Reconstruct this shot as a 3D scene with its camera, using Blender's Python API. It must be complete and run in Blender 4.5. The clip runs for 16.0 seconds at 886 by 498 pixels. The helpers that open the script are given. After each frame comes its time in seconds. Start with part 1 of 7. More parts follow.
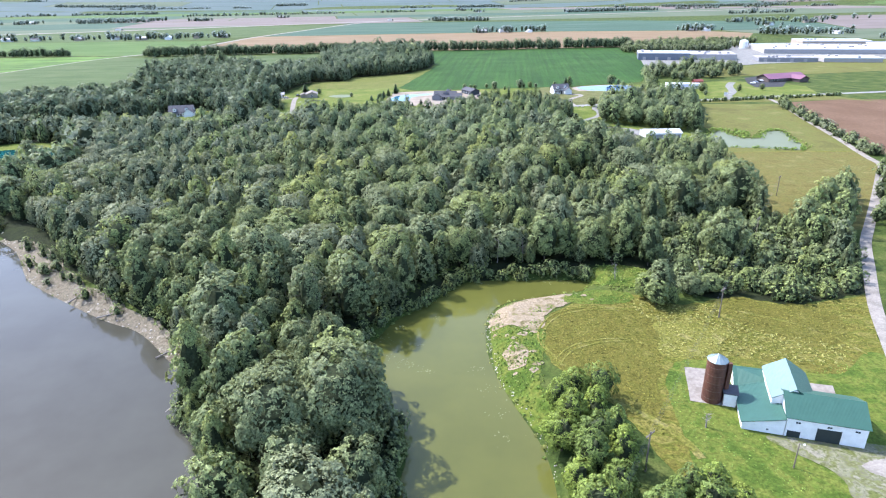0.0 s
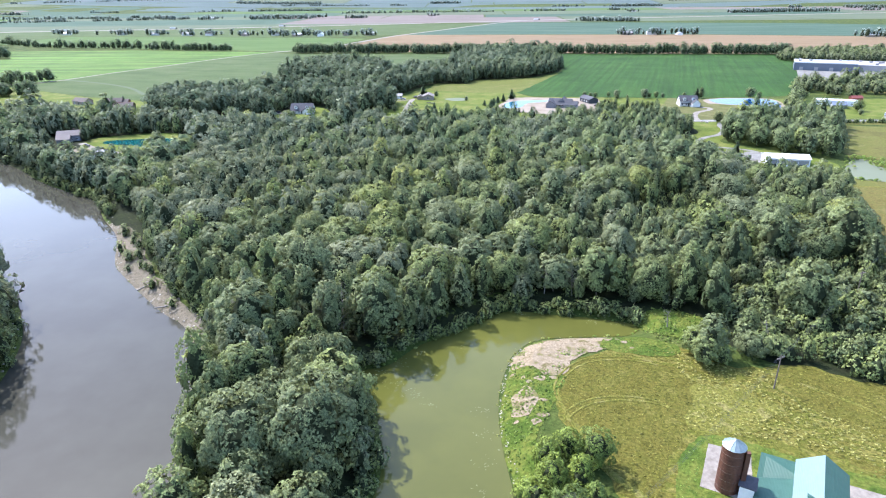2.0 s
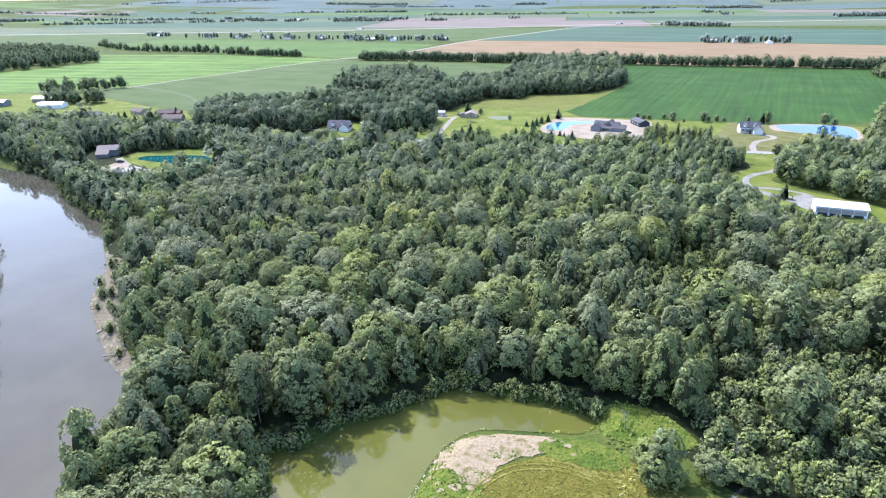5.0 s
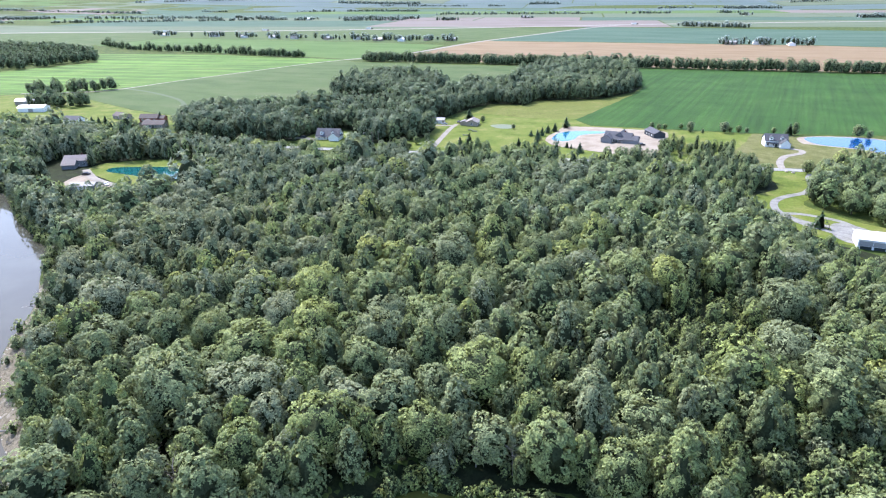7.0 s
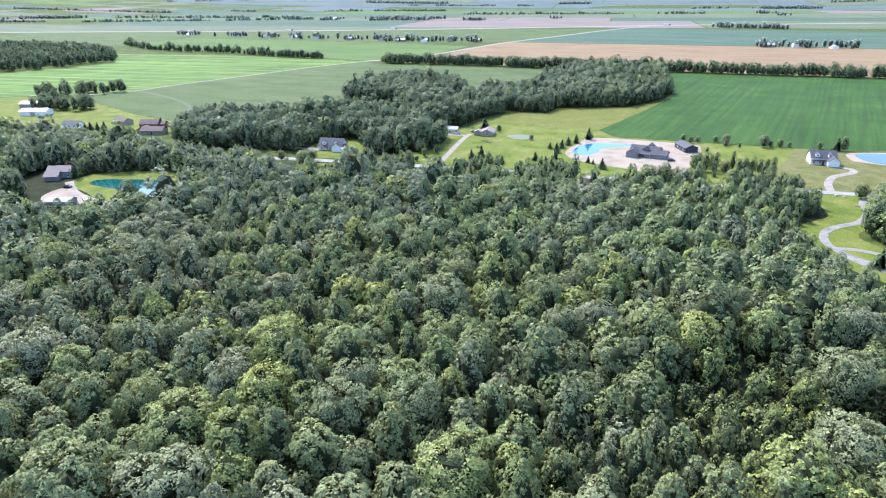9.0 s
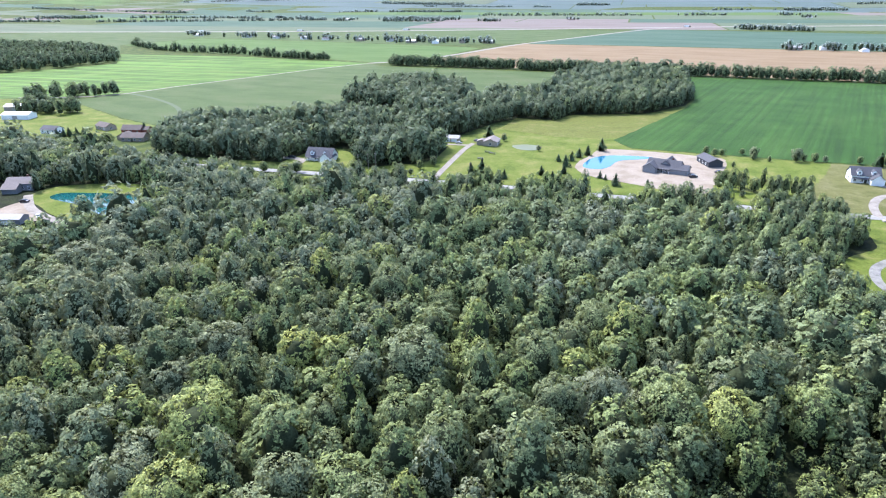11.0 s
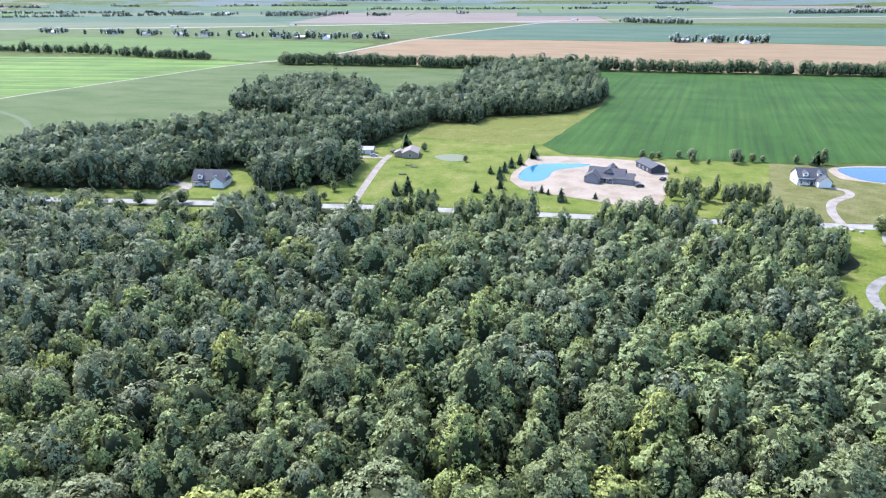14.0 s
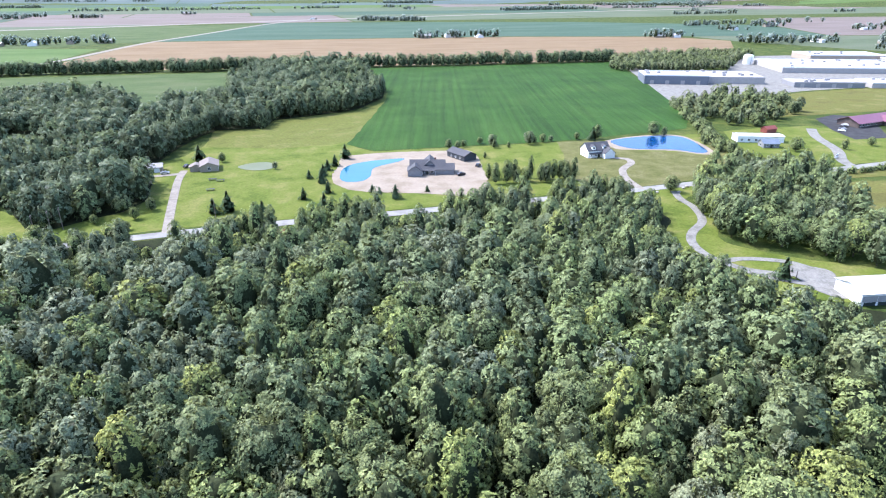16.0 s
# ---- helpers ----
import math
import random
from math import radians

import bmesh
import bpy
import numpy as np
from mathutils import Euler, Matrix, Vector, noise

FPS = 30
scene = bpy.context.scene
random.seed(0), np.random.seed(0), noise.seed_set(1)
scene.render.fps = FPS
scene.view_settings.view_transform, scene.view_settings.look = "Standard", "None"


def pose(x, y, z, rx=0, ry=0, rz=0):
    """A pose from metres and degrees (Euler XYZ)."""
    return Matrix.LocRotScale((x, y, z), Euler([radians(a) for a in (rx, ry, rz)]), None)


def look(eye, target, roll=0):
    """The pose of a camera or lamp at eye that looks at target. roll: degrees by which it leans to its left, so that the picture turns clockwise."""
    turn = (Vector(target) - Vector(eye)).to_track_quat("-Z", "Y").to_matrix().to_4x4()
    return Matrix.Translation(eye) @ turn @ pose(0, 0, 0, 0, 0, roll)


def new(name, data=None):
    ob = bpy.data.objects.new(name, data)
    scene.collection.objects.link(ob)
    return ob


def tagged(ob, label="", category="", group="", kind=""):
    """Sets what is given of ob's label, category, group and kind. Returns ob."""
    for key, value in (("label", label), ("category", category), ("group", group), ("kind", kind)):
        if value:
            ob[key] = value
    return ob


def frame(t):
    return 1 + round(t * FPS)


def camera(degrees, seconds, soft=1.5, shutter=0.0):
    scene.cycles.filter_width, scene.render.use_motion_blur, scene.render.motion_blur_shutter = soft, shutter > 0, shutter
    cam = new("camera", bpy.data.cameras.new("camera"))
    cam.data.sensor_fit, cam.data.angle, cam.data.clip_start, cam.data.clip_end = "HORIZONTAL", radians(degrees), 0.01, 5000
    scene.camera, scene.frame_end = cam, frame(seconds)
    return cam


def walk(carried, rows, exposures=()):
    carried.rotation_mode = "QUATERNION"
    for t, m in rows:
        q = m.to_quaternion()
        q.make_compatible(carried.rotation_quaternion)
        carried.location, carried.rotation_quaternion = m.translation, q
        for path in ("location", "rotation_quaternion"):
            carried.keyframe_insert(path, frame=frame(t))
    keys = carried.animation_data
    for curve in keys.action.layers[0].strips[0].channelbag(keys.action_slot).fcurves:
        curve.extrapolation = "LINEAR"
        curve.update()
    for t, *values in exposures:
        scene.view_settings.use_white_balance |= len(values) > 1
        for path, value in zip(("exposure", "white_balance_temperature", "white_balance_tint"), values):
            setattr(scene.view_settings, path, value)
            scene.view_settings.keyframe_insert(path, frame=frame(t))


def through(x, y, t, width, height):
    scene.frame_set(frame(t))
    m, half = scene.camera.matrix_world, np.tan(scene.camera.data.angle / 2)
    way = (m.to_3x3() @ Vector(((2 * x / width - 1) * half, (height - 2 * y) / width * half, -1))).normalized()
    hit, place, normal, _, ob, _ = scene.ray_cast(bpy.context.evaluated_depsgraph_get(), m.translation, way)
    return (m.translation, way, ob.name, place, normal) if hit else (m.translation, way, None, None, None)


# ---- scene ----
cam = camera(71.1, 16.0, soft=1.1)
PATH = [
    (0, (2.966, 0.57, 78.19), (3.073, 2.414, 77.424), -0.8),
    (0.5, (7.337, 6.239, 78.522), (7.355, 8.087, 77.756), -0.8),
    (1, (13.764, 9.649, 79.183), (13.678, 11.495, 78.419), -0.8),
    (1.5, (21.177, 10.486, 80.689), (20.979, 12.323, 79.924), -0.8),
    (2, (29.359, 9.847, 82.709), (29.037, 11.665, 81.941), -0.7),
    (2.5, (37.962, 9.797, 85.22), (37.518, 11.589, 84.451), -0.9),
    (3, (45.676, 11.271, 87.799), (45.172, 13.046, 87.028), -1.0),
    (3.5, (51.956, 14.92, 90.214), (51.443, 16.693, 89.444), -0.9),
    (4, (56.061, 20.505, 91.809), (55.532, 22.274, 91.04), -0.8),
    (4.5, (57.919, 28.304, 93.058), (57.369, 30.067, 92.288), -0.8),
    (5, (58.55, 38.116, 93.768), (57.983, 39.874, 93.0), -0.8),
    (7.5, (57.44, 84.831, 93.316), (56.823, 86.571, 92.546), -0.6),
    (8, (57.084, 93.235, 93.448), (56.449, 94.968, 92.679), -0.6),
    (8.5, (56.71, 102.231, 93.454), (56.054, 103.957, 92.684), -0.6),
    (9, (56.639, 111.573, 93.536), (55.958, 113.288, 92.766), -0.6),
    (11.5, (51.09, 157.29, 90.819), (50.363, 158.988, 90.052), -0.5),
    (12, (48.069, 165.788, 90.98), (47.348, 167.487, 90.21), -0.5),
    (12.5, (43.642, 173.831, 90.516), (42.939, 175.537, 89.744), -0.4),
    (13, (38.515, 180.392, 89.785), (37.883, 182.124, 89.012), -0.3),
    (13.5, (30.712, 185.958, 90.126), (30.183, 187.722, 89.346), -0.4),
    (14, (23.503, 190.702, 89.503), (23.085, 192.494, 88.719), -0.3),
    (14.5, (14.748, 193.539, 89.062), (14.505, 195.362, 88.276), -0.2),
    (15, (5.542, 196.471, 87.909), (5.495, 198.31, 87.122), -0.0),
    (15.5, (-3.681, 198.962, 87.574), (-3.534, 200.794, 86.785), 0.0),
    (16, (-11.669, 201.683, 86.147), (-11.334, 203.492, 85.362), -0.0),
]
walk(cam, [(t, look(eye, target, roll)) for t, eye, target, roll in PATH], [(0, 1.05, 5750, 15), (16, 1.05, 5750, 15)])

# ---- sun and sky ----
SUN_FROM = Vector((-0.83 * 0.64, 0.56 * 0.64, 0.77)).normalized()
world = bpy.data.worlds.new("world")
scene.world = world
world.use_nodes = True
sky = world.node_tree.nodes.new("ShaderNodeTexSky")
sky.sky_type = "NISHITA"
sky.sun_disc = False
sky.sun_elevation = math.asin(SUN_FROM.z)
sky.sun_rotation = math.atan2(SUN_FROM.x, SUN_FROM.y)
sky.air_density, sky.dust_density, sky.ozone_density = 1.0, 1.6, 1.0
world.node_tree.links.new(sky.outputs[0], world.node_tree.nodes["Background"].inputs[0])
world.node_tree.nodes["Background"].inputs[1].default_value = 0.24
sun = new("sun", bpy.data.lights.new("sun", "SUN"))
sun.data.energy, sun.data.angle, sun.data.color = 4.3, radians(0.55), (1.0, 0.95, 0.87)
sun.matrix_world = look(SUN_FROM * 500, (0, 0, 0))


# ---- materials ----
def nodes_of(name, rough=0.8, spec=0.3, metal=0.0):
    m = bpy.data.materials.new(name)
    m.use_nodes = True
    nt = m.node_tree
    b = nt.nodes["Principled BSDF"]
    b.inputs["Roughness"].default_value = rough
    b.inputs["Specular IOR Level"].default_value = spec
    b.inputs["Metallic"].default_value = metal
    return m, nt, b


def place_of(nt, stretch=(1, 1, 1), turn=0.0):
    """World position, turned about z and stretched."""
    geo = nt.nodes.new("ShaderNodeNewGeometry")
    out = geo.outputs["Position"]
    for key, value in (("Rotation", (0, 0, turn)), ("Scale", stretch)):
        mp = nt.nodes.new("ShaderNodeMapping")
        mp.inputs[key].default_value = value
        nt.links.new(out, mp.inputs["Vector"])
        out = mp.outputs[0]
    return out


def noise_of(nt, where, size, detail=5.0, rough=0.6):
    n = nt.nodes.new("ShaderNodeTexNoise")
    n.inputs["Scale"].default_value = 1.0 / size
    n.inputs["Detail"].default_value = detail
    n.inputs["Roughness"].default_value = rough
    nt.links.new(where, n.inputs["Vector"])
    return n.outputs["Fac"]


def ramp_of(nt, fac, stops):
    r = nt.nodes.new("ShaderNodeValToRGB")
    while len(r.color_ramp.elements) < len(stops):
        r.color_ramp.elements.new(0.5)
    for e, (p, c) in zip(r.color_ramp.elements, stops):
        e.position, e.color = p, (*c, 1)
    nt.links.new(fac, r.inputs[0])
    return r.outputs[0]


def mixed(nt, fac, a, b, blend="MIX"):
    n = nt.nodes.new("ShaderNodeMix")
    n.data_type, n.blend_type = "RGBA", blend
    for value, socket in ((fac, n.inputs[0]), (a, n.inputs[6]), (b, n.inputs[7])):
        if isinstance(value, (int, float)):
            socket.default_value = value
        elif isinstance(value, tuple):
            socket.default_value = (*value, 1)
        else:
            nt.links.new(value, socket)
    return n.outputs[2]


def bumped(nt, b, height, strength, distance):
    n = nt.nodes.new("ShaderNodeBump")
    n.inputs["Strength"].default_value = strength
    n.inputs["Distance"].default_value = distance
    nt.links.new(height, n.inputs["Height"])
    nt.links.new(n.outputs[0], b.inputs["Normal"])


TONE = 0.57  # all ground covers together


def earth(name, colours, large=14.0, small=0.9, rough=0.95, relief=0.25, stretch=(1, 1, 1), turn=0.0, spec=0.1, spread=(0.36, 0.64), fine=0.5):
    """A mottled ground cover: colour patches of two sizes, and fine relief."""
    m, nt, b = nodes_of(name, rough, spec)
    where = place_of(nt, stretch, turn)
    flat = place_of(nt)
    big, little = noise_of(nt, where, large), noise_of(nt, flat, small, 6, 0.7)
    lo, hi = spread
    steps = [(lo + (hi - lo) * k / max(1, len(colours) - 1), c) for k, c in enumerate(colours)]
    base = ramp_of(nt, big, [(q, tuple(TONE * w for w in c)) for q, c in steps])
    grain = ramp_of(nt, little, [(0.3, (1 - fine,) * 3), (0.7, (1 + fine * 0.8,) * 3)])
    nt.links.new(mixed(nt, 1.0, base, grain, "MULTIPLY"), b.inputs["Base Color"])
    bumped(nt, b, little, 0.7, relief)
    return m


def rows_crop(name, colours, pitch, turn, large=40.0, small=1.0, contrast=0.5, relief=0.3):
    """A crop or mown field with rows."""
    m, nt, b = nodes_of(name, 0.9, 0.15)
    flat, turned = place_of(nt), place_of(nt, (1, 0.02, 1), turn)
    base = ramp_of(nt, noise_of(nt, flat, large), [(0.35 + 0.3 * k / (len(colours) - 1), tuple(TONE * w for w in c)) for k, c in enumerate(colours)])
    streak = ramp_of(nt, noise_of(nt, turned, pitch, 3, 0.6), [(0.36, (1 - contrast,) * 3), (0.64, (1 + contrast,) * 3)])
    little = noise_of(nt, flat, small, 6, 0.7)
    grain = ramp_of(nt, little, [(0.3, (0.72,) * 3), (0.7, (1.25,) * 3)])
    nt.links.new(mixed(nt, 1.0, mixed(nt, 1.0, base, streak, "MULTIPLY"), grain, "MULTIPLY"), b.inputs["Base Color"])
    bumped(nt, b, little, 0.6, relief)
    return m


def coat(name, colour, rough=0.5, metal=0.0, spec=0.4, wear=0.15, size=0.8, ribs=0.0, turn=0.0):
    """Paint, sheet metal, shingles and the like, lightly stained; ribs: their pitch along x after the turn."""
    m, nt, b = nodes_of(name, rough, spec, metal)
    where = place_of(nt)
    stain = ramp_of(nt, noise_of(nt, where, size, 6, 0.65), [(0.3, (1 - wear,) * 3), (0.7, (1 + wear * 0.6,) * 3)])
    patch = ramp_of(nt, noise_of(nt, where, size * 6, 3), [(0.35, (1 - wear * 0.6,) * 3), (0.65, (1.0,) * 3)])
    nt.links.new(mixed(nt, 1.0, mixed(nt, 1.0, colour, stain, "MULTIPLY"), patch, "MULTIPLY"), b.inputs["Base Color"])
    if ribs:
        w = nt.nodes.new("ShaderNodeTexWave")
        w.inputs["Scale"].default_value = 1.0 / ribs / 1.6
        nt.links.new(place_of(nt, (1, 1, 1), turn), w.inputs["Vector"])
        bumped(nt, b, w.outputs["Fac"], 0.4, 0.03)
    else:
        bumped(nt, b, noise_of(nt, where, 0.25, 4), 0.25, 0.02)
    return m


def watery(name, colour, deep, rough=0.04, wave=0.6, relief=0.02, scum=None, scum_from=0.62, spec=0.5):
    m, nt, b = nodes_of(name, rough, spec)
    b.inputs["IOR"].default_value = 1.33
    where = place_of(nt)
    base = ramp_of(nt, noise_of(nt, where, 26, 4, 0.6), [(0.35, deep), (0.65, colour)])
    if scum:
        film = ramp_of(nt, noise_of(nt, where, 1.6, 8, 0.75), [(scum_from, (0, 0, 0)), (scum_from + 0.05, (1, 1, 1))])
        base = mixed(nt, film, base, scum)
        nt.links.new(mixed(nt, film, (rough,) * 3, (0.7,) * 3), b.inputs["Roughness"])
    nt.links.new(base, b.inputs["Base Color"])
    bumped(nt, b, noise_of(nt, where, wave, 3), 0.25, relief)
    return m


def leafy(name, colours, own=False, rough=0.58, through=0.16, gaps=0.0, grain=0.5):
    """Leaves; the hue goes by tree (own: by object, else by its tint) and by cluster."""
    m, nt, b = nodes_of(name, rough, 0.14)
    geo = nt.nodes.new("ShaderNodeNewGeometry")
    if own:
        tint = nt.nodes.new("ShaderNodeObjectInfo").outputs["Random"]
    else:
        at = nt.nodes.new("ShaderNodeAttribute")
        at.attribute_name = "tint"
        tint = at.outputs["Fac"]
    base = ramp_of(nt, tint, [(k / (len(colours) - 1), c) for k, c in enumerate(colours)])
    bit = ramp_of(nt, geo.outputs["Random Per Island"], [(0.0, (0.70, 0.72, 0.71)), (0.5, (1.0, 1.0, 0.98)), (1.0, (1.30, 1.28, 1.2))])
    speck = ramp_of(nt, noise_of(nt, place_of(nt), 0.3 + grain * 0.5, 3.0, 0.7), [(0.40, (0.56, 0.58, 0.57)), (0.60, (1.42, 1.39, 1.3))])
    colour = mixed(nt, 1.0, mixed(nt, 1.0, base, bit, "MULTIPLY"), speck, "MULTIPLY")
    nt.links.new(colour, b.inputs["Base Color"])
    lean = nt.nodes.new("ShaderNodeAttribute")
    lean.attribute_name = "lean"
    way = lean.outputs["Vector"]
    if own:
        turned = nt.nodes.new("ShaderNodeVectorTransform")
        turned.vector_type, turned.convert_from, turned.convert_to = "NORMAL", "OBJECT", "WORLD"
        nt.links.new(way, turned.inputs[0])
        way = turned.outputs[0]
    blend = nt.nodes.new("ShaderNodeVectorMath")
    blend.operation = "MULTIPLY_ADD"
    blend.inputs[1].default_value = (1.8, 1.8, 1.8)
    nt.links.new(way, blend.inputs[0])
    nt.links.new(geo.outputs["Normal"], blend.inputs[2])
    unit = nt.nodes.new("ShaderNodeVectorMath")
    unit.operation = "NORMALIZE"
    nt.links.new(blend.outputs[0], unit.inputs[0])
    nt.links.new(unit.outputs[0], b.inputs["Normal"])
    tr = nt.nodes.new("ShaderNodeBsdfTranslucent")
    nt.links.new(colour, tr.inputs["Color"])
    mix = nt.nodes.new("ShaderNodeMixShader")
    mix.inputs[0].default_value = through
    nt.links.new(b.outputs[0], mix.inputs[1])
    nt.links.new(tr.outputs[0], mix.inputs[2])
    out = mix.outputs[0]
    if gaps:
        clear = nt.nodes.new("ShaderNodeBsdfTransparent")
        cut = nt.nodes.new("ShaderNodeMixShader")
        holes = ramp_of(nt, noise_of(nt, place_of(nt), grain, 2.0, 0.6), [(gaps - 0.01, (0, 0, 0)), (gaps + 0.01, (1, 1, 1))])
        nt.links.new(holes, cut.inputs[0])
        nt.links.new(clear.outputs[0], cut.inputs[1])
        nt.links.new(out, cut.inputs[2])
        out = cut.outputs[0]
    nt.links.new(out, nt.nodes["Material Output"].inputs["Surface"])
    return m


M_GRASS = earth("rough_grass", [(0.060, 0.095, 0.022), (0.10, 0.14, 0.03), (0.155, 0.18, 0.045)], 11, 0.8)
M_LUSH = earth("lush_grass", [(0.092, 0.150, 0.022), (0.138, 0.196, 0.030), (0.205, 0.236, 0.044), (0.115, 0.176, 0.025)], 6, 0.7, fine=0.5, relief=0.3)
M_MEADOW = earth("dry_meadow", [(0.142, 0.139, 0.021), (0.252, 0.223, 0.048), (0.168, 0.183, 0.028), (0.315, 0.282, 0.070), (0.158, 0.148, 0.025)], 9, 0.7, stretch=(1, 2.0, 1), turn=0.35, fine=0.6, relief=0.5)
M_MOWN = earth("mown_brown_grass", [(0.149, 0.139, 0.024), (0.201, 0.181, 0.036), (0.160, 0.157, 0.027), (0.232, 0.211, 0.047)], 5, 0.6, fine=0.55, relief=0.3)
M_TALLGRASS = earth("pale_tall_grass", [(0.210, 0.215, 0.038), (0.284, 0.265, 0.060), (0.231, 0.235, 0.043), (0.357, 0.320, 0.102)], 5, 0.6, fine=0.6, relief=0.5)
M_DRYLAWN = earth("dry_lawn", [(0.155, 0.165, 0.05), (0.20, 0.20, 0.07), (0.25, 0.235, 0.105)], 9, 0.9, fine=0.3, relief=0.1)
M_LAWN = earth("lawn", [(0.135, 0.185, 0.030), (0.180, 0.228, 0.040), (0.21, 0.245, 0.052), (0.27, 0.275, 0.082)], 13, 1.1, fine=0.28, relief=0.12)
M_PASTURE = earth("pasture", [(0.17, 0.165, 0.048), (0.215, 0.205, 0.058), (0.19, 0.20, 0.05), (0.26, 0.24, 0.085)], 18, 1.2, fine=0.3, relief=0.15)
M_DRYFIELD = earth("dry_mown_field", [(0.185, 0.165, 0.045), (0.235, 0.20, 0.06), (0.20, 0.19, 0.05), (0.27, 0.235, 0.085)], 8, 0.8, fine=0.4, relief=0.2)
M_PADDOCK = earth("hay_paddock", [(0.165, 0.185, 0.045), (0.21, 0.222, 0.055), (0.19, 0.215, 0.05), (0.255, 0.245, 0.08)], 14, 1.2, fine=0.35, relief=0.15)
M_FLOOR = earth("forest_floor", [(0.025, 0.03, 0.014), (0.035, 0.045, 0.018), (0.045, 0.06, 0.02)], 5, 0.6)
M_SAND = earth("bare_sand", [(0.24, 0.21, 0.09), (0.42, 0.33, 0.215), (0.47, 0.38, 0.26), (0.40, 0.315, 0.20), (0.22, 0.21, 0.075)], 4, 0.5, fine=0.4, relief=0.2)
M_MUD = earth("mud_bank", [(0.20, 0.165, 0.11), (0.33, 0.285, 0.21), (0.22, 0.19, 0.125), (0.42, 0.37, 0.29)], 2.2, 0.5, fine=0.4, relief=0.2)
M_PALE = earth("pale_gravel", [(0.33, 0.295, 0.25), (0.42, 0.375, 0.32), (0.47, 0.425, 0.365)], 4, 0.5, fine=0.2, relief=0.05)
M_PAD = earth("worn_concrete", [(0.33, 0.285, 0.24), (0.42, 0.37, 0.315), (0.47, 0.42, 0.36)], 3, 0.7, fine=0.22, relief=0.03)
M_GRAVEL = earth("grey_gravel", [(0.27, 0.26, 0.235), (0.35, 0.34, 0.31), (0.40, 0.385, 0.35)], 4, 0.5, fine=0.25, relief=0.05)
M_ROAD = earth("worn_chip_road", [(0.33, 0.32, 0.30), (0.42, 0.41, 0.385), (0.47, 0.46, 0.43)], 6, 0.6, fine=0.15, relief=0.02)
M_ASPHALT = earth("car_park_asphalt", [(0.07, 0.07, 0.075), (0.10, 0.10, 0.105)], 6, 0.6, fine=0.2, relief=0.02)
M_BUILDSAND = earth("building_site_sand", [(0.38, 0.31, 0.232), (0.45, 0.375, 0.29), (0.49, 0.415, 0.33)], 11, 1.2, fine=0.12, relief=0.1)
M_SOY = rows_crop("bean_crop", [(0.034, 0.092, 0.012), (0.044, 0.114, 0.015), (0.060, 0.134, 0.021)], 3.6, radians(10), contrast=0.2)
M_HAYROWS = rows_crop("mown_hay_rows", [(0.105, 0.195, 0.030), (0.13, 0.235, 0.036), (0.165, 0.255, 0.048)], 9.0, radians(84), contrast=0.5)
M_MIDFIELD = earth("mid_green_crop", [(0.098, 0.145, 0.050), (0.122, 0.172, 0.062), (0.152, 0.186, 0.08)], 60, 2.0, stretch=(1, 2.2, 1), fine=0.15)
M_STUBBLE = earth("stubble", [(0.29, 0.20, 0.112), (0.33, 0.235, 0.135), (0.36, 0.26, 0.158)], 60, 2.5, stretch=(0.6, 2.5, 1), fine=0.15)
M_BROWN = earth("ploughed_soil", [(0.20, 0.12, 0.07), (0.25, 0.155, 0.095)], 30, 2.0, fine=0.2)
# Far crops, the bright one apart: aerial haze is mixed into the colour.
M_HAZEGREEN = earth("hazed_crop_green", [(0.086, 0.148, 0.099), (0.102, 0.168, 0.112), (0.123, 0.184, 0.129)], 120, 4.0, stretch=(0.6, 2, 1), fine=0.12)
M_HAZEPALE = earth("hazed_crop_pale", [(0.139, 0.180, 0.103), (0.172, 0.208, 0.125), (0.193, 0.216, 0.142)], 120, 4.0, stretch=(0.6, 2, 1), fine=0.12)
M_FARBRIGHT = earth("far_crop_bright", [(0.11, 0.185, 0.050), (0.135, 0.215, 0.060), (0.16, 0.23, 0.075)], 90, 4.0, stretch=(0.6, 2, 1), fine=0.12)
M_HAZETAN = earth("hazed_stubble", [(0.246, 0.200, 0.172), (0.279, 0.228, 0.202), (0.295, 0.248, 0.224)], 120, 4.0, stretch=(0.6, 2, 1), fine=0.1)
M_HAZEBLUE = earth("blue_hazed_crop", [(0.125, 0.170, 0.160), (0.15, 0.20, 0.185), (0.17, 0.215, 0.205)], 200, 8.0, stretch=(0.5, 2, 1), fine=0.08)
M_RIVER = watery("river_water", (0.062, 0.061, 0.047), (0.048, 0.046, 0.035), 0.05, 1.4, 0.010, spec=0.31)
M_POND = watery("algae_pond_water", (0.104, 0.107, 0.024), (0.080, 0.084, 0.019), 0.05, 0.8, 0.010, (0.26, 0.28, 0.15), 0.70)
M_BLUEPOND = watery("blue_pond_water", (0.010, 0.060, 0.175), (0.006, 0.045, 0.14), 0.05, 0.6, 0.004, spec=0.45)
M_POOL = watery("turquoise_pond_water", (0.030, 0.135, 0.205), (0.020, 0.11, 0.18), 0.05, 0.6, 0.004, spec=0.4)
M_TEAL = watery("teal_pond_water", (0.012, 0.085, 0.085), (0.008, 0.055, 0.055), 0.04, 0.6, 0.003, spec=0.45)
M_GREYPOND = watery("murky_pond_water", (0.150, 0.165, 0.105), (0.135, 0.150, 0.09), 0.45, 0.6, 0.004, spec=0.08)
LEAF_HUES = [(0.216, 0.238, 0.148), (0.164, 0.196, 0.096), (0.194, 0.232, 0.100), (0.206, 0.252, 0.097), (0.232, 0.274, 0.094), (0.270, 0.294, 0.093)]
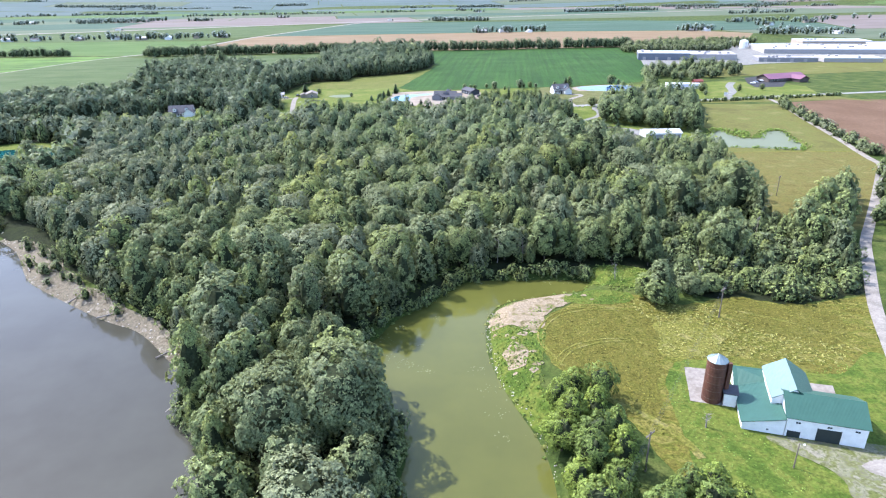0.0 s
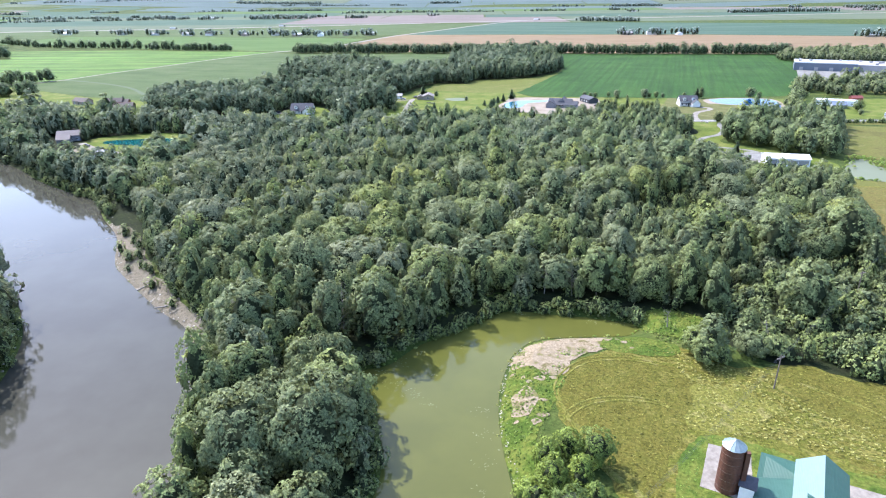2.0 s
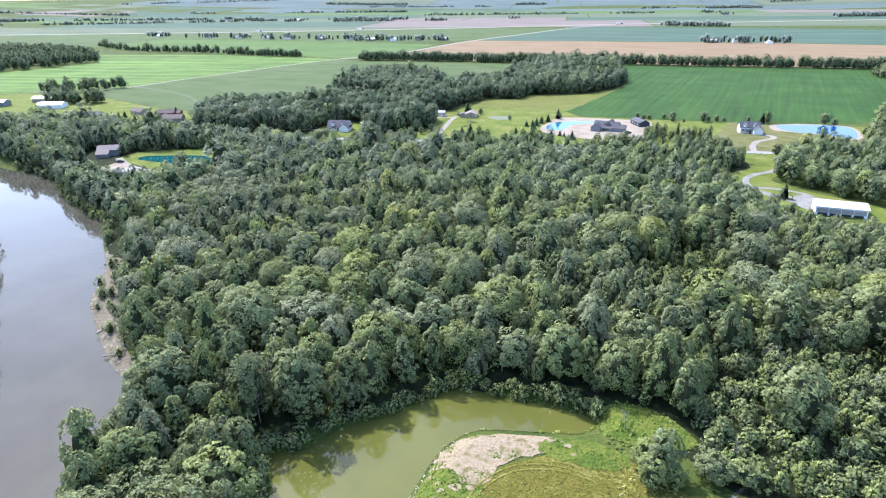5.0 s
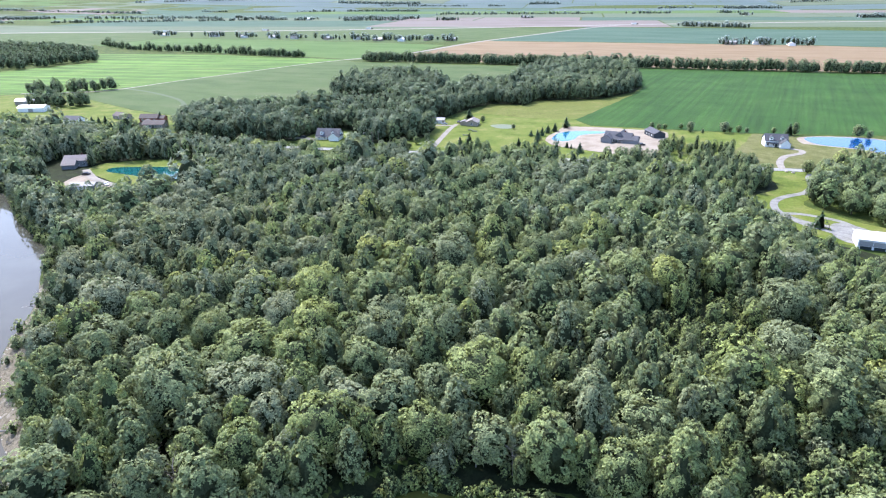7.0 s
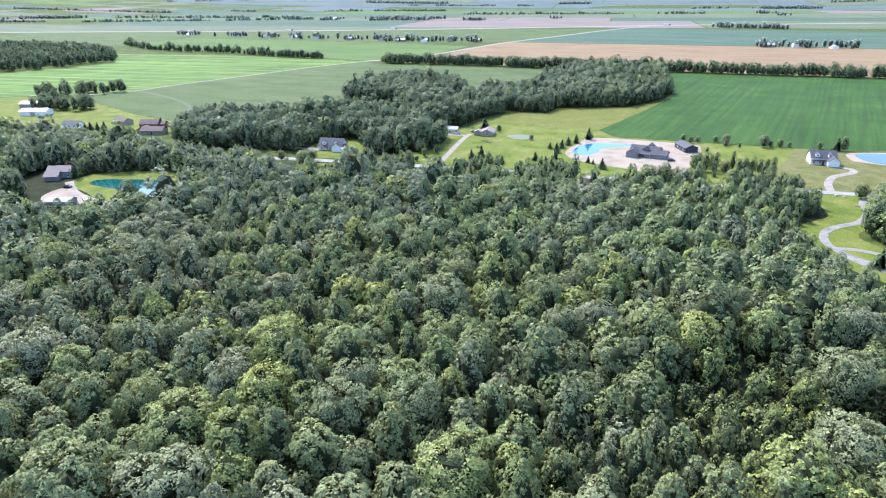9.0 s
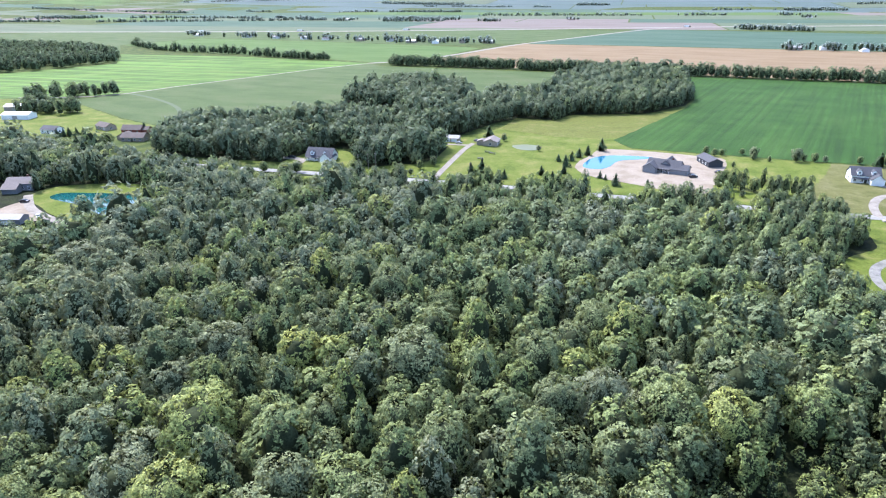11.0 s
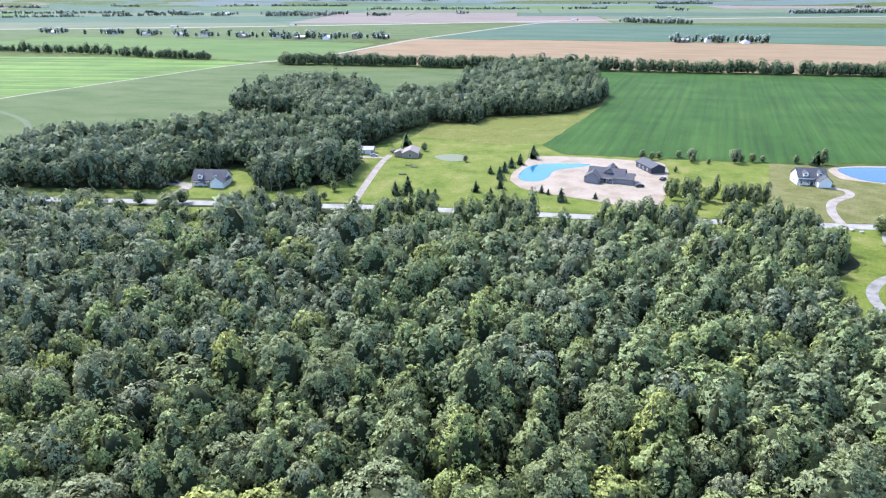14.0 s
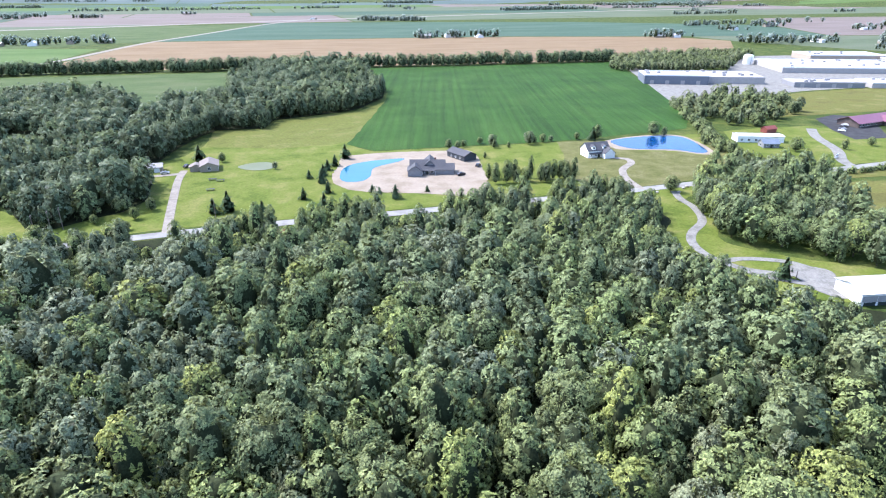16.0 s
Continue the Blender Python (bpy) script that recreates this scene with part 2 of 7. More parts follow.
OWN_HUES = [tuple(0.94 * v for v in LEAF_HUES[k]) for k in (1, 2, 1, 3, 0, 2, 4, 1)]
M_FRESH = leafy("fresh_leaves", [(0.140, 0.190, 0.048), (0.205, 0.262, 0.052), (0.120, 0.165, 0.048)], True, gaps=0.40, grain=0.3)
M_LEAF = leafy("forest_leaves", LEAF_HUES, gaps=0.40, grain=0.3)
M_LEAF_OWN = leafy("tree_leaves", OWN_HUES, True, gaps=0.40, grain=0.3)
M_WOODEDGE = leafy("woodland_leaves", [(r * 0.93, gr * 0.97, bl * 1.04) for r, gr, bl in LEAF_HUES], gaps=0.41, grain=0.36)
M_LINELEAF = leafy("tree_line_leaves", [(0.105, 0.145, 0.085), (0.140, 0.180, 0.100), (0.12, 0.165, 0.08), (0.165, 0.20, 0.10)], gaps=0.44, grain=0.9)
M_DARKLEAF = leafy("dark_wood_leaves", [(0.118, 0.152, 0.094), (0.136, 0.172, 0.098), (0.130, 0.172, 0.086), (0.185, 0.228, 0.104)], gaps=0.42, grain=0.4)
M_NEEDLE = leafy("needles", [(0.055, 0.092, 0.042), (0.078, 0.120, 0.056), (0.066, 0.108, 0.058)], True, 0.6, 0.1)
# Leaf colour paled and blued to paint the haze over far trees.
M_HAZEWOOD = leafy("hazed_leaves", [(0.225, 0.275, 0.265), (0.265, 0.315, 0.295)], False, 0.9, 0.2)
M_RUST = leafy("rusty_leaves", [(0.30, 0.14, 0.08), (0.36, 0.18, 0.10)], True, gaps=0.47, grain=0.36)
M_WEED = leafy("weeds", [(0.13, 0.21, 0.045), (0.19, 0.26, 0.06), (0.30, 0.30, 0.11)], False, 0.7, 0.4)
M_STALK = leafy("dry_grass_tufts", [(0.12, 0.125, 0.028), (0.185, 0.18, 0.042), (0.25, 0.235, 0.066)], False, 0.8, 0.4)
M_TUSSOCK = leafy("pale_grass_tussocks", [(0.24, 0.24, 0.07), (0.33, 0.31, 0.11), (0.28, 0.29, 0.085)], False, 0.8, 0.3)
# Inner twigs and leaves, coloured dark to paint the shade within the crowns.
M_INNERSHADE = coat("inner_twigs_shade", (0.052, 0.064, 0.032), 0.95, wear=0.5, size=0.5, spec=0.05)
M_BARK = coat("bark", (0.12, 0.10, 0.075), 0.95, wear=0.4, size=0.4, spec=0.1)
M_DEAD = coat("dead_wood", (0.30, 0.27, 0.24), 0.95, wear=0.3, size=0.4, spec=0.1)
M_WHITE = coat("white_paint", (0.83, 0.83, 0.82), 0.55, wear=0.10, size=1.2)
M_WHITEROOF = coat("white_metal_roof", (0.55, 0.55, 0.55), 0.35, wear=0.06, size=2.0, ribs=0.5)
M_GREENROOF = coat("green_metal_roof", (0.042, 0.102, 0.076), 0.45, wear=0.10, size=1.5, ribs=0.45, turn=radians(20.7), spec=0.25)
# The same green roof, its colour lightened for sun glare on one slope.
M_GLAREROOF = coat("green_roof_painted_glare", (0.15, 0.215, 0.205), 0.38, wear=0.08, size=1.5, ribs=0.45, turn=radians(20.7), spec=0.6)
M_YARD = earth("grassy_gravel", [(0.18, 0.20, 0.06), (0.30, 0.29, 0.19), (0.20, 0.215, 0.075), (0.34, 0.32, 0.24)], 4, 0.5, fine=0.4, relief=0.1)
M_BRICK = coat("glazed_tile_brick", (0.115, 0.045, 0.028), 0.6, wear=0.35, size=0.7)
M_SILVER = coat("galvanised_sheet", (0.27, 0.33, 0.33), 0.45, 0.6, wear=0.12, size=0.6)
M_DARKDOOR = coat("dark_green_door", (0.025, 0.035, 0.035), 0.6)
M_GLASS = coat("window_glass", (0.03, 0.04, 0.05), 0.08, wear=0.02, spec=0.6)
M_SHINGLE = coat("dark_shingles", (0.075, 0.075, 0.085), 0.85, wear=0.25, size=0.5)
M_BROWNROOF = coat("brown_shingles", (0.11, 0.085, 0.075), 0.85, wear=0.25, size=0.5)
M_GREYROOF = coat("pale_grey_shingles", (0.36, 0.34, 0.33), 0.8, wear=0.15, size=0.6)
M_TAUPEROOF = coat("taupe_shingles", (0.21, 0.18, 0.165), 0.85, wear=0.2, size=0.6)
M_BLUEROOF = coat("slate_blue_metal_roof", (0.17, 0.20, 0.25), 0.4, wear=0.1, size=1.0, ribs=0.5)
M_TAN = coat("tan_siding", (0.34, 0.28, 0.22), 0.7, wear=0.12)
M_GREYWALL = coat("grey_siding", (0.22, 0.22, 0.23), 0.7, wear=0.12)
M_DARKWALL = coat("dark_siding", (0.045, 0.05, 0.06), 0.7, wear=0.15)
M_PURPLEROOF = coat("plum_metal_roof", (0.20, 0.085, 0.12), 0.45, wear=0.12, size=1.4)
M_RED = coat("red_paint", (0.22, 0.060, 0.048), 0.6, wear=0.2)
M_STEEL = coat("slate_steel_cladding", (0.14, 0.155, 0.19), 0.5, wear=0.1, size=2.0)
M_WOODPOLE = coat("weathered_pole", (0.20, 0.16, 0.13), 0.9, wear=0.25, size=0.5)
M_WIRE = coat("wire", (0.10, 0.10, 0.11), 0.5, 0.3)
M_TYRE = coat("tyre", (0.02, 0.02, 0.02), 0.8)
M_CARSILVER = coat("silver_car_paint", (0.45, 0.46, 0.48), 0.25, 0.5, wear=0.03)
M_CARDARK = coat("black_car_paint", (0.03, 0.03, 0.035), 0.25, wear=0.03)
M_CARWHITE = coat("white_car_paint", (0.75, 0.75, 0.75), 0.25, wear=0.03)
M_STONE = coat("pale_boulder", (0.40, 0.37, 0.32), 0.9, wear=0.3, size=0.4)
M_SCUM = earth("floating_algae", [(0.26, 0.30, 0.12), (0.40, 0.42, 0.22)], 2, 0.4, rough=0.8, fine=0.3, relief=0.02)


# ---- building helpers ----
import collections

from mathutils import geometry


def mesh_of(name, verts, faces, mats):
    me = bpy.data.meshes.new(name)
    me.from_pydata([tuple(v) for v in verts], [], [tuple(f) for f in faces])
    for m in mats if isinstance(mats, (list, tuple)) else [mats]:
        me.materials.append(m)
    me.update()
    return me


def part(name, verts, faces, mat, parent, label=""):
    ob = new(name, mesh_of(name, verts, faces, mat))
    ob.parent = parent
    return tagged(ob, label)


def thing(name, m, label, category, group="", kind=""):
    ob = new(name)
    ob.matrix_basis = m
    return tagged(ob, label, category, group, kind)


def box(x0, y0, z0, x1, y1, z1):
    v = [(x, y, z) for z in (z0, z1) for y in (y0, y1) for x in (x0, x1)]
    return v, [(0, 2, 3, 1), (4, 5, 7, 6), (0, 1, 5, 4), (1, 3, 7, 5), (3, 2, 6, 7), (2, 0, 4, 6)]


def joined(*pieces):
    verts, faces = [], []
    for v, f in pieces:
        k = len(verts)
        verts += list(v)
        faces += [tuple(i + k for i in p) for p in f]
    return verts, faces


def slab(quad, thick):
    """A sloping board: four corners, anticlockwise from above, and its thickness downwards."""
    n = (Vector(quad[1]) - Vector(quad[0])).cross(Vector(quad[3]) - Vector(quad[0])).normalized()
    top = [Vector(q) for q in quad]
    low = [q - n * thick for q in top]
    return [*top, *low], [(0, 1, 2, 3), (7, 6, 5, 4), (0, 4, 5, 1), (1, 5, 6, 2), (2, 6, 7, 3), (3, 7, 4, 0)]


def tube(a, b, ra, rb, sides=6):
    a, b = Vector(a), Vector(b)
    turn = (b - a).to_track_quat("Z", "Y")
    ring = [turn @ Vector((math.cos(2 * math.pi * k / sides), math.sin(2 * math.pi * k / sides), 0)) for k in range(sides)]
    verts = [a + r * ra for r in ring] + [b + r * rb for r in ring]
    faces = [(k, (k + 1) % sides, sides + (k + 1) % sides, sides + k) for k in range(sides)]
    return verts, faces + [tuple(range(sides - 1, -1, -1)), tuple(range(sides, 2 * sides))]


def inside(points, polygon):
    """Which of the points (n, 2) lie in the polygon."""
    p, q = np.asarray(points, float), np.asarray(polygon, float)
    x, y = p[:, 0], p[:, 1]
    odd = np.zeros(len(p), bool)
    for (x0, y0), (x1, y1) in zip(q, np.roll(q, -1, 0)):
        if y0 != y1:
            odd ^= ((y0 > y) != (y1 > y)) & (x < (x1 - x0) * (y - y0) / (y1 - y0) + x0)
    return odd


def gap_to(points, line, closed=True):
    """The distance from the points to a line of segments."""
    p, q = np.asarray(points, float), np.asarray(line, float)
    ends = np.roll(q, -1, 0) if closed else q[1:]
    best = np.full(len(p), 1e9)
    for a, b in zip(q, ends):
        d = b - a
        k = np.clip(((p - a) @ d) / max(d @ d, 1e-9), 0, 1)
        best = np.minimum(best, np.hypot(*(p - a - k[:, None] * d).T))
    return best


def smooth(points, closed, steps=6):
    """A Catmull-Rom line through the points."""
    p = [np.array(q, float) for q in points]
    n, out = len(p), []
    for k in range(n if closed else n - 1):
        a, b, c, d = (p[(k + j) % n] if closed else p[min(max(k + j, 0), n - 1)] for j in (-1, 0, 1, 2))
        for s in range(steps):
            t = s / steps
            out.append(0.5 * (2 * b + (c - a) * t + (2 * a - 5 * b + 4 * c - d) * t * t + (3 * b - a - 3 * c + d) * t ** 3))
    if not closed:
        out.append(p[-1])
    return np.array(out)


# ---- the lie of the land ----
RIVER = smooth([(-14, -45), (-16, 5), (-21, 55), (-27, 72), (-32.6, 86.3), (-36, 94), (-43, 105), (-47.5, 112), (-50, 124), (-58, 134.5), (-69, 147), (-82, 155), (-107, 174.5), (-117, 184), (-133, 207),
                (-152, 225), (-171, 245), (-195, 257), (-222, 271), (-268, 299), (-320, 311), (-380, 335), (-440, 372), (-520, 400), (-520, 362), (-440, 330), (-380, 300),
                (-284, 274), (-213, 222), (-143, 165.5), (-119.5, 145.5), (-104, 127), (-93, 100), (-87, 55), (-84, 5), (-82, -45)], True, 5)
POND = smooth([(4, -40), (2, 10), (1, 55), (-0.5, 70), (-1, 84), (1, 95), (-0.7, 106), (-5.3, 116), (-8.5, 124), (-14, 132), (-7, 137), (-1.5, 147), (8, 156), (15, 165), (21.5, 169.5), (33, 169), (45, 168.5), (55.5, 166.5),
               (53.5, 160.8), (43, 158), (29.5, 154.6), (23.5, 147), (21.6, 138), (21, 127), (23, 112), (27, 95), (27, 82), (25, 68), (23, 55), (23, 10), (21, -40)], True, 5)
WATER_Z = -3.0


def lie(points):
    """The ground's height: level but for the river, the pond and a far rise."""
    p = np.asarray(points, float).reshape(-1, 2)
    z = np.zeros(len(p))
    near = (p[:, 0] > -560) & (p[:, 0] < 120) & (p[:, 1] > -70) & (p[:, 1] < 430)
    q = p[near]
    if len(q):
        low = np.zeros(len(q))
        for line, reach in ((RIVER, 7.0), (POND, 6.0)):
            d, wet = gap_to(q, line), inside(q, line)
            low = np.minimum(low, np.where(wet, -3.25 - np.minimum(d * 0.35, 1.6), -3.25 + 3.25 * np.clip(d / reach, 0, 1) ** 0.8))
        z[near] = low
    far = np.hypot(p[:, 0], p[:, 1])
    return z + np.clip(far - 3600, 0, 1400) * 0.05


def axis(fine_from, fine_to, step, least, most):
    mid = np.arange(fine_from, fine_to + step, step)
    out = []
    for start, end, sign in ((mid[-1], most, 1), (mid[0], least, -1)):
        v, s, side = start, step, []
        while (end - v) * sign > 0:
            s *= 1.22
            v += sign * min(s, 320)
            side.append(v)
        out.append(side)
    return np.array(out[1][::-1] + list(mid) + out[0])


def setting(name, verts, faces, mat, label, category):
    return tagged(new(name, mesh_of(name, verts, faces, mat)), label, category, kind="structure")


gx, gy = axis(-330, 110, 2.0, -4900, 4900), axis(-56, 360, 2.0, -1500, 4900)
grid = np.stack(np.meshgrid(gx, gy), -1).reshape(-1, 2)
wide = len(gx)
cells = [(j * wide + i, j * wide + i + 1, (j + 1) * wide + i + 1, (j + 1) * wide + i) for j in range(len(gy) - 1) for i in range(wide - 1)]
ground = setting("ground", np.c_[grid, lie(grid)], cells, M_GRASS, "rough green grassland reaching to the horizon", "ground")
for p in ground.data.polygons:
    p.use_smooth = True


def sheet(name, outline, mat, lift, label, category, soft=False, step=0.0, ragged=0.0, drape=False, level=None):
    """A flat cover on the ground: a field, a lawn, a pad or water."""
    line = smooth(outline, True, 5) if soft else np.array(outline, float)
    if step:
        dense = []
        for a, b in zip(line, np.roll(line, -1, 0)):
            n = max(1, int(np.hypot(*(b - a)) / step))
            dense += [a + (b - a) * k / n for k in range(n)]
        line = np.array(dense)
    if ragged:
        line = line + np.array([[noise.noise((x * 0.4 / ragged, y * 0.4 / ragged, 3.0)), noise.noise((x * 0.4 / ragged, y * 0.4 / ragged, 9.0))] for x, y in line]) * ragged
    points = list(line)
    if drape:
        lo, hi = line.min(0), line.max(0)
        inner = np.stack(np.meshgrid(np.arange(lo[0], hi[0], 1.7), np.arange(lo[1], hi[1], 1.7)), -1).reshape(-1, 2)
        if len(inner):
            inner = inner[inside(inner, line)]
            inner = inner[gap_to(inner, line) > 0.6] if len(inner) else inner
        points += list(inner)
    n = len(line)
    made = geometry.delaunay_2d_cdt([Vector(p) for p in points], [], [list(range(n))], 1, 1e-4)
    flat = np.array([tuple(v) for v in made[0]])
    z = np.full(len(flat), level) if level is not None else lie(flat) + lift
    return setting(name, np.c_[flat, z], made[2], mat, label, category)


def ribbon(name, line, width, mat, lift, label, category, ends=None, steps=6):
    """A road or path of even width along a line."""
    p = smooth(line, False, steps)
    d = np.gradient(p, axis=0)
    side = np.c_[-d[:, 1], d[:, 0]] / np.hypot(d[:, 0], d[:, 1])[:, None]
    widths = np.interp(np.linspace(0, 1, len(p)), np.linspace(0, 1, len(ends)), ends) if ends else np.full(len(p), width)
    rows = [p + side * (widths * k)[:, None] for k in (-0.5, -0.2, 0.2, 0.5)]
    verts = np.concatenate([np.c_[r, lie(r) + lift + (0.05 if 0 < k < 3 else 0)] for k, r in enumerate(rows)])
    n = len(p)
    faces = [(k * n + i + 1, k * n + i, (k + 1) * n + i, (k + 1) * n + i + 1) for k in range(3) for i in range(n - 1)]
    return setting(name, verts, faces, mat, label, category)


# waters
sheet("river", RIVER + (RIVER - RIVER.mean(0)) * 0.0, M_RIVER, 0, "broad grey-brown river with calm glossy water", "river", level=WATER_Z)
sheet("pond", POND, M_POND, 0, "green algae-stained backwater pond with floating scum", "pond", level=WATER_Z + 0.003)

# near ground by the pond and the barn
sheet("mud_bank", [(-30, 80), (-35.5, 94), (-41, 106), (-44.5, 113), (-45.5, 126), (-54, 136.5), (-65, 149.5), (-79, 160), (-103, 182), (-121, 204), (-138, 215), (-150, 222), (-160, 224),
                   (-140, 203), (-119, 181), (-108, 171), (-83, 151), (-70, 143), (-60, 131), (-52.5, 122), (-50, 111), (-45, 103), (-38, 92), (-34, 80)],
      M_MUD, 0.10, "pale dried mud and stones along the river bank", "river bank", True, 1.0, 1.7, True)
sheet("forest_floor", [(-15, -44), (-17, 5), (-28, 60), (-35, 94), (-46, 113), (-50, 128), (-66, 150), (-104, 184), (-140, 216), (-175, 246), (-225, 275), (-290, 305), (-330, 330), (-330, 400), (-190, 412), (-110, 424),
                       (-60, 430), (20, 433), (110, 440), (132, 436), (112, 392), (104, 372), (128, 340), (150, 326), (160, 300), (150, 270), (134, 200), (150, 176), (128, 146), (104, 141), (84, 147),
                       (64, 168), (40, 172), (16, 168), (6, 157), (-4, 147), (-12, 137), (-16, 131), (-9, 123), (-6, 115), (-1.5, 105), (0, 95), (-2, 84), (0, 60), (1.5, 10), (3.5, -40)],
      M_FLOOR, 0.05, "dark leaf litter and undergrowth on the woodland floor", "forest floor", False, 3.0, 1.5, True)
sheet("meadow", [(45, 146), (36.5, 137), (33.5, 126), (35, 117), (42.7, 104), (46, 92), (49, 78), (55, 70), (100, 70), (108, 100), (112, 118), (127, 143), (120, 143.5), (104, 141.5), (91, 147), (75, 144), (61.3, 152)],
      M_MEADOW, 0.06, "yellowed uncut hay meadow behind the barn", "meadow", True, 1.5, 1.0, True)
sheet("lush_grass", [(62.8, 117.5), (58, 111), (55.5, 104), (53.5, 93), (50, 76), (49, 66), (74, 64), (92, 80), (100, 96), (112, 112), (107, 117), (97, 110), (88, 110.5), (78, 113.5), (71, 116.5)],
      M_LUSH, 0.10, "bright green mown grass round the barn", "grass", True, 1.5, 0.8)
sheet("bank_weeds", [(23.2, 141), (22.3, 134), (21.9, 120), (24, 108), (28, 96), (31, 100), (30, 112), (33.5, 124), (35.5, 133), (31, 137), (28, 135), (25.5, 142)],
      M_LUSH, 0.10, "lush green weeds along the pond bank", "weeds", True, 1.2, 0.8, True)
sheet("mown_meadow", [(38.5, 141), (46.7, 144.2), (56.3, 142.5), (62.5, 140.5), (64.3, 133.7), (61.4, 122.6), (57.9, 116.7), (54.6, 106.5), (50.5, 98.4), (44.5, 100), (40.9, 109), (36.6, 118.7), (34, 129)], M_MOWN, 0.09, "brownish mown part of the meadow", "meadow", True, 0.8, 1.6, True)
sheet("mown_meadow", [(85, 143.6), (95, 143.4), (104, 139.5), (112, 136), (107, 124), (99, 120), (92, 125), (85.5, 133)], M_MOWN, 0.09, "brownish mown strip of the meadow", "meadow", True, 0.8, 3.0, True)
sheet("tall_grass", [(64.2, 132.8), (69.9, 135.5), (78.3, 132.6), (80.5, 125.5), (72.5, 119.5), (66.2, 118.6), (60.8, 117.8), (61.2, 122.6)], M_TALLGRASS, 0.12, "pale uncut grass in the meadow", "grass", True, 0.8, 3.0, True)
sheet("sand_bank", [(23.8, 137.5), (23.6, 143.5), (27, 149), (36.6, 152.2), (47.4, 153.9), (49.0, 150.2), (41.2, 145), (37.6, 140), (34.8, 134.5), (31.5, 134.6), (28, 136.3)], M_SAND, 0.135, "bare pale sand spit between pond and meadow", "sand", True, 0.7, 1.5, True)
sheet("sand_patch", [(24.3, 125.0), (26.9, 128.7), (29.8, 126), (30.2, 121.4), (28.3, 118.8), (24.9, 119)], M_SAND, 0.135, "bare sandy patch among the bank weeds", "sand", True, 0.5, 1.6, True)
bits = random.Random(14)
for x, y in ((23.6, 135), (26, 132.5), (30, 132), (33, 133.2), (36, 138.5), (39, 144.2), (43.5, 146.5), (50.5, 151.5), (52, 149), (23.4, 141), (25.5, 117), (30.8, 119), (31, 124), (27.5, 130.5), (29.5, 116.5)):
    size = bits.uniform(0.5, 1.3)
    sheet("sand_patch", [(x + math.cos(a * 0.9) * size * bits.uniform(0.5, 1.5), y + math.sin(a * 0.9) * size * bits.uniform(0.4, 1.1)) for a in range(7)], M_SAND, 0.15, "small bare sandy patch among weeds", "sand", True, 0.4, 0.5)
sheet("weed_patch", [(46, 153), (55, 154.5), (63, 152), (62, 147), (52, 146), (45, 148)], M_LUSH, 0.14, "patch of broad green weeds beside the sand", "weeds", True, 1.2, 1.0, True)
sheet("marsh_edge", [(55, 168), (62, 171), (72, 168), (78, 160), (70, 155), (60, 157), (56.5, 162)], M_LUSH, 0.15, "bright marsh plants at the pond's end", "marsh", True, 1.2, 1.2, True)
sheet("concrete_pad", [(63.2, 114.8), (70.5, 112.8), (67.6, 99.6), (59.2, 102.6)], M_PAD, 0.16, "worn pale concrete pad at the silo's foot", "concrete pad", False, 1.0, 0.12)
sheet("concrete_pad", [(84.0, 107.6), (91.2, 105.3), (89.2, 100.6), (82.0, 103.0)], M_PAD, 0.16, "worn pale concrete pad behind the barn", "concrete pad", False, 1.0, 0.12)
sheet("barn_yard", [(68.5, 90.8), (72, 85.2), (75.5, 79.5), (75, 70), (92, 66), (98, 84), (90, 86.4), (79, 89.2)], M_YARD, 0.16, "thin gravel yard with grass in front of the barn", "yard", True, 1.0, 0.8)
sheet("barn_yard_gravel", [(81, 82), (84, 77), (80, 70), (95, 66), (101, 84), (92, 84.5)], M_PALE, 0.20, "white gravel turning place by the barn", "yard", True, 1.0, 0.7)
ribbon("field_path", [(37.5, 117), (40.5, 108.5), (44.2, 103), (49, 98), (53, 91), (54, 86)], 1.7, M_TALLGRASS, 0.12, "flattened pale track through the meadow grass", "path")
TRACKS = ([(36.6, 117.3), (36.0, 120.8), (40.8, 125.7), (49.1, 128.1), (56.1, 126.9), (60.0, 121.7)], [(37.6, 115.5), (35.0, 122), (33.3, 128.8), (35.4, 136.0), (40.5, 141.9), (48.7, 144.3), (56.5, 143.2)], [(88, 139), (98, 132), (104, 124), (106, 117.5)])
for line, off in ((line, off) for line in TRACKS for off in (0.0, 1.6)):
    ribbon("wheel_track", [(x + off * 0.55, y - off * 0.8) for x, y in line], 0.5, M_TALLGRASS, 0.15, "curving pale wheel track pressed in the meadow", "wheel track")
ribbon("farm_road", [(96, 80), (104, 100), (113, 116.5), (125, 138.5), (141, 163), (153, 181), (166, 197), (184, 219), (212, 254), (226, 272), (231, 290), (245, 336), (257, 380), (268, 416), (276, 445), (280, 468)],
       3.4, M_PALE, 0.14, "pale gravel farm road running past the fields", "road")


# fields and lawns round the wood
sheet("right_field", [(198, 448), (272, 440), (258, 380), (246, 337), (232, 291), (226, 271), (211, 251), (183, 216), (165, 194), (140, 190), (136, 210), (146, 240), (152, 275), (162, 300), (170, 318), (182, 345), (188, 400)],
      M_PASTURE, 0.06, "yellow-green rough pasture beside the farm road", "pasture", False, 6.0, 2.0)
sheet("dry_field", [(156, 304), (190, 303), (230, 299), (231, 288), (224, 267), (209, 248), (181, 213), (164, 193), (140, 196), (139, 212), (147, 240), (153, 275)], M_DRYFIELD, 0.10, "dry tan-green mown field beside the farm road", "field", False, 3.0, 1.5)
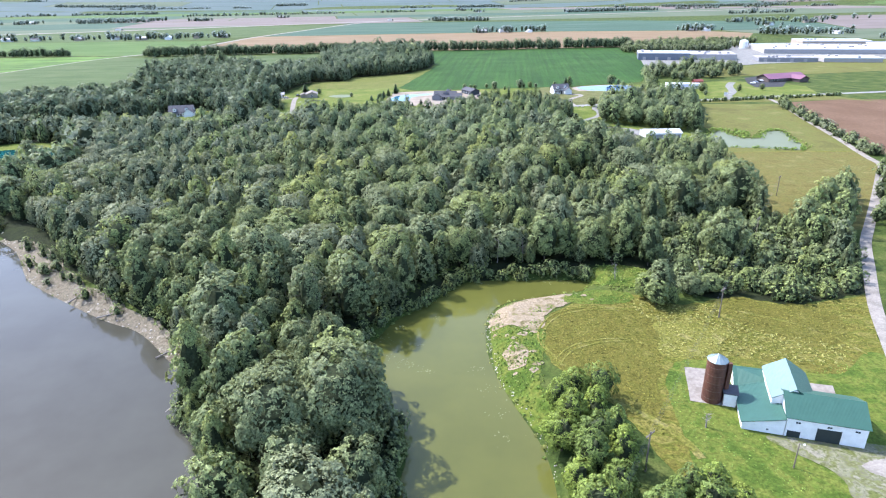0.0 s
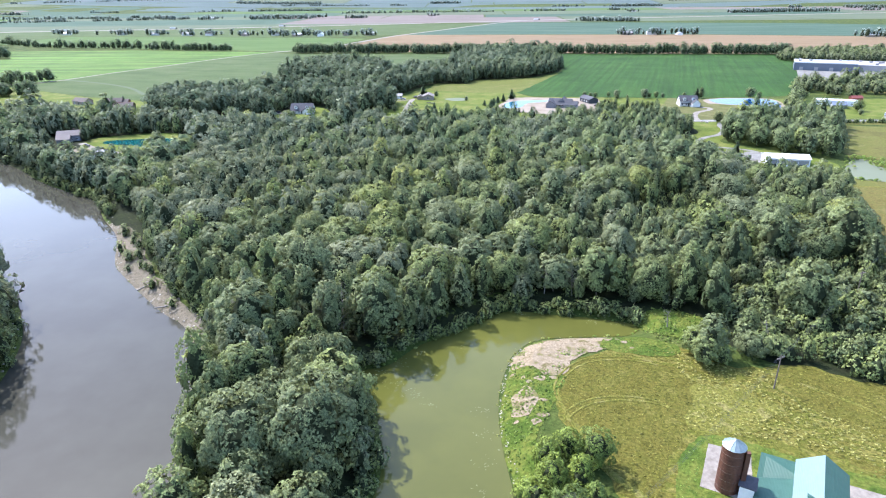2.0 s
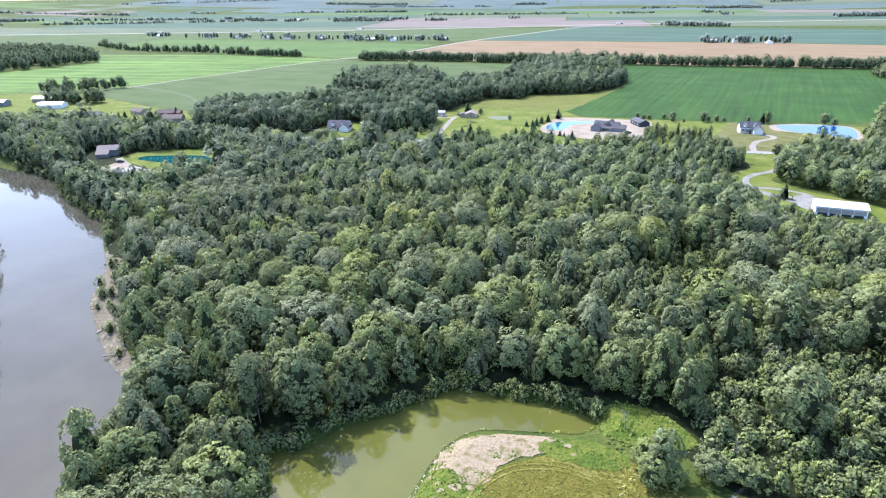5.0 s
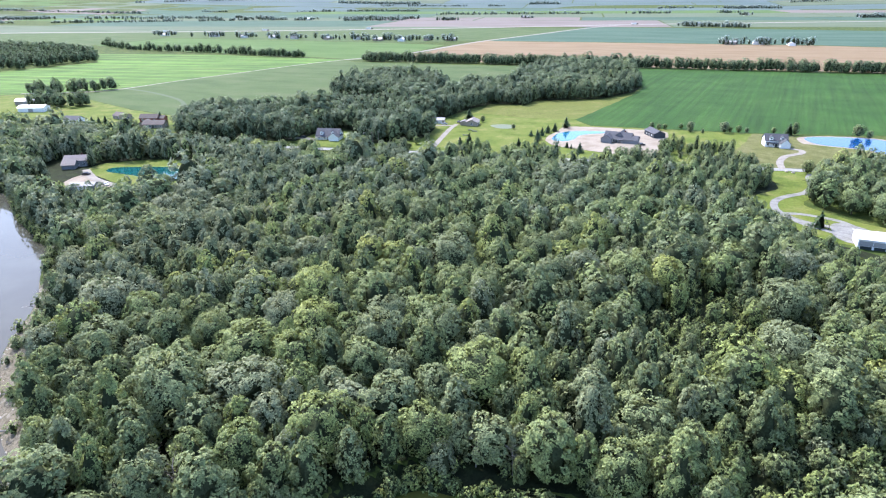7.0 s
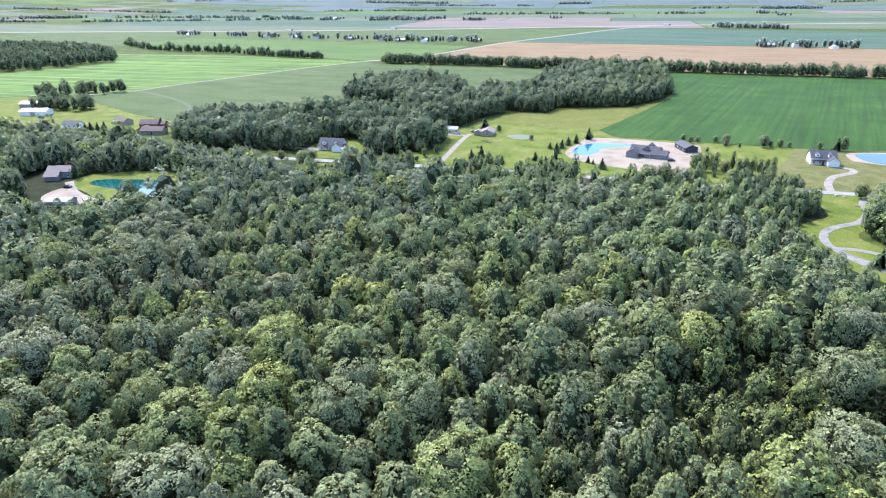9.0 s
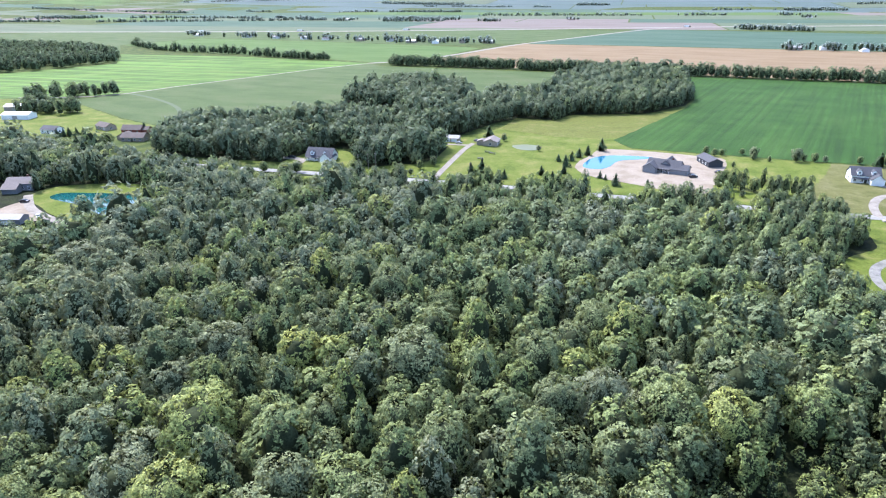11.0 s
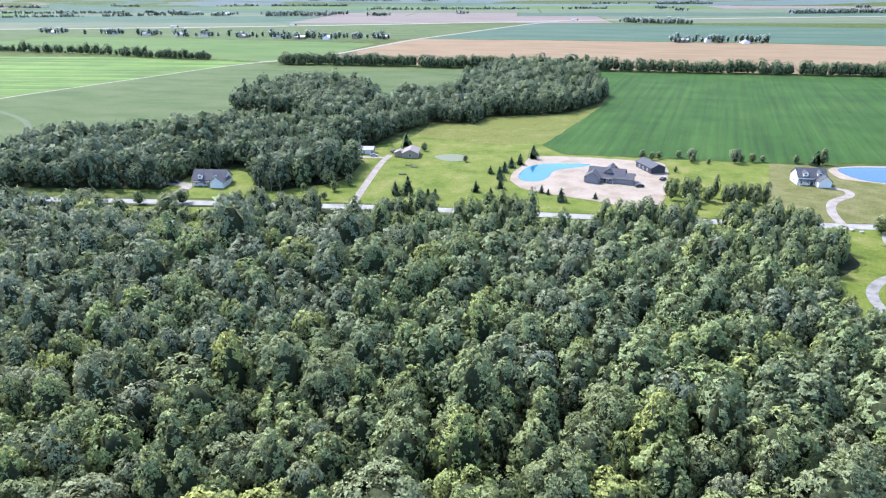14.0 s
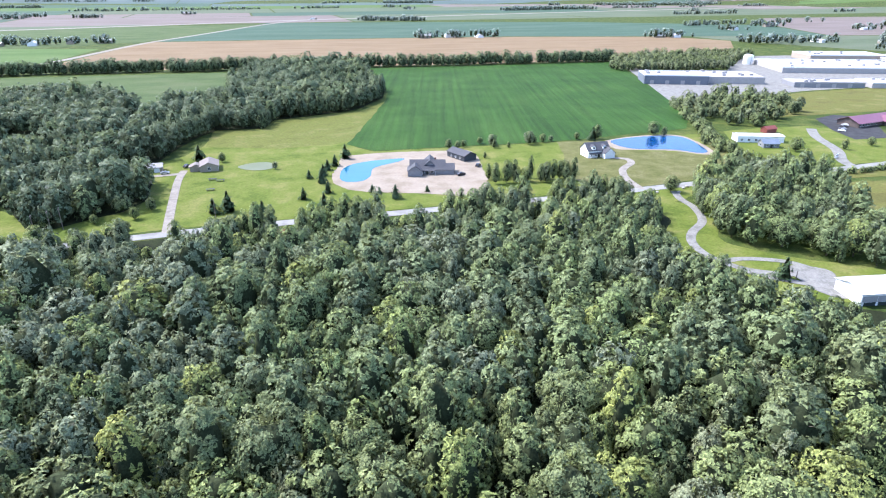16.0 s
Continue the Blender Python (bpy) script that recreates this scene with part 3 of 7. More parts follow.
ribbon("field_track", [(156, 304), (190, 303), (230, 299)], 1.6, M_TALLGRASS, 0.16, "pale worn track across a field", "track")
sheet("brown_field", [(286, 446), (270, 404), (262, 370), (250, 330), (238, 295), (300, 255), (420, 230), (520, 420), (330, 452)], M_BROWN, 0.06, "bare reddish-brown ploughed field", "field")
sheet("marshy_pond", [(184.5, 356), (190, 356), (191.5, 338), (201, 335.5), (211, 348), (223, 350.5), (218, 330), (210, 306.5), (190, 311), (168, 320.5)], M_GREYPOND, 0.10, "shallow murky grey-green field pond", "pond", True)
sheet("county_lawn", [(-128, 431), (-103, 433), (-72, 438.5), (-36, 441), (18, 445), (60, 449), (108, 455), (160, 461), (205, 466), (222, 540), (229, 552), (130, 547), (12, 544), (-1, 563), (34, 704), (14, 670), (-49, 646), (-80, 622), (-84, 575),
                      (-90, 552), (-112, 532), (-108, 505), (-94, 490), (-92, 468), (-112, 458), (-128, 445)], M_LAWN, 0.06, "bright sunlit green lawns of the country houses", "lawn", False, 5.0, 1.2)
sheet("hay_paddock", [(-82, 572), (-84, 620), (-49, 645), (14, 669), (34, 702), (18, 638), (3, 575), (-8, 566), (-40, 560)], M_PADDOCK, 0.10, "yellowish hay paddock beyond the lawns", "paddock", False, 5.0, 1.5)
sheet("bean_field", [(-1, 564), (18, 640), (34, 705), (41, 747), (24, 890), (22, 921), (335, 928), (330, 918), (262, 668), (230, 589), (217, 567), (130, 549.5), (60, 547), (12, 546)], M_SOY, 0.12, "deep green bean field with faint rows", "field", False, 8.0, 1.5)
sheet("crop_field", [(-497, 553), (-373, 505), (-300, 488), (-230, 505), (-165, 565), (-160, 590), (-115, 650), (-112, 712), (-92, 780), (-85, 912), (-360, 906), (-389, 930), (-415, 868), (-440, 772), (-467, 674), (-489, 589)],
      M_MIDFIELD, 0.08, "muted green crop field behind the woods", "field")
sheet("mown_field", [(-491, 589), (-470, 674), (-443, 772), (-418, 868), (-391, 934), (-460, 941), (-640, 955), (-854, 925), (-735, 813), (-766, 701), (-820, 560), (-660, 500), (-560, 545)], M_HAYROWS, 0.08, "bright green hay field mown in pale rows", "field")
sheet("crop_field", [(-1017, 1076), (-850, 1010), (-640, 985), (-473, 964), (-384, 944), (-337, 1005), (-330, 1218), (-430, 1236), (-670, 1262), (-1009, 1276)], M_FARBRIGHT, 0.08, "bright green field beyond the hedgerow", "field")
sheet("stubble_field", [(-330, 950), (-315, 1090), (-287, 1325), (-78, 1332), (286, 1335), (600, 1282), (655, 1180), (520, 960), (335, 945), (100, 940)], M_STUBBLE, 0.08, "orange-tan harvested stubble field", "field")
sheet("crop_field", [(-283, 1333), (-78, 1340), (286, 1343), (600, 1290), (900, 1250), (1000, 1560), (616, 1760), (200, 1830), (-140, 1850), (-225, 1500)], M_HAZEGREEN, 0.08, "wide deep green crop field", "field")
sheet("crop_field", [(-300, 1330), (-232, 1505), (-150, 1790), (-430, 1755), (-950, 1530), (-1690, 1320), (-1500, 1240), (-1010, 1285), (-670, 1270), (-430, 1245)], M_MIDFIELD, 0.08, "grey-green crop field along the highway", "field")
sheet("left_lawn", [(-330, 455), (-300, 452), (-285, 470), (-300, 487), (-373, 503), (-495, 552), (-560, 540), (-640, 490), (-520, 420), (-420, 400), (-370, 425)], M_LAWN, 0.06, "green lawns of a farmstead", "lawn", False, 5.0, 1.5)
sheet("pond_lawn", [(-247, 335), (-250, 353), (-221, 371), (-197, 367), (-173, 337), (-182, 324), (-192, 319), (-212, 322), (-228, 328)], M_LAWN, 0.14, "mown lawn round a teal pond", "lawn", True, 1.5, 0.5)
sheet("teal_pond", [(-236, 339), (-237.5, 346), (-225, 351.5), (-203, 357), (-192, 351), (-185, 338), (-189, 331), (-199, 329.5), (-212, 336), (-224, 337)], M_TEAL, 0.18, "teal-blue garden pond by a house", "pond", True)
sheet("verge_lawn", [(133, 432), (140, 436), (160, 452), (128, 449), (60, 441), (100, 437), (117, 430), (119, 412), (108, 398), (105, 384), (106, 368), (114, 356), (128, 342), (138, 338), (165, 330), (172, 340), (168, 352), (158, 362), (146, 368), (134, 378), (127, 390), (135, 405), (142, 424)],
      M_LAWN, 0.12, "grass clearing along a curving drive", "lawn", True, 2.0, 0.8)
sheet("east_lawn", [(206, 468), (282, 474), (330, 480), (345, 522), (300, 560), (262, 560), (236, 556), (224, 530)], M_LAWN, 0.10, "mown lawn round an office lot", "lawn")
sheet("grass_field", [(206, 458), (268, 463), (330, 473), (350, 440), (330, 452), (276, 450), (200, 450)], M_PASTURE, 0.10, "grass verge along the county road", "verge")

sheet("lot_lawn", [(-196, 399), (-192, 411), (-160, 414), (-118, 421), (-110, 415), (-109, 394), (-114, 380), (-134, 377), (-150, 388), (-168, 396)], M_LAWN, 0.12, "shaded lawn of a cottage lot by the road", "lawn", True, 2.0, 1.0)
ribbon("lot_drive", [(-156, 421), (-155, 408), (-150, 398), (-140, 393), (-128, 392)], 3.2, M_PALE, 0.20, "pale gravel drive into a cottage lot", "driveway")
ribbon("house_drive", [(-160, 424), (-161, 434), (-163, 444), (-170, 447), (-184, 445)], 5.0, M_PALE, 0.22, "white gravel drive beside a white house", "driveway")
sheet("house_lawn", [(-196, 428), (-172, 434), (-160, 428), (-126, 432), (-118, 446), (-128, 452), (-140, 466), (-150, 474), (-162, 470), (-172, 460), (-192, 450)], M_LAWN, 0.16, "mown lawn round a white house", "lawn", True, 2.0, 1.0)
# building site with its pond, and the blue pond
sheet("sand_lot", [(-12, 497), (-8, 517), (-4, 535), (18, 540), (52, 538), (66, 534), (64, 498), (57, 460), (44, 458), (30, 463), (1, 472), (-9, 482)], M_BUILDSAND, 0.16, "bare pink-tan sand of a building site", "building site", True, 2.0, 1.0)
sheet("turquoise_pond", [(-8, 497), (-6.5, 509), (-2, 517.5), (6, 522.5), (16, 525), (27, 525.5), (23, 519.5), (13, 513), (8.5, 507), (6.8, 496), (3, 488.5), (-3, 487), (-7, 490)], M_POOL, 0.20, "turquoise pond dug in pale sand", "pond", True)
sheet("pond_shore", [(151, 545), (183, 554), (203, 547), (200, 510), (190, 504), (178, 514.5), (156, 521), (148, 526)], M_BUILDSAND, 0.14, "pale sand rim of a blue pond", "shore", True, 2.0, 0.5)
sheet("blue_pond", [(154, 544), (183, 551), (201, 544.5), (197.5, 513), (190, 507.5), (179, 517), (157, 524)], M_BLUEPOND, 0.18, "bright blue rectangular garden pond", "pond", True)
sheet("dry_lawn", [(121, 546), (132, 547), (147, 548), (150, 530), (160, 518), (180, 512), (188, 503), (198, 506), (206, 527), (210, 546), (212, 528), (198, 480), (184, 468), (150, 459), (118, 454), (103, 456), (103, 483), (114, 517)], M_DRYLAWN, 0.11, "dry olive lawn round a new farmhouse", "lawn", False, 2.5, 1.2)
sheet("reedy_pool", [(-59, 525), (-52, 531), (-43, 530), (-40, 521), (-46, 516), (-54, 518)], M_GREYPOND, 0.18, "small grey pool in a lawn", "pond", True)
sheet("silver_pond", [(-425, 420), (-404, 436), (-394, 428), (-396, 414), (-410, 408)], M_GREYPOND, 0.18, "small pale pond by a farmstead", "pond", True)

# roads
ribbon("county_road", [(-420, 378), (-300, 400), (-185, 417), (-140, 423.5), (-104, 428), (-74, 432.5), (-37, 436.5), (18, 440.5), (60, 444.5), (109, 449.5), (172, 457.5), (212, 462), (243, 465), (275, 470), (340, 478), (480, 492), (700, 520)],
       6.0, M_ROAD, 0.18, "pale county road running past the houses", "road")
ribbon("long_drive", [(-74.5, 434), (-78, 458), (-81, 480), (-84, 505), (-84.5, 522)], 3.6, M_PALE, 0.20, "long white gravel drive to a house", "driveway")
ribbon("yard_drive", [(-84, 516), (-92, 515), (-104, 513)], 3.6, M_PALE, 0.22, "white gravel branch to a garage", "driveway")
ribbon("curved_drive", [(137.5, 506), (144, 503), (143, 495), (133, 484), (128, 470), (127, 456), (128, 452)], 3.8, M_PALE, 0.20, "white gravel drive curving to a farmhouse", "driveway")
ribbon("winding_drive", [(140, 446), (137, 436), (136.5, 424), (131, 409), (120, 398), (114.5, 388), (114, 376), (119, 366), (126, 361), (136, 358)], 3.4, M_GRAVEL, 0.20, "grey gravel drive winding to a shed", "driveway")
ribbon("winding_drive", [(116.5, 372), (123, 373), (131, 371), (138, 367), (142, 360)], 3.0, M_GRAVEL, 0.22, "grey gravel loop round a grass island", "driveway")
ribbon("winding_drive", [(117, 369), (121, 361), (127, 355.5), (134, 350), (139, 345)], 3.0, M_GRAVEL, 0.24, "grey gravel loop round a grass island", "driveway")
sheet("shed_yard", [(134, 364), (142, 363), (146, 358), (142, 350), (140, 341), (134, 342), (131, 350)], M_GRAVEL, 0.24, "grey gravel yard in front of a shed", "yard", True, 1.5, 0.5)
ribbon("house_drive", [(-250, 338), (-240, 331), (-228, 324), (-212, 319), (-191, 315)], 4.2, M_PALE, 0.20, "white gravel drive beside a pond", "driveway")
sheet("house_yard", [(-240, 333), (-228, 325), (-216, 321), (-210, 314), (-222, 306), (-238, 312), (-243, 324)], M_BUILDSAND, 0.18, "pinkish gravel yard by a house", "yard", True, 1.5, 0.5)
ribbon("field_track", [(-560, 548), (-492, 586), (-470, 670), (-442, 771), (-416, 867), (-389, 931)], 4.0, M_PALE, 0.20, "pale farm track between two fields", "track", [5, 4, 4, 4.5])
ribbon("field_track", [(-480, 606), (-430, 590), (-373, 560), (-330, 520)], 4.0, M_HAZEPALE, 0.20, "faint worn strip across a field", "track")
ribbon("highway", [(-2600, 1010), (-1692, 1325), (-954, 1547), (-432, 1773), (-38, 1985), (461, 2186), (1200, 2460), (2400, 2800)], 30.0, M_PALE, 0.25, "pale highway crossing the plain", "highway")
ribbon("section_road", [(-390, 934), (-352, 985), (-326, 1078), (-290, 1300), (-230, 1498), (-150, 1760), (-70, 1960)], 11.0, M_PALE, 0.22, "pale straight country road", "road")
ribbon("office_drive", [(252, 468), (256, 480), (270, 500), (282, 530), (296, 552)], 6.0, M_GRAVEL, 0.20, "grey drive to an office building", "driveway")
sheet("car_park", [(300, 520), (324, 520), (362, 575), (345, 590), (322, 580), (306, 545)], M_ASPHALT, 0.20, "dark car park beside a plum-roofed building", "car park")
sheet("plant_yard", [(258, 660), (296, 655), (400, 690), (640, 720), (760, 950), (500, 960), (420, 830), (345, 850), (335, 920), (300, 800)], M_GRAVEL, 0.14, "grey gravel yard of a factory", "yard")
sheet("far_lawn", [(300, 590), (420, 600), (640, 640), (640, 715), (400, 685), (296, 652), (262, 650), (255, 620)], M_PASTURE, 0.10, "grass in front of a factory", "lawn")

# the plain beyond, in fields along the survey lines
rng = np.random.default_rng(5)
plain = [M_HAZEGREEN, M_HAZEPALE, M_HAZEGREEN, M_FARBRIGHT, M_HAZETAN, M_HAZEPALE]
e1, e2 = np.array((0.993, 0.115)), np.array((-0.115, 0.993))
v = 1860.0
while v < 4850:
    depth = rng.uniform(190, 420)
    u = -4600.0
    while u < 4600:
        long = rng.uniform(350, 1100)
        mat = M_HAZEBLUE if v > 3000 and rng.random() < 0.75 else plain[rng.integers(len(plain))]
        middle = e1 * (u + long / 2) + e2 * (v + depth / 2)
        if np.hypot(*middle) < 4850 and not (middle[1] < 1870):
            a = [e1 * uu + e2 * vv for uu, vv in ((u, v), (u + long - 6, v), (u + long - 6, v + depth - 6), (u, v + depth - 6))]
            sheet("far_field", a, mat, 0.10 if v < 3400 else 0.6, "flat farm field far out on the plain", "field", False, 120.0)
        u += long
    v += depth
for outline, mat, words in (([(-1700, 1310), (-2600, 1000), (-3600, 700), (-3300, 1600), (-1500, 1700), (-954, 1560)], M_HAZEPALE, "pale grass field along the highway"),
                            ([(-954, 1565), (-432, 1790), (-100, 1960), (-500, 2050), (-1500, 1860), (-1500, 1700)], M_HAZEPALE, "pale grass field beyond the highway"),
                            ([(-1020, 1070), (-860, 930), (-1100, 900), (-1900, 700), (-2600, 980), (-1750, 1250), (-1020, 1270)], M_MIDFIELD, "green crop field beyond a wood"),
                            ([(660, 1170), (640, 1280), (900, 1240), (1500, 1200), (2600, 1300), (2400, 800), (1000, 700), (780, 950)], M_HAZEPALE, "pale field beyond the factory"),
                            ([(1010, 1560), (905, 1250), (1500, 1210), (2600, 1320), (2600, 1900), (1200, 1850)], M_HAZETAN, "tan stubble field far out on the plain")):
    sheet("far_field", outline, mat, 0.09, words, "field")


# ---- buildings ----
def window(parent, x, y, z, w, h, face, glass=M_GLASS, trim=M_WHITE):
    """A window on a wall that faces -y, +y, -x or +x; its frame stands proud of the wall."""
    along = Vector((1, 0, 0)) if face in ("-y", "+y") else Vector((0, 1, 0))
    out = {"-y": Vector((0, -1, 0)), "+y": Vector((0, 1, 0)), "-x": Vector((-1, 0, 0)), "+x": Vector((1, 0, 0))}[face]
    c = Vector((x, y, z))

    def bar(a0, a1, z0, z1, d0, d1):
        pts = [c + along * a + out * d + Vector((0, 0, q)) for q in (z0, z1) for d in (d0, d1) for a in (a0, a1)]
        return pts, [(0, 2, 3, 1), (4, 5, 7, 6), (0, 1, 5, 4), (1, 3, 7, 5), (3, 2, 6, 7), (2, 0, 4, 6)]

    t = 0.1
    frame_ob = part("window", *joined(bar(-w / 2 - t, w / 2 + t, h, h + t, 0, 0.06), bar(-w / 2 - t, w / 2 + t, -t, 0, 0, 0.09), bar(-w / 2 - t, -w / 2, 0, h, 0, 0.06), bar(w / 2, w / 2 + t, 0, h, 0, 0.06), bar(-0.03, 0.03, 0, h, 0, 0.05)), trim, parent)
    part("pane", *bar(-w / 2, w / 2, 0, h, 0.0, 0.025), glass, frame_ob)


def volume(parent, x, y, length, width, h, rise, wall, roof, along="x", over=0.45, thick=0.16, other=None):
    """Walls with gables and a two-slope roof over them; the ridge runs along x or y."""
    def at(a, b, z):
        return (x + a, y + b, z) if along == "x" else (x - b, y + a, z)
    l, w = length / 2, width / 2
    verts = [at(*p) for p in ((-l, -w, -0.3), (l, -w, -0.3), (l, w, -0.3), (-l, w, -0.3), (-l, -w, h), (l, -w, h), (l, w, h), (-l, w, h), (-l, 0, h + rise), (l, 0, h + rise))]
    part("wall", verts, [(0, 1, 5, 4), (1, 2, 6, 9, 5), (2, 3, 7, 6), (3, 0, 4, 8, 7), (3, 2, 1, 0)], wall, parent)
    drop = rise / w * over
    lift = 0.05 + thick
    for s in (-1, 1):
        quad = [at(-l - over, s * (w + over), h - drop + lift), at(l + over, s * (w + over), h - drop + lift), at(l + over, 0, h + rise + lift), at(-l - over, 0, h + rise + lift)]
        part("roof_slope", *slab(quad if s < 0 else [quad[1], quad[0], quad[3], quad[2]], thick), other if other and s > 0 else roof, parent)


def lean(parent, x0, y0, x1, y1, z_low, z_high, wall, roof, low="-y"):
    """A low porch or lean-to with a single slope."""
    hs = {"-y": (z_low, z_low, z_high, z_high), "+y": (z_high, z_high, z_low, z_low), "-x": (z_low, z_high, z_high, z_low), "+x": (z_high, z_low, z_low, z_high)}[low]
    c = [(x0, y0), (x1, y0), (x1, y1), (x0, y1)]
    verts = [(*p, -0.3) for p in c] + [(*p, q) for p, q in zip(c, hs)]
    part("wall", verts, [(0, 1, 5, 4), (1, 2, 6, 5), (2, 3, 7, 6), (3, 0, 4, 7), (4, 5, 6, 7)], wall, parent)
    o = 0.3
    e = [(x0 - o, y0 - o), (x1 + o, y0 - o), (x1 + o, y1 + o), (x0 - o, y1 + o)]
    part("roof_slope", *slab([(*p, q + 0.2) for p, q in zip(e, hs)], 0.13), roof, parent)


def door(parent, x0, x1, y, h, mat, name="door"):
    part(name, *joined(box(x0, y - 0.05, 0, x1, y + 0.02, h), box(x0 - 0.1, y - 0.07, 0, x0, y + 0.02, h + 0.1), box(x1, y - 0.07, 0, x1 + 0.1, y + 0.02, h + 0.1)), mat, parent)


# the barn: front wing, main block and a lean-to, with its wall line along x
BARN = pose(65.1, 93.5, 0, 0, 0, -20.7)
barn = thing("barn", BARN, "white-walled farm barn with green metal roofs and dark doors", "barn")
volume(barn, 14.05, 5.0, 13.3, 10.0, 4.35, 2.35, M_WHITE, M_GREENROOF, over=0.35)
# The sun-facing slope gets the roof colour with painted glare.
volume(barn, 9.25, 10.4, 10.9, 7.6, 4.9, 2.5, M_WHITE, M_GREENROOF, "y", over=0.3, other=M_GLAREROOF)
top = [(0, 0, 1.8), (7.3, 0, 3.7), (7.0, 12.4, 3.65), (0.1, 11.4, 1.85), (9.0, 16.1, 4.0), (-0.1, 16.3, 3.7)]
base = [(p[0], p[1], -0.3) for p in top]
part("wall", base + top, [(0, 1, 7, 6), (3, 0, 6, 9), (5, 3, 9, 11), (4, 5, 11, 10), (2, 4, 10, 8), (6, 7, 8, 9), (9, 8, 10, 11)], M_WHITE, barn)
part("roof_slope", *slab([(-0.35, -0.3, 1.92), (7.32, -0.3, 3.92), (7.0, 12.4, 3.88), (-0.3, 11.35, 1.96)], 0.14), M_GREENROOF, barn)
part("roof_slope", *slab([(-0.3, 11.35, 1.97), (7.0, 12.4, 3.89), (9.0, 16.4, 4.2), (-0.3, 16.6, 3.9)], 0.14), M_GREENROOF, barn)
door(barn, 12.7, 16.5, -0.02, 2.9, M_DARKDOOR, "barn_door")
door(barn, 7.9, 9.9, -0.02, 1.45, M_DARKDOOR, "barn_door")
for x in (9.3, 14.5, 19.0):
    window(barn, x, -0.01, 3.25, 0.8, 0.4, "-y", M_DARKDOOR)
window(barn, 4.45, -0.01, 0.75, 0.4, 0.35, "-y", M_DARKDOOR)
part("gable_vent", *joined(box(7.33, 4.4, 5.6, 7.38, 5.6, 6.1)), M_DARKDOOR, barn)
part("trim", *box(-0.03, -0.06, 1.6, 7.3, 0.0, 1.75), M_WHITE, barn)
hut = thing("silo_hut", pose(65.1, 93.5, 0, 0, 0, -20.7), "small white feed hut between silo and barn", "hut")
lean(hut, -2.6, 6.6, -0.25, 9.0, 3.0, 3.5, M_WHITE, M_SHINGLE, "-y")

# the silo, in staves with hoops and a sheet cap
silo = thing("silo", pose(63.7, 103.0, 0), "tall red-brown tile silo with a silver conical cap", "silo")
R, n = 1.92, 36
ring = [(math.cos(2 * math.pi * k / n), math.sin(2 * math.pi * k / n)) for k in range(n)]
levels = [i * 0.6 for i in range(17)]
verts, faces = [], []
for i, z in enumerate(levels):
    for r, dz in ((R, 0.02), (R, 0.57), (R - 0.025, 0.585), (R - 0.025, 0.6)) if i < 16 else ((R, 0.0),):
        verts += [(x * r, y * r, z + dz) for x, y in ring]
for j in range(len(verts) // n - 1):
    faces += [(j * n + k, j * n + (k + 1) % n, (j + 1) * n + (k + 1) % n, (j + 1) * n + k) for k in range(n)]
part("shaft", verts, faces, M_BRICK, silo)
for z in (1.2, 3.0, 4.8, 6.6, 8.4):
    part("hoop", *joined(*[tube((ring[k][0] * (R + 0.02), ring[k][1] * (R + 0.02), z), (ring[(k + 1) % n][0] * (R + 0.02), ring[(k + 1) % n][1] * (R + 0.02), z), 0.025, 0.025, 4) for k in range(n)]), M_WOODPOLE, silo)
seg = 14
rim = [(math.cos(2 * math.pi * k / seg) * 2.05, math.sin(2 * math.pi * k / seg) * 2.05) for k in range(seg)]
cap = part("cap", [(x, y, 9.6) for x, y in rim] + [(x * 0.12, y * 0.12, 10.75) for x, y in rim] + [(0, 0, 10.95)],
           [(k, (k + 1) % seg, seg + (k + 1) % seg, seg + k) for k in range(seg)] + [(seg + k, seg + (k + 1) % seg, 2 * seg) for k in range(seg)] + [tuple(range(seg - 1, -1, -1))], M_SILVER, silo)
for x, y in rim:
    part("cap_seam", *tube((x, y, 9.62), (x * 0.12, y * 0.12, 10.78), 0.035, 0.03, 4), M_SILVER, cap)
part("ladder_chute", *joined(box(1.6, -1.6, 0.3, 2.35, -0.9, 9.4)), M_BRICK, silo)


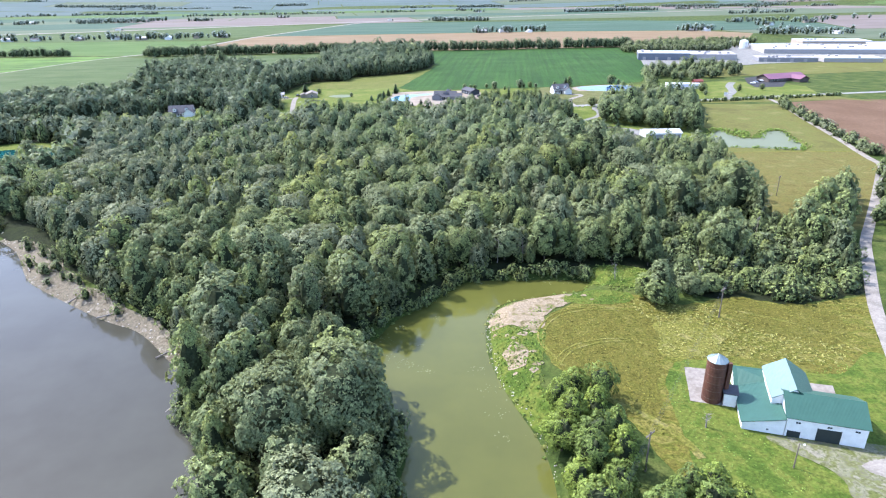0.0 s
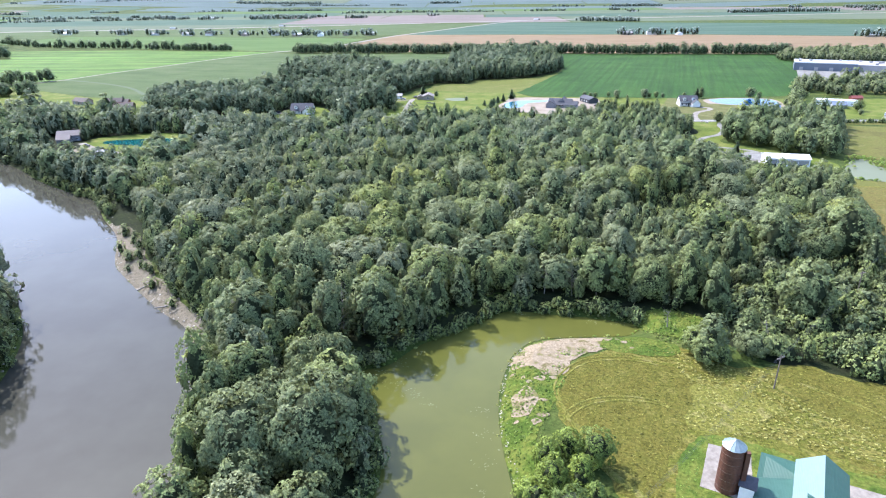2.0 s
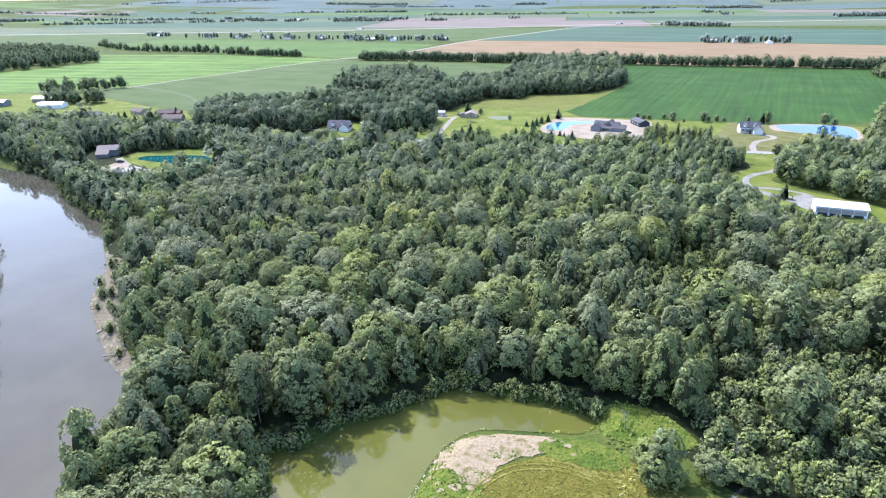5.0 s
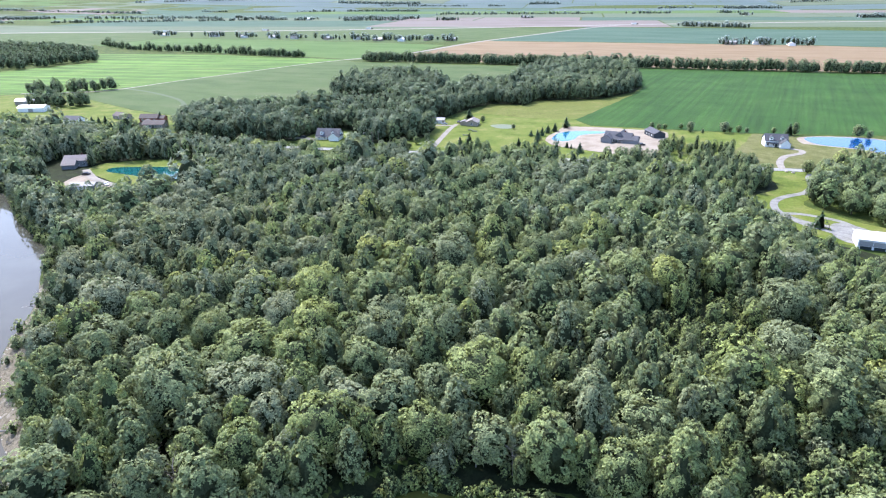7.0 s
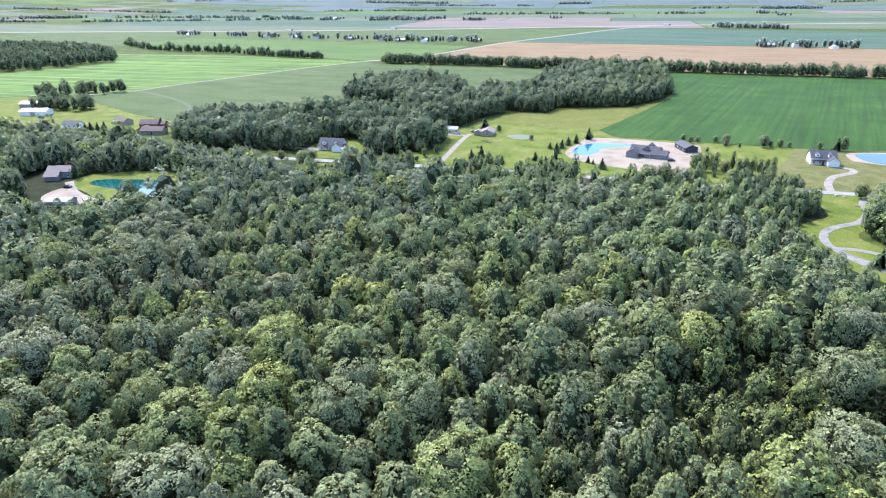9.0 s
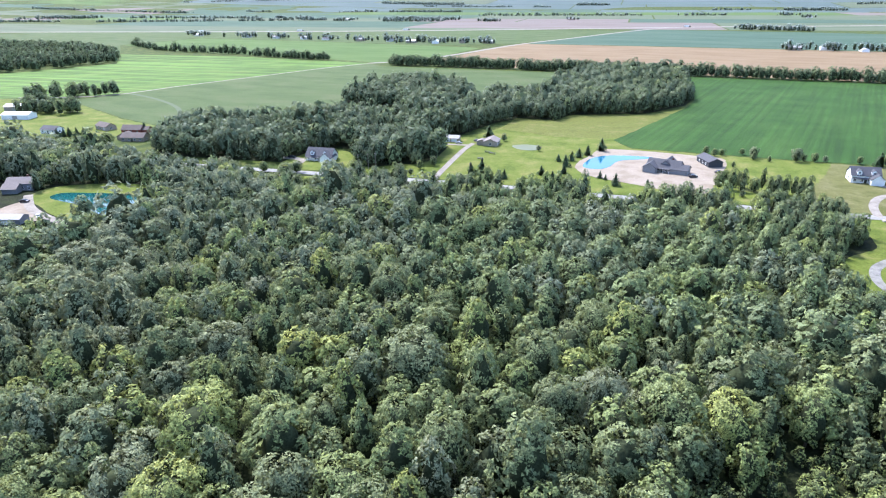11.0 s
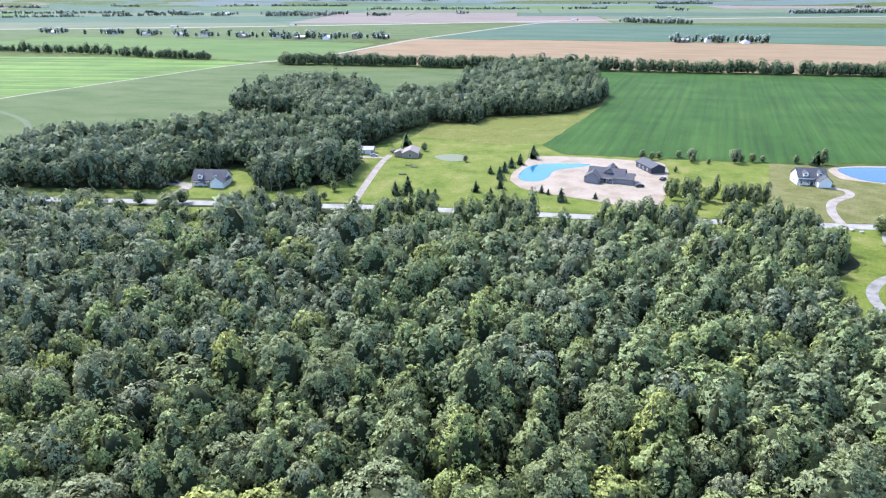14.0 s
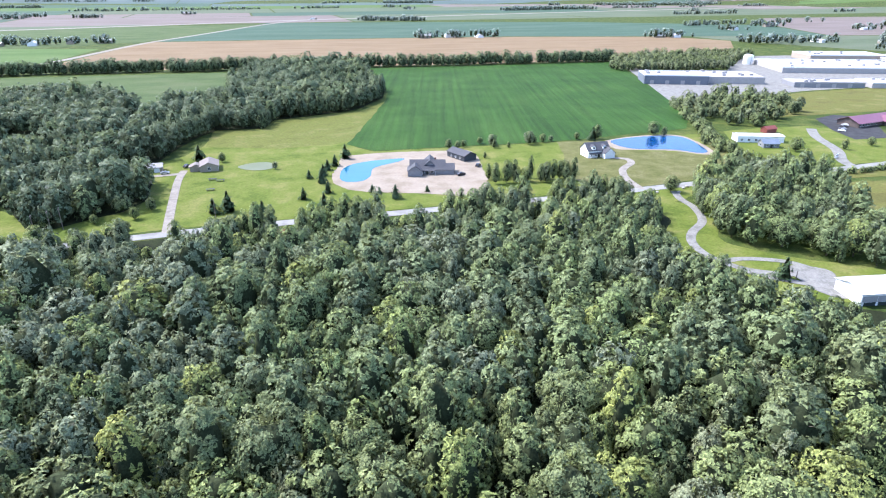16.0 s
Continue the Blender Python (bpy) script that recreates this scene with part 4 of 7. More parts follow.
def house(x, y, turn, length, width, h, rise, wall, roof, label, wings=(), windows=4, chimney=False, porch=None, dormers=0, name="house"):
    ob = thing(name, pose(x, y, 0, 0, 0, turn), label, name)
    volume(ob, 0, 0, length, width, h, rise, wall, roof)
    for wx, wy, wl, ww, wh, wr, way in wings:
        volume(ob, wx, wy, wl, ww, wh, wr, wall, roof, way)
    for k in range(windows):
        wx = -length / 2 + length * (k + 0.5) / windows
        window(ob, wx, -width / 2, 0.9, 1.1, 1.3, "-y")
        if h > 4.5:
            window(ob, wx, -width / 2, 3.6, 1.1, 1.2, "-y")
    for s in ("-x", "+x"):
        window(ob, -length / 2 if s == "-x" else length / 2, 0, 0.9, 1.2, 1.3, s)
    if windows:
        door(ob, -0.5, 0.5, -width / 2 - 0.02, 2.1, M_DARKDOOR)
    if porch:
        x0, x1, out = porch
        part("porch_roof", *slab([(x0, -width / 2 - out, 2.4), (x1, -width / 2 - out, 2.4), (x1, -width / 2, 2.95), (x0, -width / 2, 2.95)], 0.14), roof, ob)
        count = max(2, int((x1 - x0) / 2.5))
        for k in range(count + 1):
            px = x0 + 0.15 + (x1 - x0 - 0.3) * k / count
            part("porch_post", *box(px - 0.08, -width / 2 - out + 0.1, 0, px + 0.08, -width / 2 - out + 0.26, 2.35), M_WHITE, ob)
    for k in range(dormers):
        dx = -length / 2 + length * (k + 0.5) / dormers
        volume(ob, dx, -width * 0.28, width * 0.4, 2.2, h + rise * 0.55, 0.9, wall, roof, "y", 0.2, 0.1)
        window(ob, dx, -width * 0.48, h + rise * 0.25, 0.9, 0.9, "-y")
    if chimney:
        part("chimney", *joined(box(length * 0.2, 0.4, h, length * 0.2 + 0.8, 1.2, h + rise + 0.9), box(length * 0.2 - 0.08, 0.32, h + rise + 0.9, length * 0.2 + 0.88, 1.28, h + rise + 1.05)), M_BRICK, ob)
    return ob


house(35.5, 498.5, -10, 17, 10, 2.9, 3.2, M_GREYWALL, M_SHINGLE, "unfinished dark-roofed ranch house on bare sand", [(-6, -4.5, 9, 7, 2.9, 2.4, "y"), (8.5, -1.5, 9, 8, 2.7, 2.0, "x"), (1, 3, 12, 8, 2.9, 3.4, "y")], 4, True, (-2.5, 4, 1.8))
dark = thing("outbuilding", pose(57.7, 521.5, 0, 0, 0, -64), "dark-walled outbuilding with a dark shingle roof", "outbuilding")
volume(dark, 0, 0, 15, 8.0, 3.0, 1.8, M_DARKWALL, M_SHINGLE)
for k in range(3):
    part("roller_door", *box(-5.6 + k * 4.4, 3.99, 0, -2.6 + k * 4.4, 4.05, 2.6), M_GREYROOF, dark)
    window(dark, -4 + k * 4, -4.0, 1.0, 1.0, 1.0, "-y")
house(130.5, 513.5, 6, 13, 9.0, 4.0, 3.4, M_WHITE, M_SHINGLE, "white farmhouse with a black gabled roof and porch", [(4.4, -4.4, 8, 5.8, 3.1, 2.5, "y")], 4, False, (-6, 1.2, 1.6), 2)
house(-72.5, 524.0, 98, 11.5, 8.8, 2.7, 1.9, M_TAN, M_TAUPEROOF, "tan bungalow with a taupe shingle roof", [(-1.0, 6.2, 5, 6, 2.3, 1.2, "x")], 3)
gar = thing("garage", pose(-100, 524, 0, 0, 0, 8), "tan garage with a pale roof beside parked cars", "garage")
volume(gar, 0, 0, 10, 6, 2.6, 1.4, M_TAN, M_GREYROOF)
for k in range(2):
    part("garage_door", *box(-4.2 + k * 4.4, -3.06, 0, -0.6 + k * 4.4, -3.0, 2.2), M_WHITE, gar)
house(-153.5, 451.5, 8, 16, 9.5, 3.2, 3.8, M_WHITE, M_SHINGLE, "white house with a dark steep roof and dormers", [(5.5, -3.6, 9, 6.5, 3.0, 2.6, "y")], 4, False, (-8, 1, 1.8), 2)
house(-263, 345, 28, 12.5, 8.2, 3.8, 2.3, M_GREYWALL, M_TAUPEROOF, "grey two-storey house with a taupe shingle roof", [(-2, -6.2, 7, 7, 2.6, 1.8, "x")], 4, True)
garb = thing("garage", pose(-219, 308.5, 0, 0, 0, 22), "low grey garage with a pale roof by a gravel yard", "garage")
volume(garb, 0, 0, 12, 6.5, 2.5, 1.2, M_GREYWALL, M_GREYROOF)
part("garage_door", *box(-2.2, -3.31, 0, 2.2, -3.25, 2.2), M_WHITE, garb)
house(-129, 383.5, -8, 12, 7, 2.5, 1.3, M_GREYWALL, M_BLUEROOF, "low cottage with a pale blue metal roof", (), 3)
house(-113.5, 385.5, 12, 7, 5, 2.4, 1.2, M_WHITE, M_BLUEROOF, "small white shed with a pale blue roof", (), 1, name="shed")
house(-301, 450, 18, 16, 9, 2.8, 2.4, M_TAN, M_BROWNROOF, "brown-roofed ranch house among trees", [(-9, 4, 8, 8, 2.6, 2.0, "y")], 4)
house(-322, 468, 18, 14, 8, 3.0, 2.6, M_RED, M_BROWNROOF, "reddish-brown house with an attached garage", [(8, 1, 7, 7, 2.6, 1.8, "x")], 3)
house(-378, 447, 8, 13, 8, 2.8, 2.2, M_WHITE, M_SHINGLE, "small white house with a dark roof", (), 3)
house(-352, 470, -12, 14, 8, 2.8, 2.2, M_TAN, M_BROWNROOF, "low tan house half hidden by trees", (), 3)
for x, y, turn, l, w, h, wall, roof, words in ((-455, 476, 20, 22, 11, 3.6, M_WHITE, M_WHITEROOF, "long white farm shed with a metal roof"), (-494, 502, 22, 18, 10, 3.6, M_TAN, M_WHITEROOF, "tan farm shed with a pale roof"),
                                               (-475, 508, 22, 12, 8, 3.0, M_TAN, M_BROWNROOF, "small brown-roofed farm building"), (-520, 470, 20, 26, 12, 4.0, M_GREYWALL, M_WHITEROOF, "wide grey farm shed with a pale roof")):
    shed = thing("farm_shed", pose(x, y, 0, 0, 0, turn), words, "shed", "farmstead sheds")
    volume(shed, 0, 0, l, w, h, 1.8, wall, roof)
    part("sliding_door", *box(-2, -w / 2 - 0.08, 0, 2, -w / 2 - 0.02, 3.0), M_GREYROOF, shed)

pole_barn = thing("pole_barn", pose(146.8, 341.0, 0, 0, 0, -4), "long white metal pole barn, its shaded bays painted as dark slabs", "shed")
volume(pole_barn, 0, 0, 20, 11, 3.9, 1.3, M_WHITE, M_WHITEROOF, over=0.5)
for k in range(4):
    # Dark slabs on the closed front paint the shade of open bays.
    part("bay_shade_slab", *box(-9 + k * 4.6, -5.56, 0, -5.2 + k * 4.6, -5.5, 1.2), M_DARKDOOR, pole_barn)
    part("wall_panel", *box(-9.6 + k * 4.8, -5.58, 1.3, -5.0 + k * 4.8, -5.5, 3.2), M_GREYROOF, pole_barn)

# offices and factory beyond the road
trailer = thing("office_trailer", pose(240, 528, 0, 0, 0, -14), "long white flat-roofed office trailer", "trailer")
volume(trailer, 0, 0, 27, 9, 3.6, 0.5, M_WHITE, M_WHITEROOF, over=0.3)
for k in range(6):
    window(trailer, -11 + k * 4.2, -4.5, 1.1, 1.2, 1.0, "-y")
house(237, 514, -10, 9, 7, 2.5, 1.9, M_GREYWALL, M_BLUEROOF, "small blue-grey annexe beside a trailer", (), 2)
plum = thing("office_building", pose(345, 560, 0, 0, 0, 14), "low office building with a plum-red metal roof", "office")
volume(plum, 0, 0, 40, 15, 3.2, 3.0, M_BROWNROOF, M_PURPLEROOF, over=1.2)
volume(plum, 9, -9.5, 16, 10, 3.0, 2.4, M_BROWNROOF, M_PURPLEROOF, "y", over=1.0)
part("gable_front", *box(20.0, -3, 0, 20.4, 3, 5.2), M_WHITE, plum)
for k in range(7):
    window(plum, -18 + k * 2.6, -7.5, 1.0, 1.6, 1.4, "-y")


def block(x, y, turn, l, w, h, wall, roof, label, units=6):
    """A flat-roofed works building with a parapet, roof units and loading doors."""
    ob = thing("factory_building", pose(x, y, 0, 0, 0, turn), label, "factory", "factory buildings")
    part("wall", *box(-l / 2, -w / 2, -0.3, l / 2, w / 2, h), wall, ob)
    part("roof", *joined(box(-l / 2 + 0.3, -w / 2 + 0.3, h, l / 2 - 0.3, w / 2 - 0.3, h + 0.15), box(-l / 2 - 0.05, -w / 2 - 0.05, h - 0.5, l / 2 + 0.05, -w / 2 + 0.3, h + 0.5), box(-l / 2 - 0.05, w / 2 - 0.3, h - 0.5, l / 2 + 0.05, w / 2 + 0.05, h + 0.5),
                         box(-l / 2 - 0.05, -w / 2 + 0.3, h - 0.5, -l / 2 + 0.3, w / 2 - 0.3, h + 0.5), box(l / 2 - 0.3, -w / 2 + 0.3, h - 0.5, l / 2 + 0.05, w / 2 - 0.3, h + 0.5)), roof, ob)
    r = random.Random(int(x))
    for k in range(units):
        ux, uy = r.uniform(-l * 0.42, l * 0.42), r.uniform(-w * 0.38, w * 0.38)
        part("roof_unit", *joined(box(ux - 1.5, uy - 1.2, h + 0.15, ux + 1.5, uy + 1.2, h + 1.6), box(ux - 1.2, uy - 0.9, h + 1.6, ux + 1.2, uy + 0.9, h + 1.8)), M_GREYROOF, ob)
    for k in range(max(2, int(l / 14))):
        dx = -l / 2 + 7 + 14 * k
        part("loading_door", *box(dx - 1.8, -w / 2 - 0.12, 0, dx + 1.8, -w / 2 - 0.02, 3.6), M_GREYROOF, ob)


block(316, 763, -17, 58, 34, 8.0, M_STEEL, M_WHITEROOF, "long slate-blue warehouse with a white roof", 5)
block(372, 762, -17, 56, 48, 6.0, M_GREYROOF, M_GREYROOF, "grey flat-roofed factory hall", 8)
block(440, 715, -14, 62, 26, 4.5, M_GREYWALL, M_GREYROOF, "low white factory wing", 6)
block(505, 700, -14, 60, 30, 4.5, M_GREYROOF, M_WHITEROOF, "low white warehouse behind the car park", 4)
block(548, 822, -16, 150, 85, 5.5, M_GREYROOF, M_WHITEROOF, "very large white factory hall with roof units", 16)
block(705, 812, -16, 140, 90, 5.5, M_GREYROOF, M_WHITEROOF, "wide white factory hall", 12)
block(620, 905, -14, 90, 50, 7.0, M_TAN, M_WHITEROOF, "tan factory block with a white roof", 6)
tank = thing("storage_tank", pose(478, 880, 0), "white domed storage tank at a factory", "tank")
ring24 = [(math.cos(math.pi * k / 12), math.sin(math.pi * k / 12)) for k in range(24)]
tv = [(x * r, y * r, z) for r, z in ((5.5, 0), (5.5, 9), (4.9, 10.2), (3.1, 11.1), (0.3, 11.5)) for x, y in ring24]
part("shell", tv, [(j * 24 + k, j * 24 + (k + 1) % 24, (j + 1) * 24 + (k + 1) % 24, (j + 1) * 24 + k) for j in range(4) for k in range(24)] + [tuple(range(96, 120))], M_WHITE, tank)
part("tank_ladder", *joined(box(-0.3, -5.65, 0, -0.22, -5.5, 9.3), box(0.22, -5.65, 0, 0.3, -5.5, 9.3)), M_GREYROOF, tank)

# farmsteads far out, each house and shed a thing
far_homes = [(-447, 1294), (-401, 1318), (-352, 1322), (-705, 1312), (-760, 1318), (-840, 1322), (-930, 1335), (-620, 1306), (-556, 1318), (-497, 1290), (165, 1328), (212, 1340), (262, 1330), (578, 1274), (604, 1266), (-1080, 1346),
             (820, 1420), (960, 1500), (1100, 1380), (1240, 1460), (780, 1130), (860, 1080), (950, 1160), (-1180, 2190), (-1040, 2230), (-420, 2380), (640, 2520), (930, 2640), (1280, 2330), (-1560, 2290), (-2480, 2080), (320, 2690)]
r = random.Random(11)
for x, y in far_homes:
    ob = thing("farm_house", pose(x, y, 0, 0, 0, r.choice((6, 96)) + r.uniform(-8, 8)), "pale farm building far out on the plain", "farm building", "distant farm buildings")
    volume(ob, 0, 0, r.uniform(14, 26), r.uniform(9, 13), r.uniform(3, 4.5), r.uniform(2, 3.2), r.choice((M_WHITE, M_WHITE, M_TAN)), r.choice((M_WHITEROOF, M_GREYROOF, M_SHINGLE)))


# ---- vehicles, poles and yard things ----
def car(x, y, turn, paint, label, z=0.25):
    ob = thing("car", pose(x, y, z, 0, 0, turn), label, "car", "parked cars")
    prof = [(-2.2, 0.35), (-2.25, 0.75), (-2.1, 0.95), (-1.5, 1.0), (-1.0, 1.45), (0.6, 1.48), (1.2, 1.02), (2.1, 0.88), (2.25, 0.6), (2.2, 0.35)]
    k = len(prof)
    verts = [(px, s * (0.88 if pz < 1.1 else 0.7), pz) for s in (-1, 1) for px, pz in prof]
    part("body", verts, [tuple(range(k)), tuple(range(2 * k - 1, k - 1, -1))] + [(i, i + k, (i + 1) % k + k, (i + 1) % k) for i in range(k)], paint, ob)
    part("windscreen", *slab([(0.66, -0.66, 1.46), (1.18, -0.8, 1.06), (1.18, 0.8, 1.06), (0.66, 0.66, 1.46)], 0.03), M_GLASS, ob)
    for s in (-1, 1):
        part("side_window", *box(-0.95, s * 0.83 - 0.03, 1.05, 0.65, s * 0.83 + 0.03, 1.35), M_GLASS, ob)
        for wx in (-1.35, 1.35):
            part("wheel", *tube((wx, s * 0.72, 0.33), (wx, s * 0.93, 0.33), 0.33, 0.33, 10), M_TYRE, ob)
    return ob


car(-137.5, 395.5, 20, M_CARWHITE, "white car parked under trees by a cottage")
car(-124.5, 400.5, -10, M_CARWHITE, "white car on a lawn beside a cottage")
car(-172, 447.5, 8, M_CARDARK, "dark car parked beside the white house")
car(-180, 446, 4, M_CARDARK, "dark car parked under the trees")
car(-92.5, 517.3, 10, M_CARSILVER, "silver car parked on gravel beside a garage")
car(-84.5, 528.5, 75, M_CARDARK, "dark car parked beside a bungalow")
car(50.5, 489, 20, M_CARDARK, "dark pickup parked on the building site")
car(62.5, 503, 60, M_CARDARK, "dark car standing on bare sand")
car(-213.5, 317.0, -30, M_CARWHITE, "white car parked on the gravel drive")
car(-240.5, 329.5, 20, M_CARDARK, "dark car parked beside the grey house")
for k in range(7):
    car(309 + 5.2 * k, 541 + 5.0 * k, 130, (M_CARWHITE, M_CARSILVER, M_CARDARK)[k % 3], f"{('white', 'silver', 'black')[k % 3]} car standing in an asphalt car park")
for x, y in ((-1180, 1466), (-690, 1662), (-940, 1556), (140, 2060), (-30, 1991)):
    lorry = thing("lorry", pose(x, y, 0.35, 0, 0, 24), "white articulated lorry on the highway", "lorry", "highway lorries")
    part("trailer", *joined(box(-9, -1.3, 1.2, 4, 1.3, 4.1)), M_CARWHITE, lorry)
    part("cab", *joined(box(4.6, -1.2, 0.6, 7.6, 1.2, 3.4), box(7.6, -1.1, 0.6, 8.6, 1.1, 1.9)), M_CARDARK, lorry)
    for wx in (-7.5, -6.2, 5.2, 7.8):
        part("wheel", *tube((wx, -1.3, 0.5), (wx, 1.3, 0.5), 0.5, 0.5, 8), M_TYRE, lorry)


def pole(x, y, h, arm, turn, label, z=0.0):
    ob = thing("power_pole", pose(x, y, z, 0, 0, turn), label, "power pole", "power line poles")
    part("pole", *tube((0, 0, -0.4), (0, 0, h), 0.17, 0.12, 8), M_WOODPOLE, ob)
    if arm:
        part("crossarm", *box(-arm / 2, -0.08, h - 0.7, arm / 2, 0.08, h - 0.5), M_WOODPOLE, ob)
        for k in (-1, -0.35, 0.35, 1):
            part("insulator", *tube((k * arm * 0.46, 0, h - 0.5), (k * arm * 0.46, 0, h - 0.25), 0.06, 0.04, 6), M_GREYROOF, ob)
    return ob


def cord(pts, r):
    """One wire through the points."""
    verts = [(x + dx, y, z + dz) for x, y, z in pts for dx, dz in ((r, 0), (-r * 0.5, r * 0.87), (-r * 0.5, -r * 0.87))]
    return verts, [(3 * i + k, 3 * i + (k + 1) % 3, 3 * i + 3 + (k + 1) % 3, 3 * i + 3 + k) for i in range(len(pts) - 1) for k in range(3)]


LINE = [(4, 30), (42.8, 83.8), (81.5, 136.2), (118, 186), (152, 232)]
for x, y in LINE:
    pole(x, y, 8.6, 2.4, 36, "weathered wooden power pole with a crossarm")
for (ax, ay), (bx, by) in zip(LINE, LINE[1:]):
    for off in (-1.1, -0.4, 0.4, 1.1):
        ox, oy = off * math.cos(radians(36)), off * math.sin(radians(36))
        pts = [(ax + (bx - ax) * t + ox, ay + (by - ay) * t + oy, 8.35 - 4 * 0.9 * t * (1 - t)) for t in [i / 10 for i in range(11)]]
        tagged(new("power_wire", mesh_of("power_wire", *cord(pts, 0.013), M_WIRE)), "thin sagging grey power wire between poles", "wire", "power line wires")
lamp = thing("yard_light", pose(68.9, 82.5, 0.1), "wooden pole with a small yard lamp before the barn", "yard light")
part("pole", *tube((0, 0, -0.3), (0, 0, 5.4), 0.12, 0.09, 8), M_WOODPOLE, lamp)
part("lamp_arm", *tube((0, 0, 5.2), (0.7, -0.3, 5.35), 0.035, 0.03, 6), M_GREYROOF, lamp)
part("lamp_head", *tube((0.7, -0.3, 5.2), (0.7, -0.3, 5.42), 0.2, 0.12, 10), M_WHITE, lamp)
for x, y, h in ((-117, 442, 9), (-114, 445, 9), (-58.5, 447, 8), (-121, 438, 9), (130.6, 355.4, 3)):
    pole(x, y, h, 1.8 if h > 5 else 0, 95, "grey wooden utility pole beside the county road")
for x, y, turn, words in ((-66.5, 486, 3, "low dark woodpile rack on a lawn"), (-68, 503, 3, "dark picnic table on a lawn"), (-64, 500, 3, "dark picnic bench on a lawn")):
    ob = thing("picnic_table", pose(x, y, 0.07, 0, 0, turn), words, "picnic table")
    part("tabletop", *box(-1.9, -0.45, 0.7, 1.9, 0.45, 0.78), M_DARKWALL, ob)
    for s in (-1, 1):
        part("bench", *box(-1.9, s * 0.85 - 0.15, 0.4, 1.9, s * 0.85 + 0.15, 0.46), M_DARKWALL, ob)
        part("leg", *joined(box(s * 1.4 - 0.06, -0.9, 0, s * 1.4 + 0.06, 0.9, 0.1), box(s * 1.4 - 0.06, -0.1, 0, s * 1.4 + 0.06, 0.1, 0.7)), M_DARKWALL, ob)
sign = thing("sign_board", pose(256, 484, 0, 0, 0, 30), "low pale sign board with a red band by a drive", "sign")
part("board", *box(-2, -0.1, 0.6, 2, 0.1, 2.4), M_WHITE, sign)
part("band", *box(-1.6, -0.14, 1.5, 1.6, -0.1, 1.9), M_RED, sign)
for s in (-1.6, 1.6):
    part("post", *box(s - 0.1, -0.1, 0, s + 0.1, 0.1, 0.6), M_GREYROOF, sign)
red_barn = thing("red_shed", pose(262, 548, 0, 0, 0, 10), "small red shed behind an office trailer", "shed")
volume(red_barn, 0, 0, 8, 5, 2.6, 1.4, M_RED, M_RED)


# ---- trees ----
def leaves(g, centres, radii, outward, count, size, up=-0.35, firm=0.6):
    """Leaf sprays on the shells of the lobes, facing outwards unevenly."""
    k = g.choice(len(centres), count, p=radii ** 2 / (radii ** 2).sum())
    d = g.normal(size=(count, 3)) + outward[k] * 0.9 + (0, 0, 0.35)
    d /= np.linalg.norm(d, axis=1)[:, None]
    p = centres[k] + d * radii[k][:, None] * g.uniform(0.86, 1.08, count)[:, None]
    n = d * 0.7 + outward[k] * firm * 0.8 + g.normal(scale=0.46, size=d.shape) + (0, 0, 0.2)
    n /= np.linalg.norm(n, axis=1)[:, None]
    side = np.cross(n, g.normal(size=n.shape))
    side /= np.linalg.norm(side, axis=1)[:, None] + 1e-9
    other = np.cross(n, side)
    s = size * g.uniform(0.55, 1.35, (count, 1))
    spray = np.empty((count, 3, 3))
    for j, (a, b) in enumerate(((-0.95, -0.5), (0.95, -0.55), (0.05, 1.0))):
        jit = g.uniform(0.5, 1.25, (count, 1))
        spray[:, j] = p + (side * a + other * b) * s * 0.62 * jit
    lean = d * 0.4 + outward[k] * 0.85
    lean /= np.linalg.norm(lean, axis=1)[:, None]
    return np.c_[spray.reshape(-1, 3), np.repeat(lean, 3, 0)], np.arange(count * 3).reshape(-1, 3)


ICO = []


def ico():
    if not ICO:
        bm = bmesh.new()
        bmesh.ops.create_icosphere(bm, subdivisions=1, radius=1)
        bm.verts.ensure_lookup_table()
        ICO.append((np.array([v.co[:] for v in bm.verts]), [[v.index for v in f.verts] for f in bm.faces]))
        bm.free()
    return ICO[0]


# height, crown's foot, greatest radius, height of the widest place, roundness
SHAPES = {"round": (11.2, 1.4, 3.8, 0.42, 0.5), "tall": (12.4, 1.2, 3.5, 0.36, 0.6), "cone": (12.0, 0.8, 3.5, 0.22, 0.8), "broad": (12.0, 1.8, 5.0, 0.40, 0.45), "oak": (14.0, 2.2, 6.6, 0.42, 0.42), "shrub": (3.4, 0.1, 1.7, 0.35, 0.5)}


def girth(kind, h):
    H, foot, R, widest, power = SHAPES[kind]
    span = np.where(h > widest, 1.03 - widest, widest + 0.12)
    return R * np.clip(1 - ((h - widest) / span) ** 2, 0.0, 1) ** power


